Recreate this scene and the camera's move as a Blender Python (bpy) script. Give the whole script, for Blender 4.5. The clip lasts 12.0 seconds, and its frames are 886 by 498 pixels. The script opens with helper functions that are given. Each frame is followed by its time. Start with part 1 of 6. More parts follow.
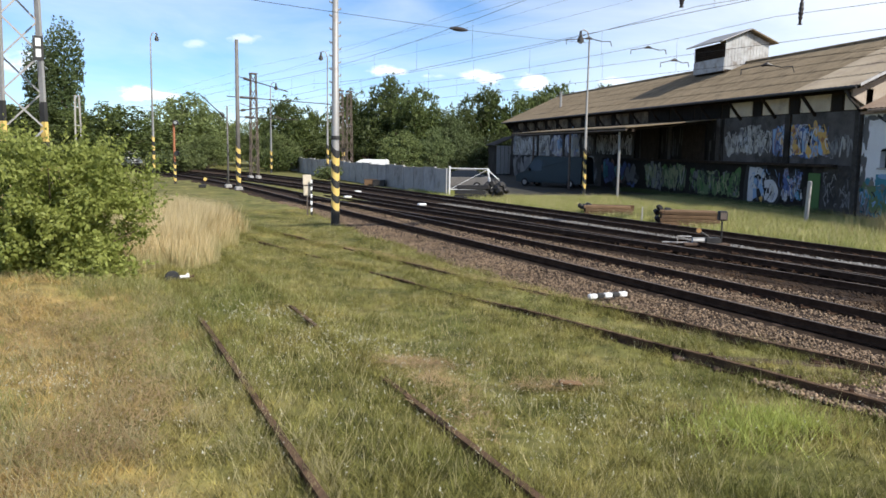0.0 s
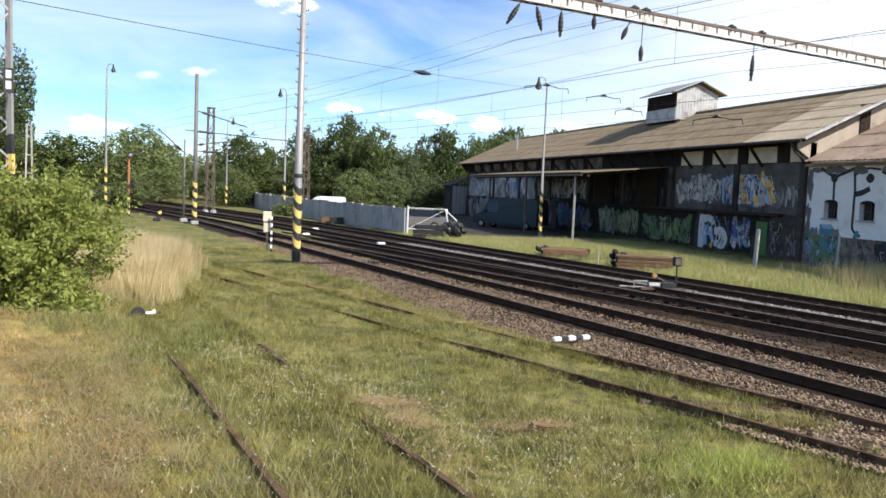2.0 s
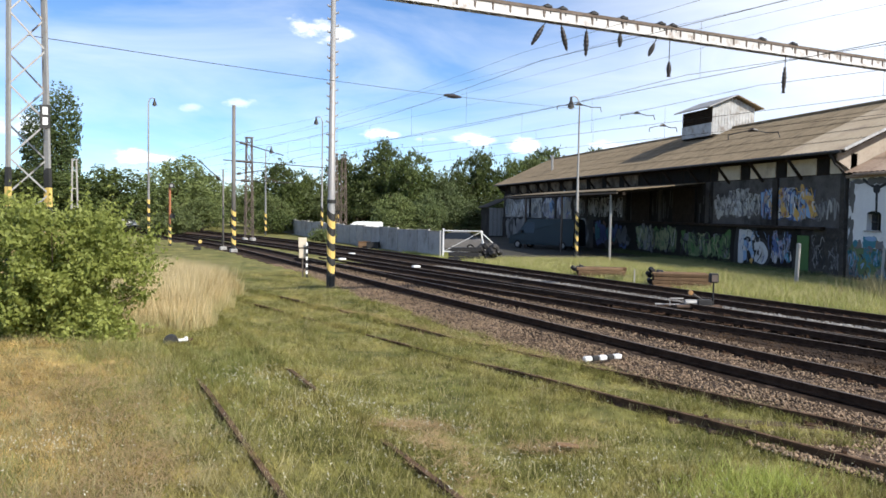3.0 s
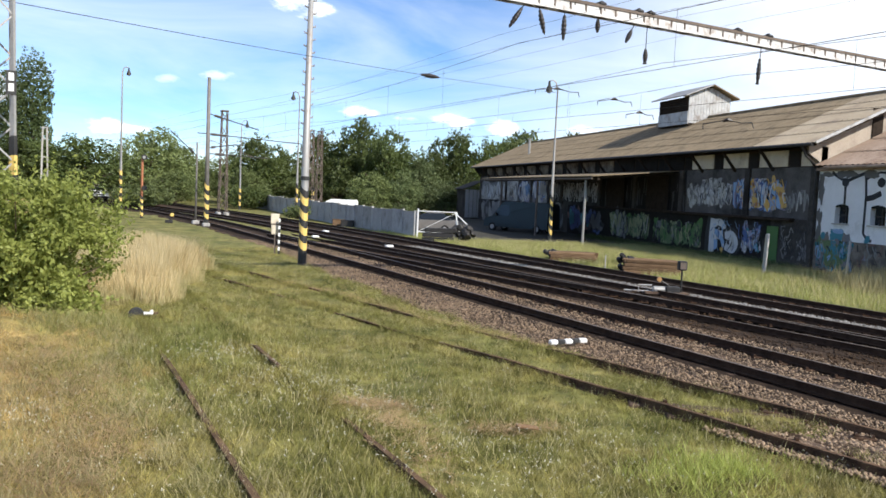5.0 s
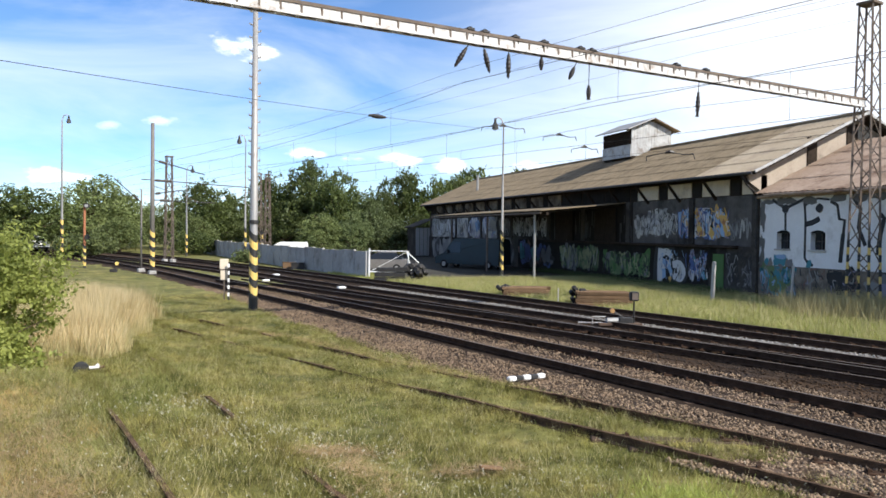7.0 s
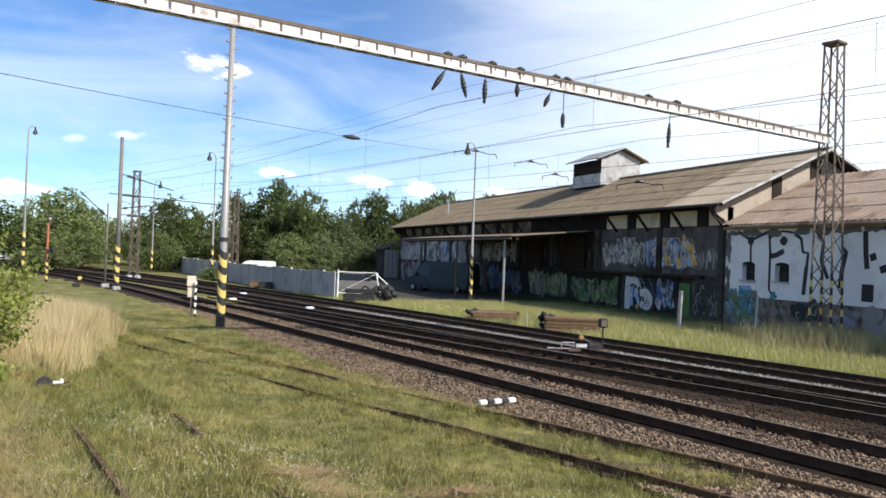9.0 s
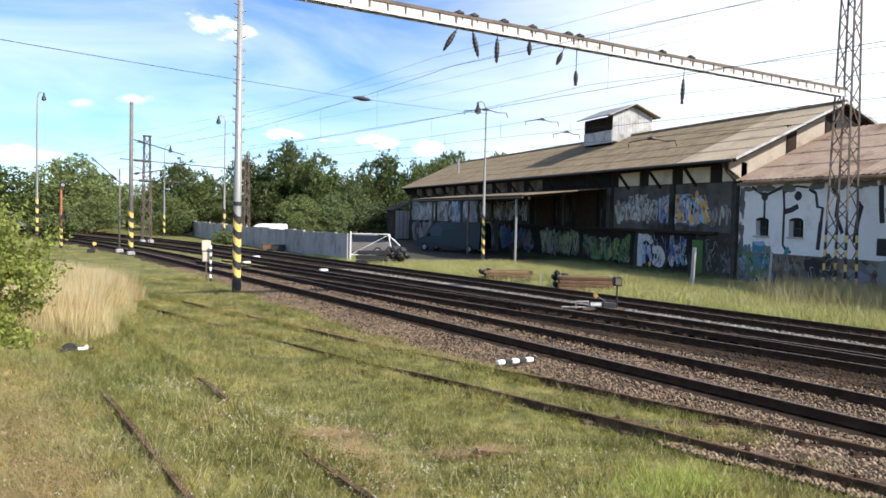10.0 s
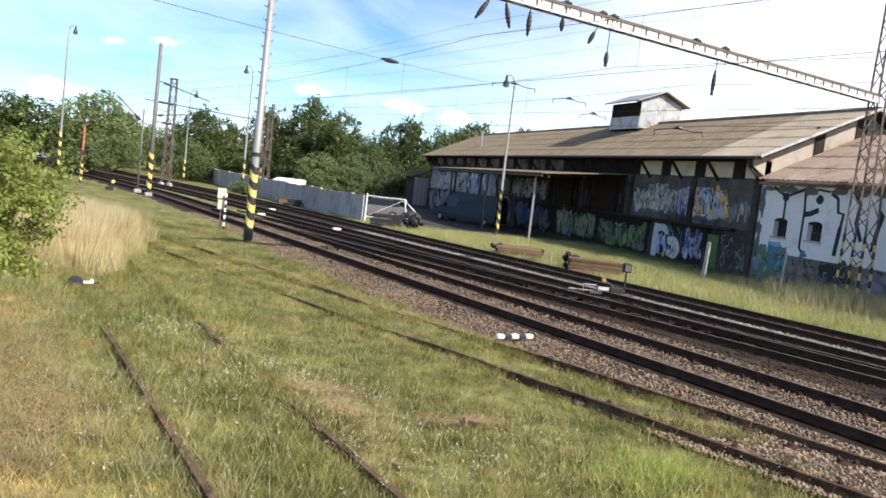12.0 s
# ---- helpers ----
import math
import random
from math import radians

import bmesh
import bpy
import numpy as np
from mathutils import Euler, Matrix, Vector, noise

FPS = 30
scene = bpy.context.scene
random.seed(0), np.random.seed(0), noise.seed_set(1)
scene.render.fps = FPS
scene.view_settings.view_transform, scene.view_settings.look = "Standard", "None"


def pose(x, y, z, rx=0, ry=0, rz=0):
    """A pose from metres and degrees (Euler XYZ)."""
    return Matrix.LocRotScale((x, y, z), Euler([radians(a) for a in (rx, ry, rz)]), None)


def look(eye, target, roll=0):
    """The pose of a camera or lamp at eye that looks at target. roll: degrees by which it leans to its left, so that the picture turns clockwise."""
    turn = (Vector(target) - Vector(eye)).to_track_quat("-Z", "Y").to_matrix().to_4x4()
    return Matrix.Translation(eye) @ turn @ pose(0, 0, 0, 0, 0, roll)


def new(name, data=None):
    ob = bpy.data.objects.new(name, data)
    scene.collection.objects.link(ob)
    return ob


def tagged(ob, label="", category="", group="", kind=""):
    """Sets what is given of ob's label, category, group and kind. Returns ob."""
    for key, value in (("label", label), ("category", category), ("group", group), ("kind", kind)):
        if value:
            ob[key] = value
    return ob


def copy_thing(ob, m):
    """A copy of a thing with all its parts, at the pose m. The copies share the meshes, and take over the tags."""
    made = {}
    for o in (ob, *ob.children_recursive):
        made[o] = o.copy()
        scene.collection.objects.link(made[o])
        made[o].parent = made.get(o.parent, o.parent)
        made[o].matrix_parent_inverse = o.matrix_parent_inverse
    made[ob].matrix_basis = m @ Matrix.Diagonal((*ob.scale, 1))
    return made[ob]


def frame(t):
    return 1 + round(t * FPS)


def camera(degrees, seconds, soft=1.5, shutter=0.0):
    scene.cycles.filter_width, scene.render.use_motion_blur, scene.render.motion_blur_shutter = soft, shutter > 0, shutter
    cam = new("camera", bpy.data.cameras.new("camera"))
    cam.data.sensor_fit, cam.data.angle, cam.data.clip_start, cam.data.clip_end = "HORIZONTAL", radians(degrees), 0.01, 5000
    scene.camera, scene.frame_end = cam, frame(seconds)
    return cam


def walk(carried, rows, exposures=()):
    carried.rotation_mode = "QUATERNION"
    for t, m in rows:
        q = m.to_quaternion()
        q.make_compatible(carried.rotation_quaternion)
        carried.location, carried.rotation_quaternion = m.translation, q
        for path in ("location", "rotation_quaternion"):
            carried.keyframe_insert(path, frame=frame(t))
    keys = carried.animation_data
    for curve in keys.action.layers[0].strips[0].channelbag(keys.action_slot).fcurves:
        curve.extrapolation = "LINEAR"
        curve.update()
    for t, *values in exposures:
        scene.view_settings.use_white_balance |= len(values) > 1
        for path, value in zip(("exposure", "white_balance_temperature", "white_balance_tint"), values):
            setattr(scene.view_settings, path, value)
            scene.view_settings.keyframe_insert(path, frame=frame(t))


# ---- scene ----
cam = camera(57.9, 12.0, soft=1.6)
PATH = [
    (0, look((0.001, 0.326, 2.894), (0.406, 2.269, 2.647), 0.9)),
    (0.5, look((-0.142, 0.259, 2.971), (0.225, 2.223, 2.874), 2.3)),
    (1, look((-0.179, 0.243, 2.99), (0.052, 2.225, 2.847), 1.8)),
    (1.5, look((-0.306, 0.223, 3.008), (0.128, 2.169, 2.851), 2.3)),
    (2, look((-0.392, 0.162, 2.972), (0.129, 2.087, 2.824), 2.4)),
    (2.5, look((-0.335, 0.154, 3.004), (0.106, 2.103, 2.925), 1.0)),
    (2.7, look((-0.226, 0.117, 2.96), (0.194, 2.07, 2.869), 1.0)),
    (4.3, look((-0.016, 0.045, 2.974), (0.446, 1.988, 2.87), -0.3)),
    (4.5, look((-0.012, 0.043, 2.967), (0.465, 1.982, 2.853), 1.7)),
    (5, look((-0.012, 0.043, 2.968), (0.471, 1.978, 2.827), 2.6)),
    (5.5, look((0.001, 0.083, 2.964), (0.502, 2.014, 2.828), 2.8)),
    (6, look((-0.048, 0.074, 2.984), (0.463, 2.004, 2.874), 2.4)),
    (6.5, look((-0.027, 0.078, 3.003), (0.509, 2.002, 2.89), 2.1)),
    (7, look((-0.041, 0.158, 2.987), (0.558, 2.066, 2.944), 0.7)),
    (7.2, look((-0.027, 0.174, 2.99), (0.57, 2.082, 2.973), 1.4)),
    (8.8, look((-0.116, 0.201, 3.012), (0.406, 2.131, 3.081), 3.9)),
    (9, look((-0.181, 0.183, 2.95), (0.493, 2.066, 2.968), 2.2)),
    (9.5, look((-0.354, 0.194, 3.009), (0.263, 2.095, 2.968), 0.4)),
    (10, look((-0.326, 0.176, 3.004), (0.327, 2.065, 2.92), 1.3)),
    (10.5, look((-0.203, 0.213, 2.992), (0.39, 2.12, 2.88), 1.9)),
    (11, look((-0.026, 0.227, 2.98), (0.533, 2.142, 2.839), 1.4)),
    (11.5, look((-0.01, 0.209, 2.958), (0.576, 2.113, 2.785), 2.4)),
    (12, look((-0.188, 0.17, 2.973), (0.432, 2.064, 2.813), 6.7)),
]
EXPOSURE = [(0.0, 0.16), (0.5, 0.34), (1.0, 0.03), (1.5, 0.26), (2.0, 0.36), (2.5, 0.26), (4.5, 0.30), (5.5, 0.34), (7.0, 0.34), (9.0, 0.26), (9.5, 0.46), (10.5, 0.47), (11.5, 0.50), (12.0, 0.54)]
walk(cam, PATH, EXPOSURE)

# ---- world and sun ----
SUN_DIR = Vector((0.43, -0.68, 0.60)).normalized()
world = bpy.data.worlds.new("world")
scene.world = world
world.use_nodes = True
wn, wl = world.node_tree.nodes, world.node_tree.links
wn.clear()
sky = wn.new("ShaderNodeTexSky")
sky.sky_type = "NISHITA"
sky.sun_disc = False
sky.sun_elevation = math.asin(SUN_DIR.z)
sky.sun_rotation = math.atan2(SUN_DIR.x, SUN_DIR.y)
sky.altitude, sky.air_density, sky.dust_density, sky.ozone_density = 1500, 1.0, 0.15, 3.5
coord = wn.new("ShaderNodeTexCoord")
# thin high cloud, drawn out sideways
cmap = wn.new("ShaderNodeMapping")
cmap.inputs["Scale"].default_value = (2.2, 2.2, 9.0)
cmap.inputs["Rotation"].default_value = (0.15, 0.0, 0.4)
wl.new(coord.outputs["Generated"], cmap.inputs["Vector"])
cir = wn.new("ShaderNodeTexNoise")
cir.inputs["Scale"].default_value = 1.3
cir.inputs["Detail"].default_value = 8
cir.inputs["Roughness"].default_value = 0.55
cir.inputs["Distortion"].default_value = 0.6
wl.new(cmap.outputs["Vector"], cir.inputs["Vector"])
cramp = wn.new("ShaderNodeValToRGB")
cramp.color_ramp.elements[0].position = 0.38
cramp.color_ramp.elements[0].color = (0, 0, 0, 1)
cramp.color_ramp.elements[1].position = 0.72
cramp.color_ramp.elements[1].color = (0.42, 0.42, 0.42, 1)
wl.new(cir.outputs["Fac"], cramp.inputs["Fac"])
cmix = wn.new("ShaderNodeMix")
cmix.data_type = "RGBA"
cmix.inputs[7].default_value = (8.8, 9.1, 9.5, 1)
wl.new(cramp.outputs["Color"], cmix.inputs[0])
tint = wn.new("ShaderNodeMix")
tint.data_type, tint.blend_type = "RGBA", "MULTIPLY"
tint.inputs[0].default_value = 1.0
tint.inputs[7].default_value = (0.72, 0.88, 1.06, 1)
wl.new(sky.outputs["Color"], tint.inputs[6])
wl.new(tint.outputs[2], cmix.inputs[6])
bg = wn.new("ShaderNodeBackground")
bg.inputs["Strength"].default_value = 0.128
# veil thickening to the east
sxyz = wn.new("ShaderNodeSeparateXYZ")
wl.new(coord.outputs["Generated"], sxyz.inputs[0])
veil = wn.new("ShaderNodeMapRange")
veil.interpolation_type = "SMOOTHSTEP"
for key, val in (("From Min", 0.18), ("From Max", 0.78), ("To Min", 0.0), ("To Max", 0.72)):
    veil.inputs[key].default_value = val
wl.new(sxyz.outputs["X"], veil.inputs["Value"])
vmix = wn.new("ShaderNodeMix")
vmix.data_type = "RGBA"
vmix.inputs[7].default_value = (9.6, 9.8, 10.0, 1)
wl.new(veil.outputs[0], vmix.inputs[0])
wl.new(cmix.outputs[2], vmix.inputs[6])
# small heaped clouds: azimuth, elevation, half width and half height in degrees, strength
puff = wn.new("ShaderNodeTexNoise")
puff.inputs["Scale"].default_value = 26.0
puff.inputs["Detail"].default_value = 6
puff.inputs["Roughness"].default_value = 0.55
pmap = wn.new("ShaderNodeMapping")
pmap.inputs["Scale"].default_value = (1.0, 1.0, 2.2)
wl.new(coord.outputs["Generated"], pmap.inputs["Vector"])
wl.new(pmap.outputs["Vector"], puff.inputs["Vector"])
last = vmix.outputs[2]
for az, el, hw, hh, power in ((2.4, 12.5, 2.3, 0.95, 1.0), (4.6, 11.9, 2.2, 0.6, 1.0), (-9.0, 3.3, 2.6, 0.6, 1.0), (-1.8, 7.2, 1.3, 0.5, 0.5), (-5.3, 6.6, 1.0, 0.4, 0.4),
                              (7.8, 5.4, 1.6, 0.5, 0.9), (10.8, 4.9, 1.3, 0.4, 0.7), (14.2, 5.0, 2.2, 0.6, 0.9), (17.6, 4.8, 1.8, 0.7, 0.9), (24.0, 4.4, 3.0, 0.7, 0.7), (-16.0, 5.0, 3.0, 0.7, 0.8), (-30.0, 8.0, 4.0, 1.2, 0.8)):
    A, E_ = radians(az), radians(el)
    right, up = (math.cos(A), -math.sin(A), 0), (-math.sin(E_) * math.sin(A), -math.sin(E_) * math.cos(A), math.cos(E_))
    centre = Vector((math.cos(E_) * math.sin(A), math.cos(E_) * math.cos(A), math.sin(E_)))
    sums = []
    for axis, half in ((right, hw), (up, hh)):
        dp = wn.new("ShaderNodeVectorMath")
        dp.operation = "DOT_PRODUCT"
        dp.inputs[1].default_value = [c / radians(half) for c in axis]
        wl.new(coord.outputs["Generated"], dp.inputs[0])
        sh = wn.new("ShaderNodeMath")
        sh.operation = "SUBTRACT"
        sh.inputs[1].default_value = centre.dot(Vector(axis)) / radians(half)
        wl.new(dp.outputs["Value"], sh.inputs[0])
        sq = wn.new("ShaderNodeMath")
        sq.operation = "POWER"
        sq.inputs[1].default_value = 2.0
        ab_ = wn.new("ShaderNodeMath")
        ab_.operation = "ABSOLUTE"
        wl.new(sh.outputs[0], ab_.inputs[0])
        wl.new(ab_.outputs[0], sq.inputs[0])
        sums.append(sq)
    both = wn.new("ShaderNodeMath")
    wl.new(sums[0].outputs[0], both.inputs[0])
    wl.new(sums[1].outputs[0], both.inputs[1])
    rough = wn.new("ShaderNodeMath")
    rough.operation = "MULTIPLY_ADD"
    rough.inputs[1].default_value = 4.6
    wl.new(puff.outputs["Fac"], rough.inputs[0])
    rough.inputs[2].default_value = -1.45
    less = wn.new("ShaderNodeMath")
    less.operation = "SUBTRACT"
    wl.new(rough.outputs[0], less.inputs[0])
    wl.new(both.outputs[0], less.inputs[1])
    soft = wn.new("ShaderNodeMapRange")
    soft.interpolation_type = "SMOOTHSTEP"
    for key, val in (("From Min", 0.0), ("From Max", 1.1), ("To Min", 0.0), ("To Max", power)):
        soft.inputs[key].default_value = val
    wl.new(less.outputs[0], soft.inputs["Value"])
    front = wn.new("ShaderNodeMath")
    front.operation = "GREATER_THAN"
    front.inputs[1].default_value = 0.0
    wl.new(sxyz.outputs["Y"], front.inputs[0])
    keep = wn.new("ShaderNodeMath")
    keep.operation = "MULTIPLY"
    wl.new(soft.outputs[0], keep.inputs[0])
    wl.new(front.outputs[0], keep.inputs[1])
    mixc = wn.new("ShaderNodeMix")
    mixc.data_type = "RGBA"
    mixc.inputs[7].default_value = (9.6, 9.8, 10.0, 1)
    wl.new(keep.outputs[0], mixc.inputs[0])
    wl.new(last, mixc.inputs[6])
    last = mixc.outputs[2]
wl.new(last, bg.inputs["Color"])
wout = wn.new("ShaderNodeOutputWorld")
wl.new(bg.outputs["Background"], wout.inputs["Surface"])

sun_data = bpy.data.lights.new("sun", "SUN")
sun_data.energy, sun_data.angle, sun_data.color = 5.0, radians(0.5), (1.0, 0.95, 0.87)
sun = new("sun", sun_data)
sun.matrix_world = look((0, 0, 60), Vector((0, 0, 60)) - SUN_DIR)


# ---- materials ----
def rgba(c):
    return (c[0], c[1], c[2], 1.0)


def surface(name, a, b, scale=3.0, rough=0.85, bump=0.3, fine=40.0, dirt=None, dirt_at=0.6, dirt_scale=0.7, metal=0.0,
            stretch=(1, 1, 1), random=0.0, distance=0.02):
    """Two tones at a large and a fine scale, a third tone in stains, relief from the fine one."""
    m = bpy.data.materials.new(name)
    m.use_nodes = True
    n, l = m.node_tree.nodes, m.node_tree.links
    bsdf = n["Principled BSDF"]
    bsdf.inputs["Roughness"].default_value = rough
    bsdf.inputs["Metallic"].default_value = metal
    bsdf.inputs["Specular IOR Level"].default_value = 0.12 if rough >= 0.75 else 0.5
    tc = n.new("ShaderNodeTexCoord")
    mp = n.new("ShaderNodeMapping")
    mp.inputs["Scale"].default_value = stretch
    l.new(tc.outputs["Object"], mp.inputs["Vector"])
    big = n.new("ShaderNodeTexNoise")
    big.inputs["Scale"].default_value = scale
    big.inputs["Detail"].default_value = 6
    big.inputs["Roughness"].default_value = 0.65
    small = n.new("ShaderNodeTexNoise")
    small.inputs["Scale"].default_value = fine
    small.inputs["Detail"].default_value = 4
    l.new(mp.outputs["Vector"], big.inputs["Vector"])
    l.new(mp.outputs["Vector"], small.inputs["Vector"])
    add = n.new("ShaderNodeMath")
    add.operation = "MULTIPLY_ADD"
    l.new(small.outputs["Fac"], add.inputs[0])
    add.inputs[1].default_value = 0.5
    l.new(big.outputs["Fac"], add.inputs[2])
    rng = n.new("ShaderNodeMapRange")
    rng.inputs["From Min"].default_value = 0.5
    rng.inputs["From Max"].default_value = 1.0
    l.new(add.outputs[0], rng.inputs["Value"])
    mix = n.new("ShaderNodeMix")
    mix.data_type = "RGBA"
    mix.inputs[6].default_value = rgba(a)
    mix.inputs[7].default_value = rgba(b)
    l.new(rng.outputs[0], mix.inputs[0])
    col = mix.outputs[2]
    if dirt:
        dn = n.new("ShaderNodeTexNoise")
        dn.inputs["Scale"].default_value = dirt_scale
        dn.inputs["Detail"].default_value = 7
        dn.inputs["Roughness"].default_value = 0.7
        l.new(mp.outputs["Vector"], dn.inputs["Vector"])
        dr = n.new("ShaderNodeMapRange")
        dr.inputs["From Min"].default_value = dirt_at - 0.08
        dr.inputs["From Max"].default_value = dirt_at + 0.1
        l.new(dn.outputs["Fac"], dr.inputs["Value"])
        dm = n.new("ShaderNodeMix")
        dm.data_type = "RGBA"
        l.new(dr.outputs[0], dm.inputs[0])
        l.new(col, dm.inputs[6])
        dm.inputs[7].default_value = rgba(dirt)
        col = dm.outputs[2]
    if random:
        oi = n.new("ShaderNodeObjectInfo")
        rr = n.new("ShaderNodeMapRange")
        rr.inputs["To Min"].default_value = 1 - random
        rr.inputs["To Max"].default_value = 1 + random
        l.new(oi.outputs["Random"], rr.inputs["Value"])
        hv = n.new("ShaderNodeHueSaturation")
        l.new(rr.outputs[0], hv.inputs["Value"])
        l.new(col, hv.inputs["Color"])
        col = hv.outputs["Color"]
    l.new(col, bsdf.inputs["Base Color"])
    if bump:
        bp = n.new("ShaderNodeBump")
        bp.inputs["Strength"].default_value = bump
        bp.inputs["Distance"].default_value = distance
        l.new(add.outputs[0], bp.inputs["Height"])
        l.new(bp.outputs["Normal"], bsdf.inputs["Normal"])
    return m


def grass_colours(n, l, bright):
    """Green, olive and straw by place; drier towards the bank beside the road."""
    geo = n.new("ShaderNodeNewGeometry")
    sep = n.new("ShaderNodeSeparateXYZ")
    l.new(geo.outputs["Position"], sep.inputs[0])
    lean = n.new("ShaderNodeMath")
    lean.operation = "MULTIPLY_ADD"
    l.new(sep.outputs["Y"], lean.inputs[0])
    lean.inputs[1].default_value = 0.24
    l.new(sep.outputs["X"], lean.inputs[2])
    dry = n.new("ShaderNodeMapRange")
    dry.inputs["From Min"].default_value = 2.2
    dry.inputs["From Max"].default_value = -2.0
    dry.inputs["To Min"].default_value = -0.02
    dry.inputs["To Max"].default_value = 0.38
    l.new(lean.outputs[0], dry.inputs["Value"])
    n1 = n.new("ShaderNodeTexNoise")
    n1.inputs["Scale"].default_value = 0.55
    n1.inputs["Detail"].default_value = 9
    n1.inputs["Roughness"].default_value = 0.71
    l.new(geo.outputs["Position"], n1.inputs["Vector"])
    n2 = n.new("ShaderNodeTexNoise")
    n2.inputs["Scale"].default_value = 3.1
    n2.inputs["Detail"].default_value = 6
    l.new(geo.outputs["Position"], n2.inputs["Vector"])
    s = n.new("ShaderNodeMath")
    s.operation = "ADD"
    l.new(n1.outputs["Fac"], s.inputs[0])
    l.new(dry.outputs[0], s.inputs[1])
    r = n.new("ShaderNodeValToRGB")
    e = r.color_ramp.elements
    e[0].position, e[0].color = 0.34, rgba([c * bright for c in (0.128, 0.132, 0.034)])
    e[1].position, e[1].color = 0.90, rgba([c * bright for c in (0.46, 0.345, 0.145)])
    for p, c in ((0.50, (0.20, 0.188, 0.056)), (0.62, (0.29, 0.245, 0.082)), (0.74, (0.385, 0.275, 0.105))):
        k = e.new(p)
        k.color = rgba([v * bright for v in c])
    l.new(s.outputs[0], r.inputs["Fac"])
    hv = n.new("ShaderNodeHueSaturation")
    vr = n.new("ShaderNodeMapRange")
    vr.inputs["From Min"].default_value, vr.inputs["From Max"].default_value = 0.3, 0.7
    vr.inputs["To Min"].default_value, vr.inputs["To Max"].default_value = 0.55, 1.4
    l.new(n2.outputs["Fac"], vr.inputs["Value"])
    l.new(vr.outputs[0], hv.inputs["Value"])
    l.new(r.outputs["Color"], hv.inputs["Color"])
    return hv.outputs["Color"], n2.outputs["Fac"], geo


def turf(name, bright, blades):
    m = bpy.data.materials.new(name)
    m.use_nodes = True
    n, l = m.node_tree.nodes, m.node_tree.links
    bsdf = n["Principled BSDF"]
    bsdf.inputs["Roughness"].default_value = 0.9 if not blades else 0.6
    bsdf.inputs["Specular IOR Level"].default_value = 0.25
    col, fac, geo = grass_colours(n, l, bright)
    if blades:
        hv = n.new("ShaderNodeHueSaturation")
        rr = n.new("ShaderNodeMapRange")
        rr.inputs["To Min"].default_value, rr.inputs["To Max"].default_value = 0.5, 1.75
        l.new(geo.outputs["Random Per Island"], rr.inputs["Value"])
        l.new(rr.outputs[0], hv.inputs["Value"])
        l.new(col, hv.inputs["Color"])
        col = hv.outputs["Color"]
        tr = n.new("ShaderNodeBsdfTranslucent")
        l.new(col, tr.inputs["Color"])
        mx = n.new("ShaderNodeMixShader")
        mx.inputs[0].default_value = 0.3
        l.new(bsdf.outputs[0], mx.inputs[1])
        l.new(tr.outputs[0], mx.inputs[2])
        l.new(mx.outputs[0], n["Material Output"].inputs["Surface"])
    else:
        bp = n.new("ShaderNodeBump")
        bp.inputs["Strength"].default_value = 0.8
        bp.inputs["Distance"].default_value = 0.12
        l.new(fac, bp.inputs["Height"])
        l.new(bp.outputs["Normal"], bsdf.inputs["Normal"])
    l.new(col, bsdf.inputs["Base Color"])
    return m


def leaf(name, a, b, through_light=0.3, spread=0.45):
    m = bpy.data.materials.new(name)
    m.use_nodes = True
    n, l = m.node_tree.nodes, m.node_tree.links
    bsdf = n["Principled BSDF"]
    bsdf.inputs["Roughness"].default_value = 0.55
    bsdf.inputs["Specular IOR Level"].default_value = 0.3
    geo = n.new("ShaderNodeNewGeometry")
    no = n.new("ShaderNodeTexNoise")
    no.inputs["Scale"].default_value = 0.6
    no.inputs["Detail"].default_value = 4
    tc = n.new("ShaderNodeTexCoord")
    l.new(tc.outputs["Object"], no.inputs["Vector"])
    ad = n.new("ShaderNodeMath")
    ad.operation = "MULTIPLY_ADD"
    l.new(geo.outputs["Random Per Island"], ad.inputs[0])
    ad.inputs[1].default_value = spread
    l.new(no.outputs["Fac"], ad.inputs[2])
    rg = n.new("ShaderNodeMapRange")
    rg.inputs["From Min"].default_value, rg.inputs["From Max"].default_value = 0.35, 0.65 + spread
    l.new(ad.outputs[0], rg.inputs["Value"])
    mx = n.new("ShaderNodeMix")
    mx.data_type = "RGBA"
    mx.inputs[6].default_value, mx.inputs[7].default_value = rgba(a), rgba(b)
    l.new(rg.outputs[0], mx.inputs[0])
    oi = n.new("ShaderNodeObjectInfo")
    rr = n.new("ShaderNodeMapRange")
    rr.inputs["To Min"].default_value, rr.inputs["To Max"].default_value = 0.75, 1.3
    l.new(oi.outputs["Random"], rr.inputs["Value"])
    hv = n.new("ShaderNodeHueSaturation")
    l.new(rr.outputs[0], hv.inputs["Value"])
    l.new(mx.outputs[2], hv.inputs["Color"])
    l.new(hv.outputs["Color"], bsdf.inputs["Base Color"])
    tr = n.new("ShaderNodeBsdfTranslucent")
    l.new(hv.outputs["Color"], tr.inputs["Color"])
    ms = n.new("ShaderNodeMixShader")
    ms.inputs[0].default_value = through_light
    l.new(bsdf.outputs[0], ms.inputs[1])
    l.new(tr.outputs[0], ms.inputs[2])
    l.new(ms.outputs[0], n["Material Output"].inputs["Surface"])
    return m


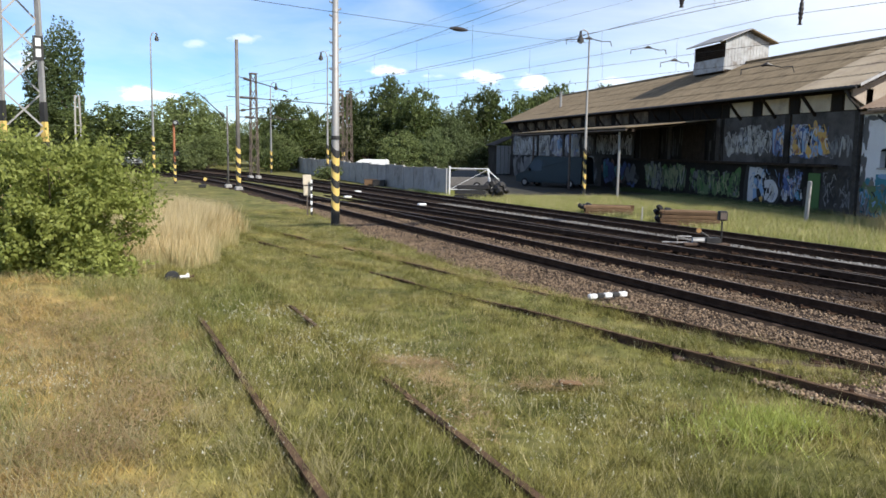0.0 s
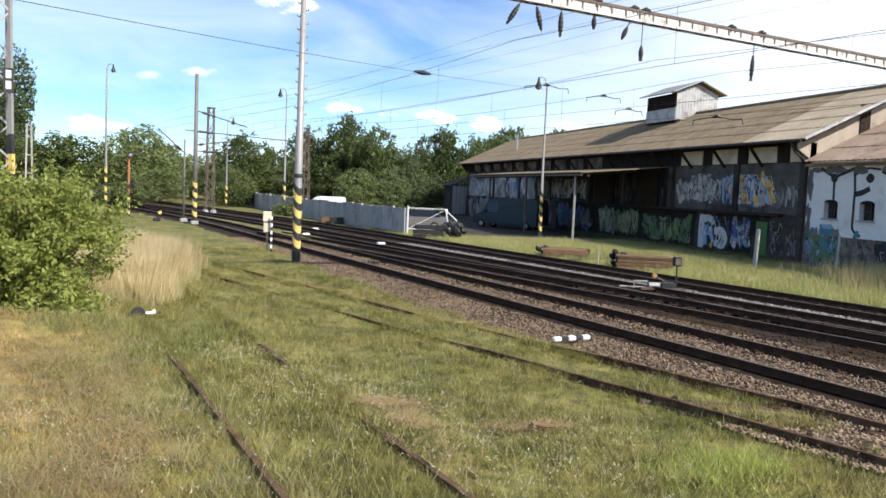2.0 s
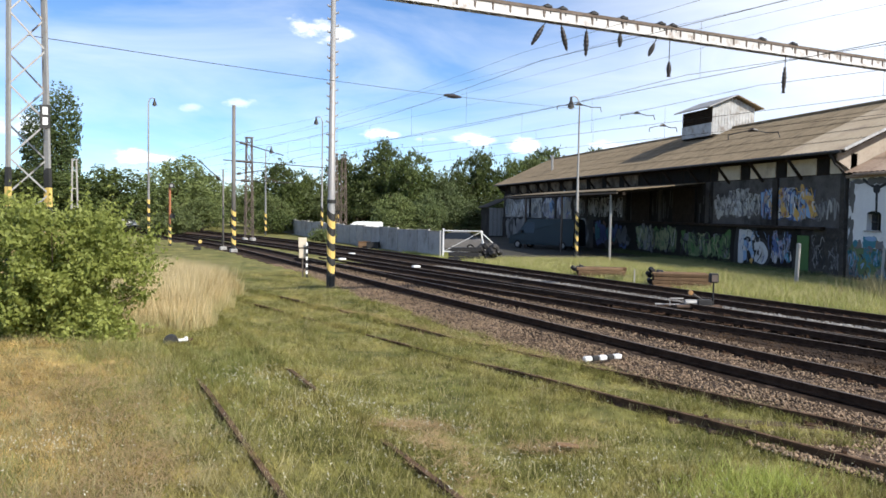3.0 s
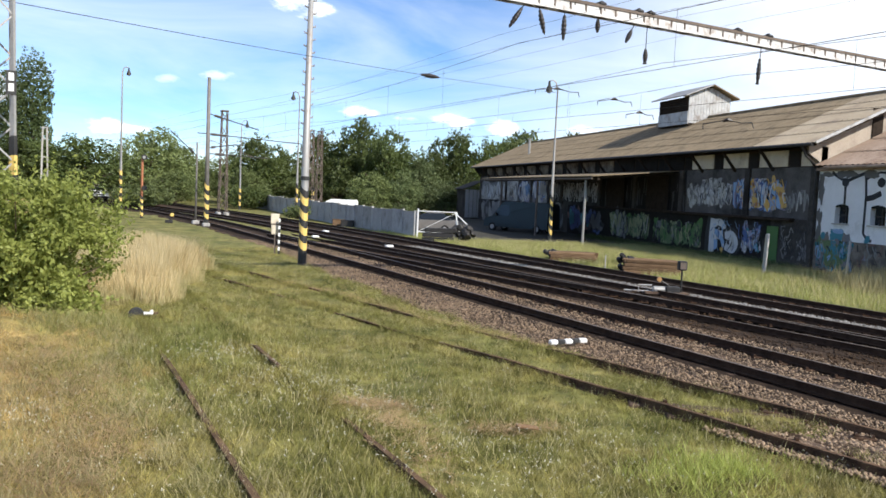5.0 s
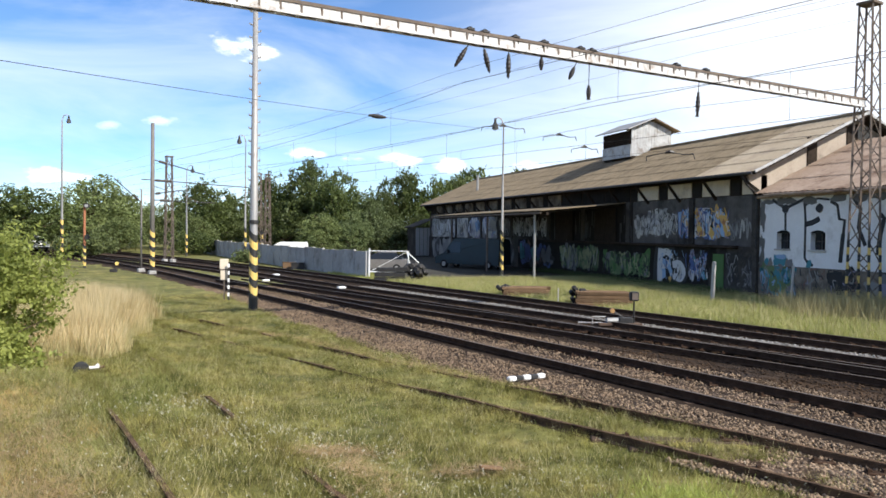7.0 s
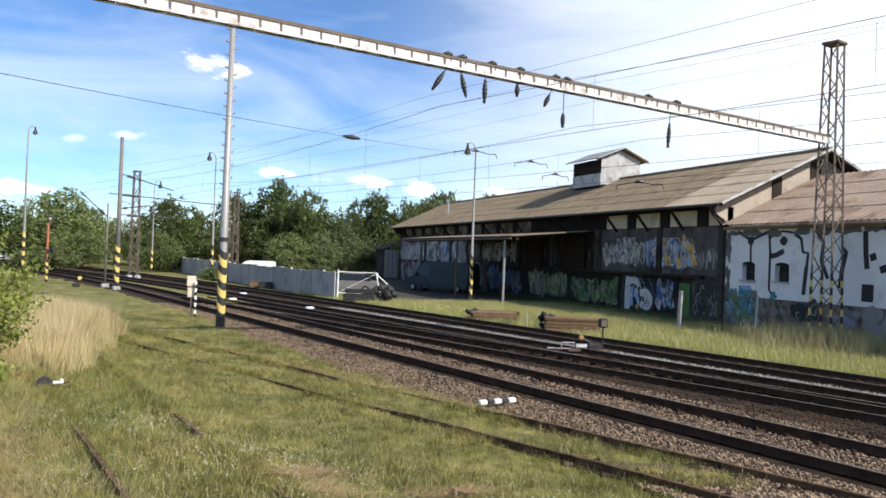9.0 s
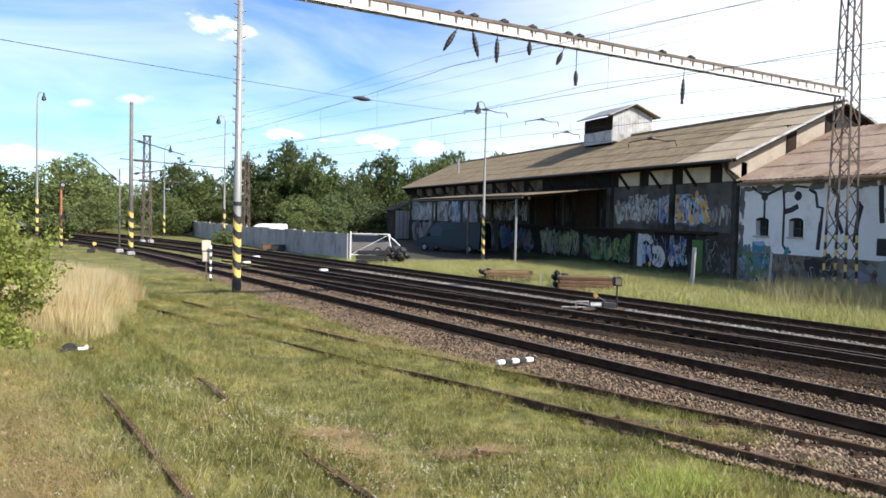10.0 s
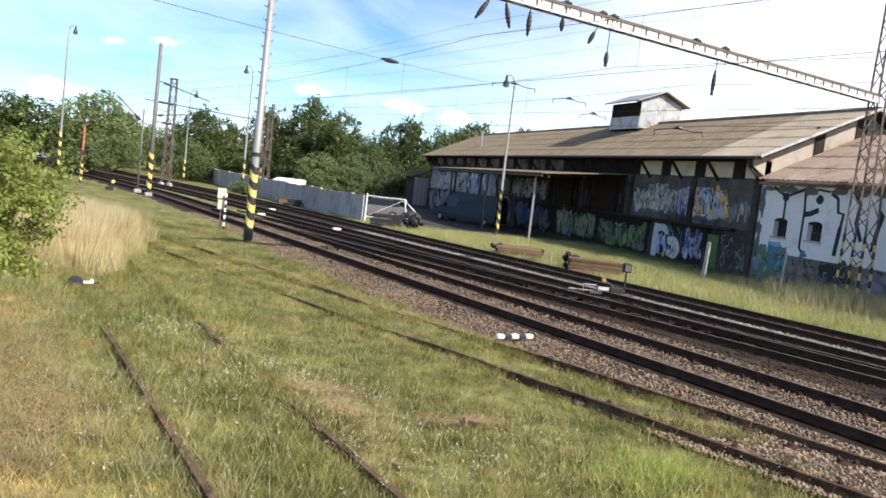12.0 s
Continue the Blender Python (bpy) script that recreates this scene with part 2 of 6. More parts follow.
M = {}
M["turf"] = turf("turf", 0.85, False)
M["blades"] = turf("blades", 0.98, True)
M["straw"] = leaf("straw", (0.30, 0.22, 0.085), (0.92, 0.79, 0.49), 0.4, 0.9)
M["stalk"] = leaf("stalk", (0.30, 0.27, 0.12), (0.52, 0.45, 0.25), 0.3)
M["flower"] = surface("flower", (0.50, 0.48, 0.38), (0.68, 0.66, 0.54), bump=0)
M["litter"] = leaf("litter", (0.24, 0.155, 0.075), (0.52, 0.38, 0.20), 0.2)
M["grease"] = surface("grease", (0.012, 0.008, 0.006), (0.055, 0.037, 0.025), 2, 0.95, 1.0, 22, distance=0.06)
M["ballast"] = surface("ballast", (0.028, 0.018, 0.011), (0.11, 0.07, 0.043), 1.2, 0.95, 1.0, 26, dirt=(0.045, 0.035, 0.03), dirt_at=0.52, dirt_scale=0.35, distance=0.06)
M["grey_stone"] = leaf("grey_stone", (0.10, 0.093, 0.086), (0.42, 0.40, 0.375), 0.0, 0.9)
M["stone"] = leaf("stone", (0.032, 0.020, 0.012), (0.36, 0.255, 0.165), 0.0, 1.1)
M["rail"] = surface("rail", (0.028, 0.016, 0.010), (0.085, 0.050, 0.032), 4, 0.85, 0.3, 60)
M["old_rail"] = surface("old_rail", (0.060, 0.036, 0.023), (0.185, 0.115, 0.070), 4, 0.9, 0.5, 50, dirt=(0.03, 0.02, 0.014), dirt_at=0.56, dirt_scale=3.0)
M["rail_head"] = surface("rail_head", (0.10, 0.075, 0.058), (0.22, 0.18, 0.15), 6, 0.6, 0.1, 50, metal=0.5)
M["sleeper"] = surface("sleeper", (0.04, 0.027, 0.02), (0.115, 0.08, 0.06), 5, 0.9, 0.5, 30, random=0.3)
M["concrete"] = surface("concrete", (0.33, 0.32, 0.30), (0.48, 0.46, 0.43), 1.5, 0.9, 0.3, 30, dirt=(0.22, 0.21, 0.19), dirt_at=0.6, random=0.12)
M["asphalt"] = surface("asphalt", (0.10, 0.10, 0.105), (0.17, 0.17, 0.17), 0.8, 0.9, 0.4, 60, dirt=(0.22, 0.20, 0.17), dirt_at=0.64)
M["yard"] = surface("yard", (0.045, 0.043, 0.036), (0.085, 0.08, 0.065), 0.4, 0.95, 0.4, 30)
M["white_line"] = surface("white_line", (0.6, 0.6, 0.58), (0.8, 0.8, 0.78), 5, 0.7, 0.1)
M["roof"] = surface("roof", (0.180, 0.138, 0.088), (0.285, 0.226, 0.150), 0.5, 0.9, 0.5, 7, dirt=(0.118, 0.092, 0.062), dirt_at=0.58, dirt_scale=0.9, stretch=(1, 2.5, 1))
M["roof_low"] = surface("roof_low", (0.31, 0.225, 0.165), (0.43, 0.325, 0.25), 0.8, 0.9, 0.6, 9, dirt=(0.16, 0.10, 0.07), dirt_at=0.58)
M["wall_dark"] = surface("wall_dark", (0.040, 0.036, 0.033), (0.11, 0.10, 0.09), 0.5, 0.9, 0.3, 9, dirt=(0.018, 0.016, 0.015), dirt_at=0.53, dirt_scale=0.22)
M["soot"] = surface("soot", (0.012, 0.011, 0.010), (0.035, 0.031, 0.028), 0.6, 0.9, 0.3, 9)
M["dado"] = surface("dado", (0.15, 0.125, 0.10), (0.27, 0.235, 0.20), 0.8, 0.9, 0.3, 12, dirt=(0.06, 0.055, 0.05), dirt_at=0.52, dirt_scale=0.6)
M["wall_white"] = surface("wall_white", (0.66, 0.66, 0.66), (0.80, 0.80, 0.80), 0.8, 0.85, 0.2, 14, dirt=(0.5, 0.49, 0.47), dirt_at=0.62)
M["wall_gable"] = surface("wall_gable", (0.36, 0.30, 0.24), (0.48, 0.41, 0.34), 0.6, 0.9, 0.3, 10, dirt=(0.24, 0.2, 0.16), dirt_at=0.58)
M["cream_dim"] = surface("cream_dim", (0.20, 0.165, 0.125), (0.34, 0.285, 0.22), 1.5, 0.9, 0.2, 20, dirt=(0.07, 0.055, 0.045), dirt_at=0.5)
M["wall_smoke"] = surface("wall_smoke", (0.065, 0.06, 0.057), (0.135, 0.127, 0.12), 0.8, 0.9, 0.3, 12, dirt=(0.03, 0.028, 0.026), dirt_at=0.57, dirt_scale=0.5)
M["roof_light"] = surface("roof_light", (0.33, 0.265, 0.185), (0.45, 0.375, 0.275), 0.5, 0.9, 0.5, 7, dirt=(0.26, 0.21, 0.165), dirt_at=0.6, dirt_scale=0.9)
M["cream"] = surface("cream", (0.55, 0.47, 0.36), (0.70, 0.62, 0.49), 1.5, 0.9, 0.2, 20, dirt=(0.35, 0.29, 0.22), dirt_at=0.62)
M["dark_wood"] = surface("dark_wood", (0.018, 0.013, 0.010), (0.05, 0.037, 0.028), 3, 0.85, 0.4, 30)
M["brown_wood"] = surface("brown_wood", (0.10, 0.06, 0.035), (0.24, 0.155, 0.09), 2, 0.85, 0.5, 30, random=0.35, stretch=(1, 6, 6))
M["white_metal"] = surface("white_metal", (0.34, 0.34, 0.335), (0.52, 0.52, 0.51), 2, 0.6, 0.1, 20, dirt=(0.24, 0.21, 0.18), dirt_at=0.56, dirt_scale=1.2)
M["zinc"] = surface("zinc", (0.27, 0.265, 0.255), (0.40, 0.395, 0.385), 2, 0.5, 0.15, 25, dirt=(0.26, 0.20, 0.16), dirt_at=0.6, dirt_scale=2, metal=0.3)
M["beam"] = surface("beam", (0.50, 0.49, 0.48), (0.68, 0.67, 0.65), 2, 0.6, 0.2, 25, dirt=(0.24, 0.17, 0.12), dirt_at=0.6, dirt_scale=3.0)
M["rust_steel"] = surface("rust_steel", (0.11, 0.085, 0.07), (0.21, 0.17, 0.14), 3, 0.8, 0.3, 40, metal=0.2)
M["mast_steel"] = surface("mast_steel", (0.13, 0.12, 0.11), (0.22, 0.205, 0.19), 3, 0.7, 0.2, 30, metal=0.2)
M["dark_metal"] = surface("dark_metal", (0.018, 0.017, 0.017), (0.045, 0.042, 0.04), 3, 0.55, 0.2, 40, metal=0.3)
M["insulator"] = surface("insulator", (0.010, 0.007, 0.006), (0.026, 0.016, 0.012), 4, 0.45, 0.1)
M["wire"] = surface("wire", (0.03, 0.028, 0.026), (0.07, 0.065, 0.06), 3, 0.6, 0, metal=0.5)
M["yellow"] = surface("yellow", (0.62, 0.42, 0.10), (0.76, 0.55, 0.18), 3, 0.6, 0.1, 20, dirt=(0.4, 0.3, 0.12), dirt_at=0.62, dirt_scale=3)
M["black"] = surface("black", (0.014, 0.014, 0.014), (0.035, 0.034, 0.033), 3, 0.6, 0.1, 20)
M["white_paint"] = surface("white_paint", (0.74, 0.74, 0.72), (0.85, 0.85, 0.83), 5, 0.6, 0.1, 40, dirt=(0.5, 0.47, 0.42), dirt_at=0.66, dirt_scale=5)
M["orange"] = surface("orange", (0.30, 0.11, 0.05), (0.42, 0.17, 0.08), 3, 0.7, 0.1)
M["brick_orange"] = surface("brick_orange", (0.30, 0.15, 0.05), (0.46, 0.26, 0.10), 3, 0.7, 0.1)
M["teal"] = surface("teal", (0.002, 0.016, 0.023), (0.004, 0.026, 0.036), 1, 0.5, 0)
M["glass_dark"] = surface("glass_dark", (0.012, 0.015, 0.018), (0.02, 0.024, 0.028), 1, 0.08, 0)
M["tyre"] = surface("tyre", (0.012, 0.012, 0.012), (0.025, 0.025, 0.025), 4, 0.85, 0.2)
M["silver"] = surface("silver", (0.62, 0.63, 0.65), (0.74, 0.75, 0.76), 1, 0.35, 0, metal=0.3)
M["bark"] = surface("bark", (0.06, 0.045, 0.03), (0.16, 0.12, 0.085), 2, 0.95, 0.8, 12, stretch=(1, 1, 0.3))
M["leaf_bush"] = leaf("leaf_bush", (0.165, 0.205, 0.036), (0.50, 0.54, 0.155), 0.42)
M["verge"] = leaf("verge", (0.17, 0.20, 0.045), (0.43, 0.43, 0.15), 0.35)
M["leaf_tree"] = leaf("leaf_tree", (0.034, 0.054, 0.013), (0.118, 0.145, 0.040), 0.22)
M["leaf_olive"] = leaf("leaf_olive", (0.080, 0.105, 0.033), (0.19, 0.225, 0.08), 0.25)
M["leaf_silver"] = leaf("leaf_silver", (0.065, 0.092, 0.032), (0.165, 0.20, 0.08), 0.22)
M["leaf_poplar"] = leaf("leaf_poplar", (0.05, 0.075, 0.025), (0.125, 0.165, 0.06), 0.2)


# ---- mesh helpers ----
class Geo:
    """Collects boxes, tubes and sheets into one mesh."""

    def __init__(self):
        self.v, self.f = [], []

    def add(self, verts, faces):
        k = len(self.v)
        self.v += [tuple(p) for p in verts]
        self.f += [tuple(i + k for i in q) for q in faces]
        return self

    def box(self, c, s, m=None, bevel=0.0):
        x, y, z = s[0] / 2, s[1] / 2, s[2] / 2
        if bevel:
            b = min(bevel, x * 0.9, y * 0.9, z * 0.9)
            pts = []
            for zz, k in ((-z, b), (-z + b, 0), (z - b, 0), (z, b)):
                pts += [(-x + k + b, -y + k, zz), (x - k - b, -y + k, zz), (x - k, -y + k + b, zz), (x - k, y - k - b, zz),
                        (x - k - b, y - k, zz), (-x + k + b, y - k, zz), (-x + k, y - k - b, zz), (-x + k, -y + k + b, zz)]
            fc = [tuple(range(7, -1, -1)), tuple(range(24, 32))]
            for r in range(3):
                for i in range(8):
                    j = (i + 1) % 8
                    fc.append((r * 8 + i, r * 8 + j, r * 8 + 8 + j, r * 8 + 8 + i))
        else:
            pts = [(-x, -y, -z), (x, -y, -z), (x, y, -z), (-x, y, -z), (-x, -y, z), (x, -y, z), (x, y, z), (-x, y, z)]
            fc = [(3, 2, 1, 0), (4, 5, 6, 7), (0, 1, 5, 4), (1, 2, 6, 5), (2, 3, 7, 6), (3, 0, 4, 7)]
        c = Vector(c)
        pts = [(m @ Vector(p) if m else Vector(p)) + c for p in pts]
        return self.add(pts, fc)

    def bar(self, p, q, w, d=None):
        """A square bar from p to q."""
        p, q = Vector(p), Vector(q)
        m = (q - p).to_track_quat("Z", "Y").to_matrix()
        return self.box((p + q) / 2, (w, d or w, (q - p).length), m)

    def tube(self, pts, r, n=8, r2=None, caps=True):
        pts = [Vector(p) for p in pts]
        k, rings = len(pts), []
        for i, p in enumerate(pts):
            t = (pts[min(i + 1, k - 1)] - pts[max(i - 1, 0)]).normalized()
            q = t.to_track_quat("Z", "Y")
            rr = r if r2 is None else r + (r2 - r) * i / (k - 1)
            if isinstance(r, (list, tuple)):
                rr = r[i]
            rings += [p + q @ Vector((rr * math.cos(a), rr * math.sin(a), 0)) for a in [2 * math.pi * j / n for j in range(n)]]
        fc = [(i * n + j, i * n + (j + 1) % n, (i + 1) * n + (j + 1) % n, (i + 1) * n + j) for i in range(k - 1) for j in range(n)]
        if caps:
            fc += [tuple(range(n - 1, -1, -1)), tuple(range((k - 1) * n, k * n))]
        return self.add(rings, fc)

    def sweep(self, path, profile):
        """A closed profile (across, up) drawn along a path of (place, across vector)."""
        n, vs = len(profile), []
        for p, a in path:
            vs += [(p[0] + a[0] * u, p[1] + a[1] * u, p[2] + w) for u, w in profile]
        k = len(path)
        fc = [(i * n + j, i * n + (j + 1) % n, (i + 1) * n + (j + 1) % n, (i + 1) * n + j) for i in range(k - 1) for j in range(n)]
        fc += [tuple(range(n - 1, -1, -1)), tuple(range((k - 1) * n, k * n))]
        return self.add(vs, fc)

    def slab(self, quad, t):
        """A thick sheet under four corners."""
        q = [Vector(p) for p in quad]
        nrm = (q[1] - q[0]).cross(q[2] - q[0]).normalized()
        lo = [p - nrm * t for p in q]
        return self.add(q + lo, [(0, 1, 2, 3), (7, 6, 5, 4), (0, 4, 5, 1), (1, 5, 6, 2), (2, 6, 7, 3), (3, 7, 4, 0)])

    def mesh(self, name, material, smooth=False):
        me = bpy.data.meshes.new(name)
        me.from_pydata([tuple(p) for p in self.v], [], self.f)
        bm = bmesh.new()
        bm.from_mesh(me)
        bmesh.ops.recalc_face_normals(bm, faces=bm.faces)
        bm.to_mesh(me)
        bm.free()
        me.materials.append(material)
        if smooth:
            me.polygons.foreach_set("use_smooth", [True] * len(me.polygons))
        return me


def part(name, geo, material, parent=None, label="", smooth=False):
    me = geo if isinstance(geo, bpy.types.Mesh) else geo.mesh(name, material, smooth)
    ob = new(name, me)
    ob.parent = parent
    if label:
        ob["label"] = label
    return ob


def thing(name, place, label, category, group="", kind="", turn=0.0):
    ob = new(name)
    ob.matrix_basis = pose(place[0], place[1], place[2], 0, 0, turn)
    ob.empty_display_size = 0.2
    return tagged(ob, label, category, group, kind)


def sheet_mesh(name, v, f, material):
    """A mesh from arrays: v (n, 3), f (m, 3 or 4)."""
    me = bpy.data.meshes.new(name)
    v, f = np.asarray(v, dtype=np.float32), np.asarray(f, dtype=np.int32)
    k = f.shape[1]
    me.vertices.add(len(v))
    me.vertices.foreach_set("co", v.ravel())
    me.loops.add(f.size)
    me.loops.foreach_set("vertex_index", f.ravel())
    me.polygons.add(len(f))
    me.polygons.foreach_set("loop_start", np.arange(0, f.size, k, dtype=np.int32))
    me.update(calc_edges=True)
    me.materials.append(material)
    return me


# ---- ground ----
def c1(y): return 0.9 - 0.22 * (y - 7.4)
def c2(y): return 7.1 - 0.42 * (y - 10.2)
def bend(y): return 0.0024 * np.maximum(0.0, y - 55.0) ** 2
def c3(y): return 8.37 - 0.24 * (y - 20) - bend(y)
def c4(y): return 12.45 - 0.345 * (y - 20)
def c5(y): return 14.05 - 0.285 * (y - 20) - bend(y) * 0.8
def c6(y): return 17.65 - 0.27 * (y - 20) - bend(y) * 0.5


def bed_left(y): return np.maximum(np.where(y < 30, c2(y) + 1.15, -99.0), c3(y) - 3.2 + 1.2 * np.clip((y - 28) / 10, 0, 1))


def ground_z(x, y):
    """Lawn, 10 cm under the main rails' heads, with a low bank towards the road."""
    s = x + 0.24 * y
    rise = np.clip((5.5 - s) / 2.5, 0, 1)
    lump = 0.05 * np.sin(x * 0.9 + 0.7) * np.cos(y * 0.6) + 0.03 * np.sin(x * 2.3 + y * 1.7)
    bank = 0.42 * np.exp(-((x + 4.5) / 1.7) ** 2 - ((y - 15.4) / 1.9) ** 2)
    near = np.clip(1 - (np.abs(x) + np.abs(y)) / 160.0, 0, 1)
    bed = np.clip((x - bed_left(y) + 0.1) / 0.4, 0, 1) * np.clip((c6(y) + 1.7 - x) / 0.5, 0, 1) * ((y > -12) & (y < 128))
    calm = np.clip((s + 2.2) / 1.5, 0.0, 1.0)
    return -0.16 + 0.31 * rise * rise * (3 - 2 * rise) * near + (lump * calm + bank) * near * (1 - bed) - 0.2 * bed


def steps(fine_from, fine_to, step, far):
    a = list(np.arange(fine_from, fine_to + 0.01, step))
    g, lo, hi = step, fine_from, fine_to
    while hi < far:
        g *= 1.35
        lo, hi = lo - g, hi + g
        a = [lo] + a + [hi]
    return np.array(a)


gx, gy = steps(-14, 30, 0.5, 2600), steps(-4, 60, 0.5, 2600)
XX, YY = np.meshgrid(gx, gy)
ZZ = ground_z(XX, YY)
gv = np.stack([XX.ravel(), YY.ravel(), ZZ.ravel()], 1)
nx, ny = len(gx), len(gy)
ii = (np.arange(ny - 1)[:, None] * nx + np.arange(nx - 1)[None, :]).ravel()
gf = np.stack([ii, ii + 1, ii + nx + 1, ii + nx], 1)
ground_mesh = sheet_mesh("ground", gv, gf, M["turf"])
ground_mesh.polygons.foreach_set("use_smooth", [True] * len(ground_mesh.polygons))
tagged(new("ground", ground_mesh), "uneven lawn of green and sun-dried grass", "ground", kind="structure")

# ballast bed of the main tracks
def strip(name, left, right, z, y0, y1, step, material, label, category, crown=0.0):
    ys = np.arange(y0, y1 + step, step)
    g = Geo()
    rows = []
    for y in ys:
        a, b = left(y), right(y)
        rows.append([(a - 0.5, y, z - 0.25)] + [(a + (b - a) * k / 8, y, z + crown * math.sin(math.pi * k / 8) + 0.02 * math.sin(y * 3 + k * 2)) for k in range(9)] + [(b + 0.5, y, z - 0.25)])
    n = len(rows[0])
    g.add([p for r in rows for p in r], [(i * n + j, i * n + j + 1, (i + 1) * n + j + 1, (i + 1) * n + j) for i in range(len(rows) - 1) for j in range(n - 1)])
    return tagged(part(name, g, material), label, category, kind="structure")


strip("ballast_bed", lambda y: float(bed_left(y)), lambda y: c6(y) + 1.5, -0.205, -6, 130, 1.0, M["ballast"], "dark oily railway ballast under the main tracks", "ballast")

RAIL = [(-0.07, 0), (0.07, 0), (0.07, 0.015), (0.012, 0.03), (0.012, 0.115), (0.035, 0.125), (0.035, 0.152), (-0.035, 0.152),
        (-0.035, 0.125), (-0.012, 0.115), (-0.012, 0.03), (-0.07, 0.015)]
HEAD = [(-0.031, 0.150), (0.031, 0.150), (0.027, 0.158), (-0.027, 0.158)]


def line_of(c, off, y0, y1, z, step=1.0):
    out, y = [], y0
    while y <= y1 + 1e-6:
        s = (c(y + 0.05) - c(y - 0.05)) / 0.1
        k = math.hypot(1, s)
        a = (1 / k, -s / k)
        out.append(((c(y) + off * a[0], y + off * a[1], z), a))
        y += step
    return out


sleeper_mesh = Geo().box((0, 0, 0), (2.5, 0.26, 0.14), bevel=0.02).mesh("sleeper", M["sleeper"])
clip_mesh = Geo().box((0, 0, 0.03), (0.30, 0.16, 0.03), bevel=0.01).box((-0.1, 0, 0.06), (0.05, 0.07, 0.05)).box((0.1, 0, 0.06), (0.05, 0.07, 0.05)).mesh("rail_clip", M["rail"])


def track(label, c, y0, y1, z, material, bright, sleepers, sy0=0, sy1=0, step=1.0, lift=0.0, sink=None, half=0.80):
    t = thing("railway_track", (0, 0, 0), label, "track", kind="structure")
    for off in (-half, half):
        path = line_of(c, off, y0, y1, z, step)
        if sink:
            path = [((p[0], p[1], p[2] + sink(p[1], off)), a) for p, a in path]
        r = part("rail", Geo().sweep(path, RAIL), material, t)
        if bright:
            part("rail_head", Geo().sweep(path, HEAD), M["rail_head"], r, "worn shiny rail head")
            part("grease_strip", Geo().sweep([((p[0], p[1], -0.212), a) for p, a in path], [(-0.74, -0.05), (0.46, -0.05), (0.40, 0.024), (-0.66, 0.024)]), M["grease"], t, "oil-blackened ballast along the rail")
    if sleepers:
        y = sy0
        while y < sy1:
            s = (c(y + 0.05) - c(y - 0.05)) / 0.1
            ob = part("sleeper", sleeper_mesh, None, t)
            ob.matrix_basis = pose(c(y), y, z - 0.105 + lift + random.uniform(-0.012, 0.008), 0, 0, math.degrees(math.atan(-s)) * -1 + random.uniform(-0.8, 0.8))
            if y < 26:
                for off in (-half, half):
                    cl = part("rail_clip", clip_mesh, None, ob)
                    cl.matrix_basis = pose(off, 0, 0.055)
            y += sleepers
    return t


RZ = -0.158
track("rusty disused siding rails sunk in long grass", c1, -8.0, 25.0, 0.02, M["old_rail"], False, 0, step=0.5,
      sink=lambda y, off: 0.055 - 0.08 * max(0.0, min(1.0, (y - 12.2) / 3.0)) if off < 0 else 0.01 - 0.09 * max(0.0, min(1.0, (y - 9.6) / 0.6)) + 0.08 * (12.6 < y < 14.2) + 0.08 * (10.5 < y < 11.2))
track("rusty side track overgrown with grass beside ballast", c2, -3.0, 31.0, RZ + 0.01, M["old_rail"], False, 0.65, 1.5, 11.0, lift=0.075,
      sink=lambda y, off: -0.10 * max(0.0, min(1.0, (y - 12.5) / 5)) - 0.02 * (math.sin(1.7 * y + off) > 0.2) * (y > 11))
track("main track with dark rails on ballast", c3, -6.0, 120.0, RZ, M["rail"], True, 0.62, -2.0, 95.0, half=0.92)
track("turnout track with dark rails on ballast", c4, -6.0, 50.0, RZ, M["rail"], True, 0.62, 0.0, 44.0)
track("second main track with dark rails on ballast", c5, -6.0, 120.0, RZ, M["rail"], True, 0.62, 0.0, 95.0)
track("far track with dark rails beside grass verge", c6, -6.0, 120.0, RZ, M["rail"], True, 0.62, 0.0, 95.0)

strip("grass_strip", lambda y: c3(y) + 1.35, lambda y: max(c3(y) + 1.5, c5(y) - 1.5), -0.09, 46, 120, 1.0, M["turf"], "narrow dry grass strip between the tracks", "grass strip")

strip("side_ballast", lambda y: c2(y) - 1.0, lambda y: c2(y) + 1.1, -0.125, -4, 9.6, 0.6, M["ballast"], "bare dirty ballast between the side track rails", "ballast", crown=0.02)

# road
road_l = lambda y: -13.2 - 0.29 * (y - 16.3)
road_r = lambda y: -6.5 - 0.29 * (y - 16.3)
ys = [-20, 0, 10, 20, 30, 40, 60, 80, 120, 200]
g = Geo()
g.add([p for y in ys for p in ((road_l(y), y, 0.20), (road_r(y), y, 0.20), (road_r(y) + 0.3, y, -0.25), (road_l(y) - 0.3, y, -0.25))],
      [(i * 4 + j, i * 4 + (j + 1) % 4, i * 4 + 4 + (j + 1) % 4, i * 4 + 4 + j) for i in range(len(ys) - 1) for j in range(4)] + [(0, 1, 2, 3), (36, 37, 38, 39)])
tagged(part("road", g, M["asphalt"]), "worn grey asphalt road beside the lawn", "road", kind="structure")
g = Geo()
for a, b in zip(ys[:-1], ys[1:]):
    g.slab([(road_r(a) - 0.95, a, 0.208), (road_r(a) - 0.8, a, 0.208), (road_r(b) - 0.8, b, 0.208), (road_r(b) - 0.95, b, 0.208)], 0.006)
tagged(part("road_marking", g, M["white_line"]), "white painted edge line along the road", "road marking", kind="structure")

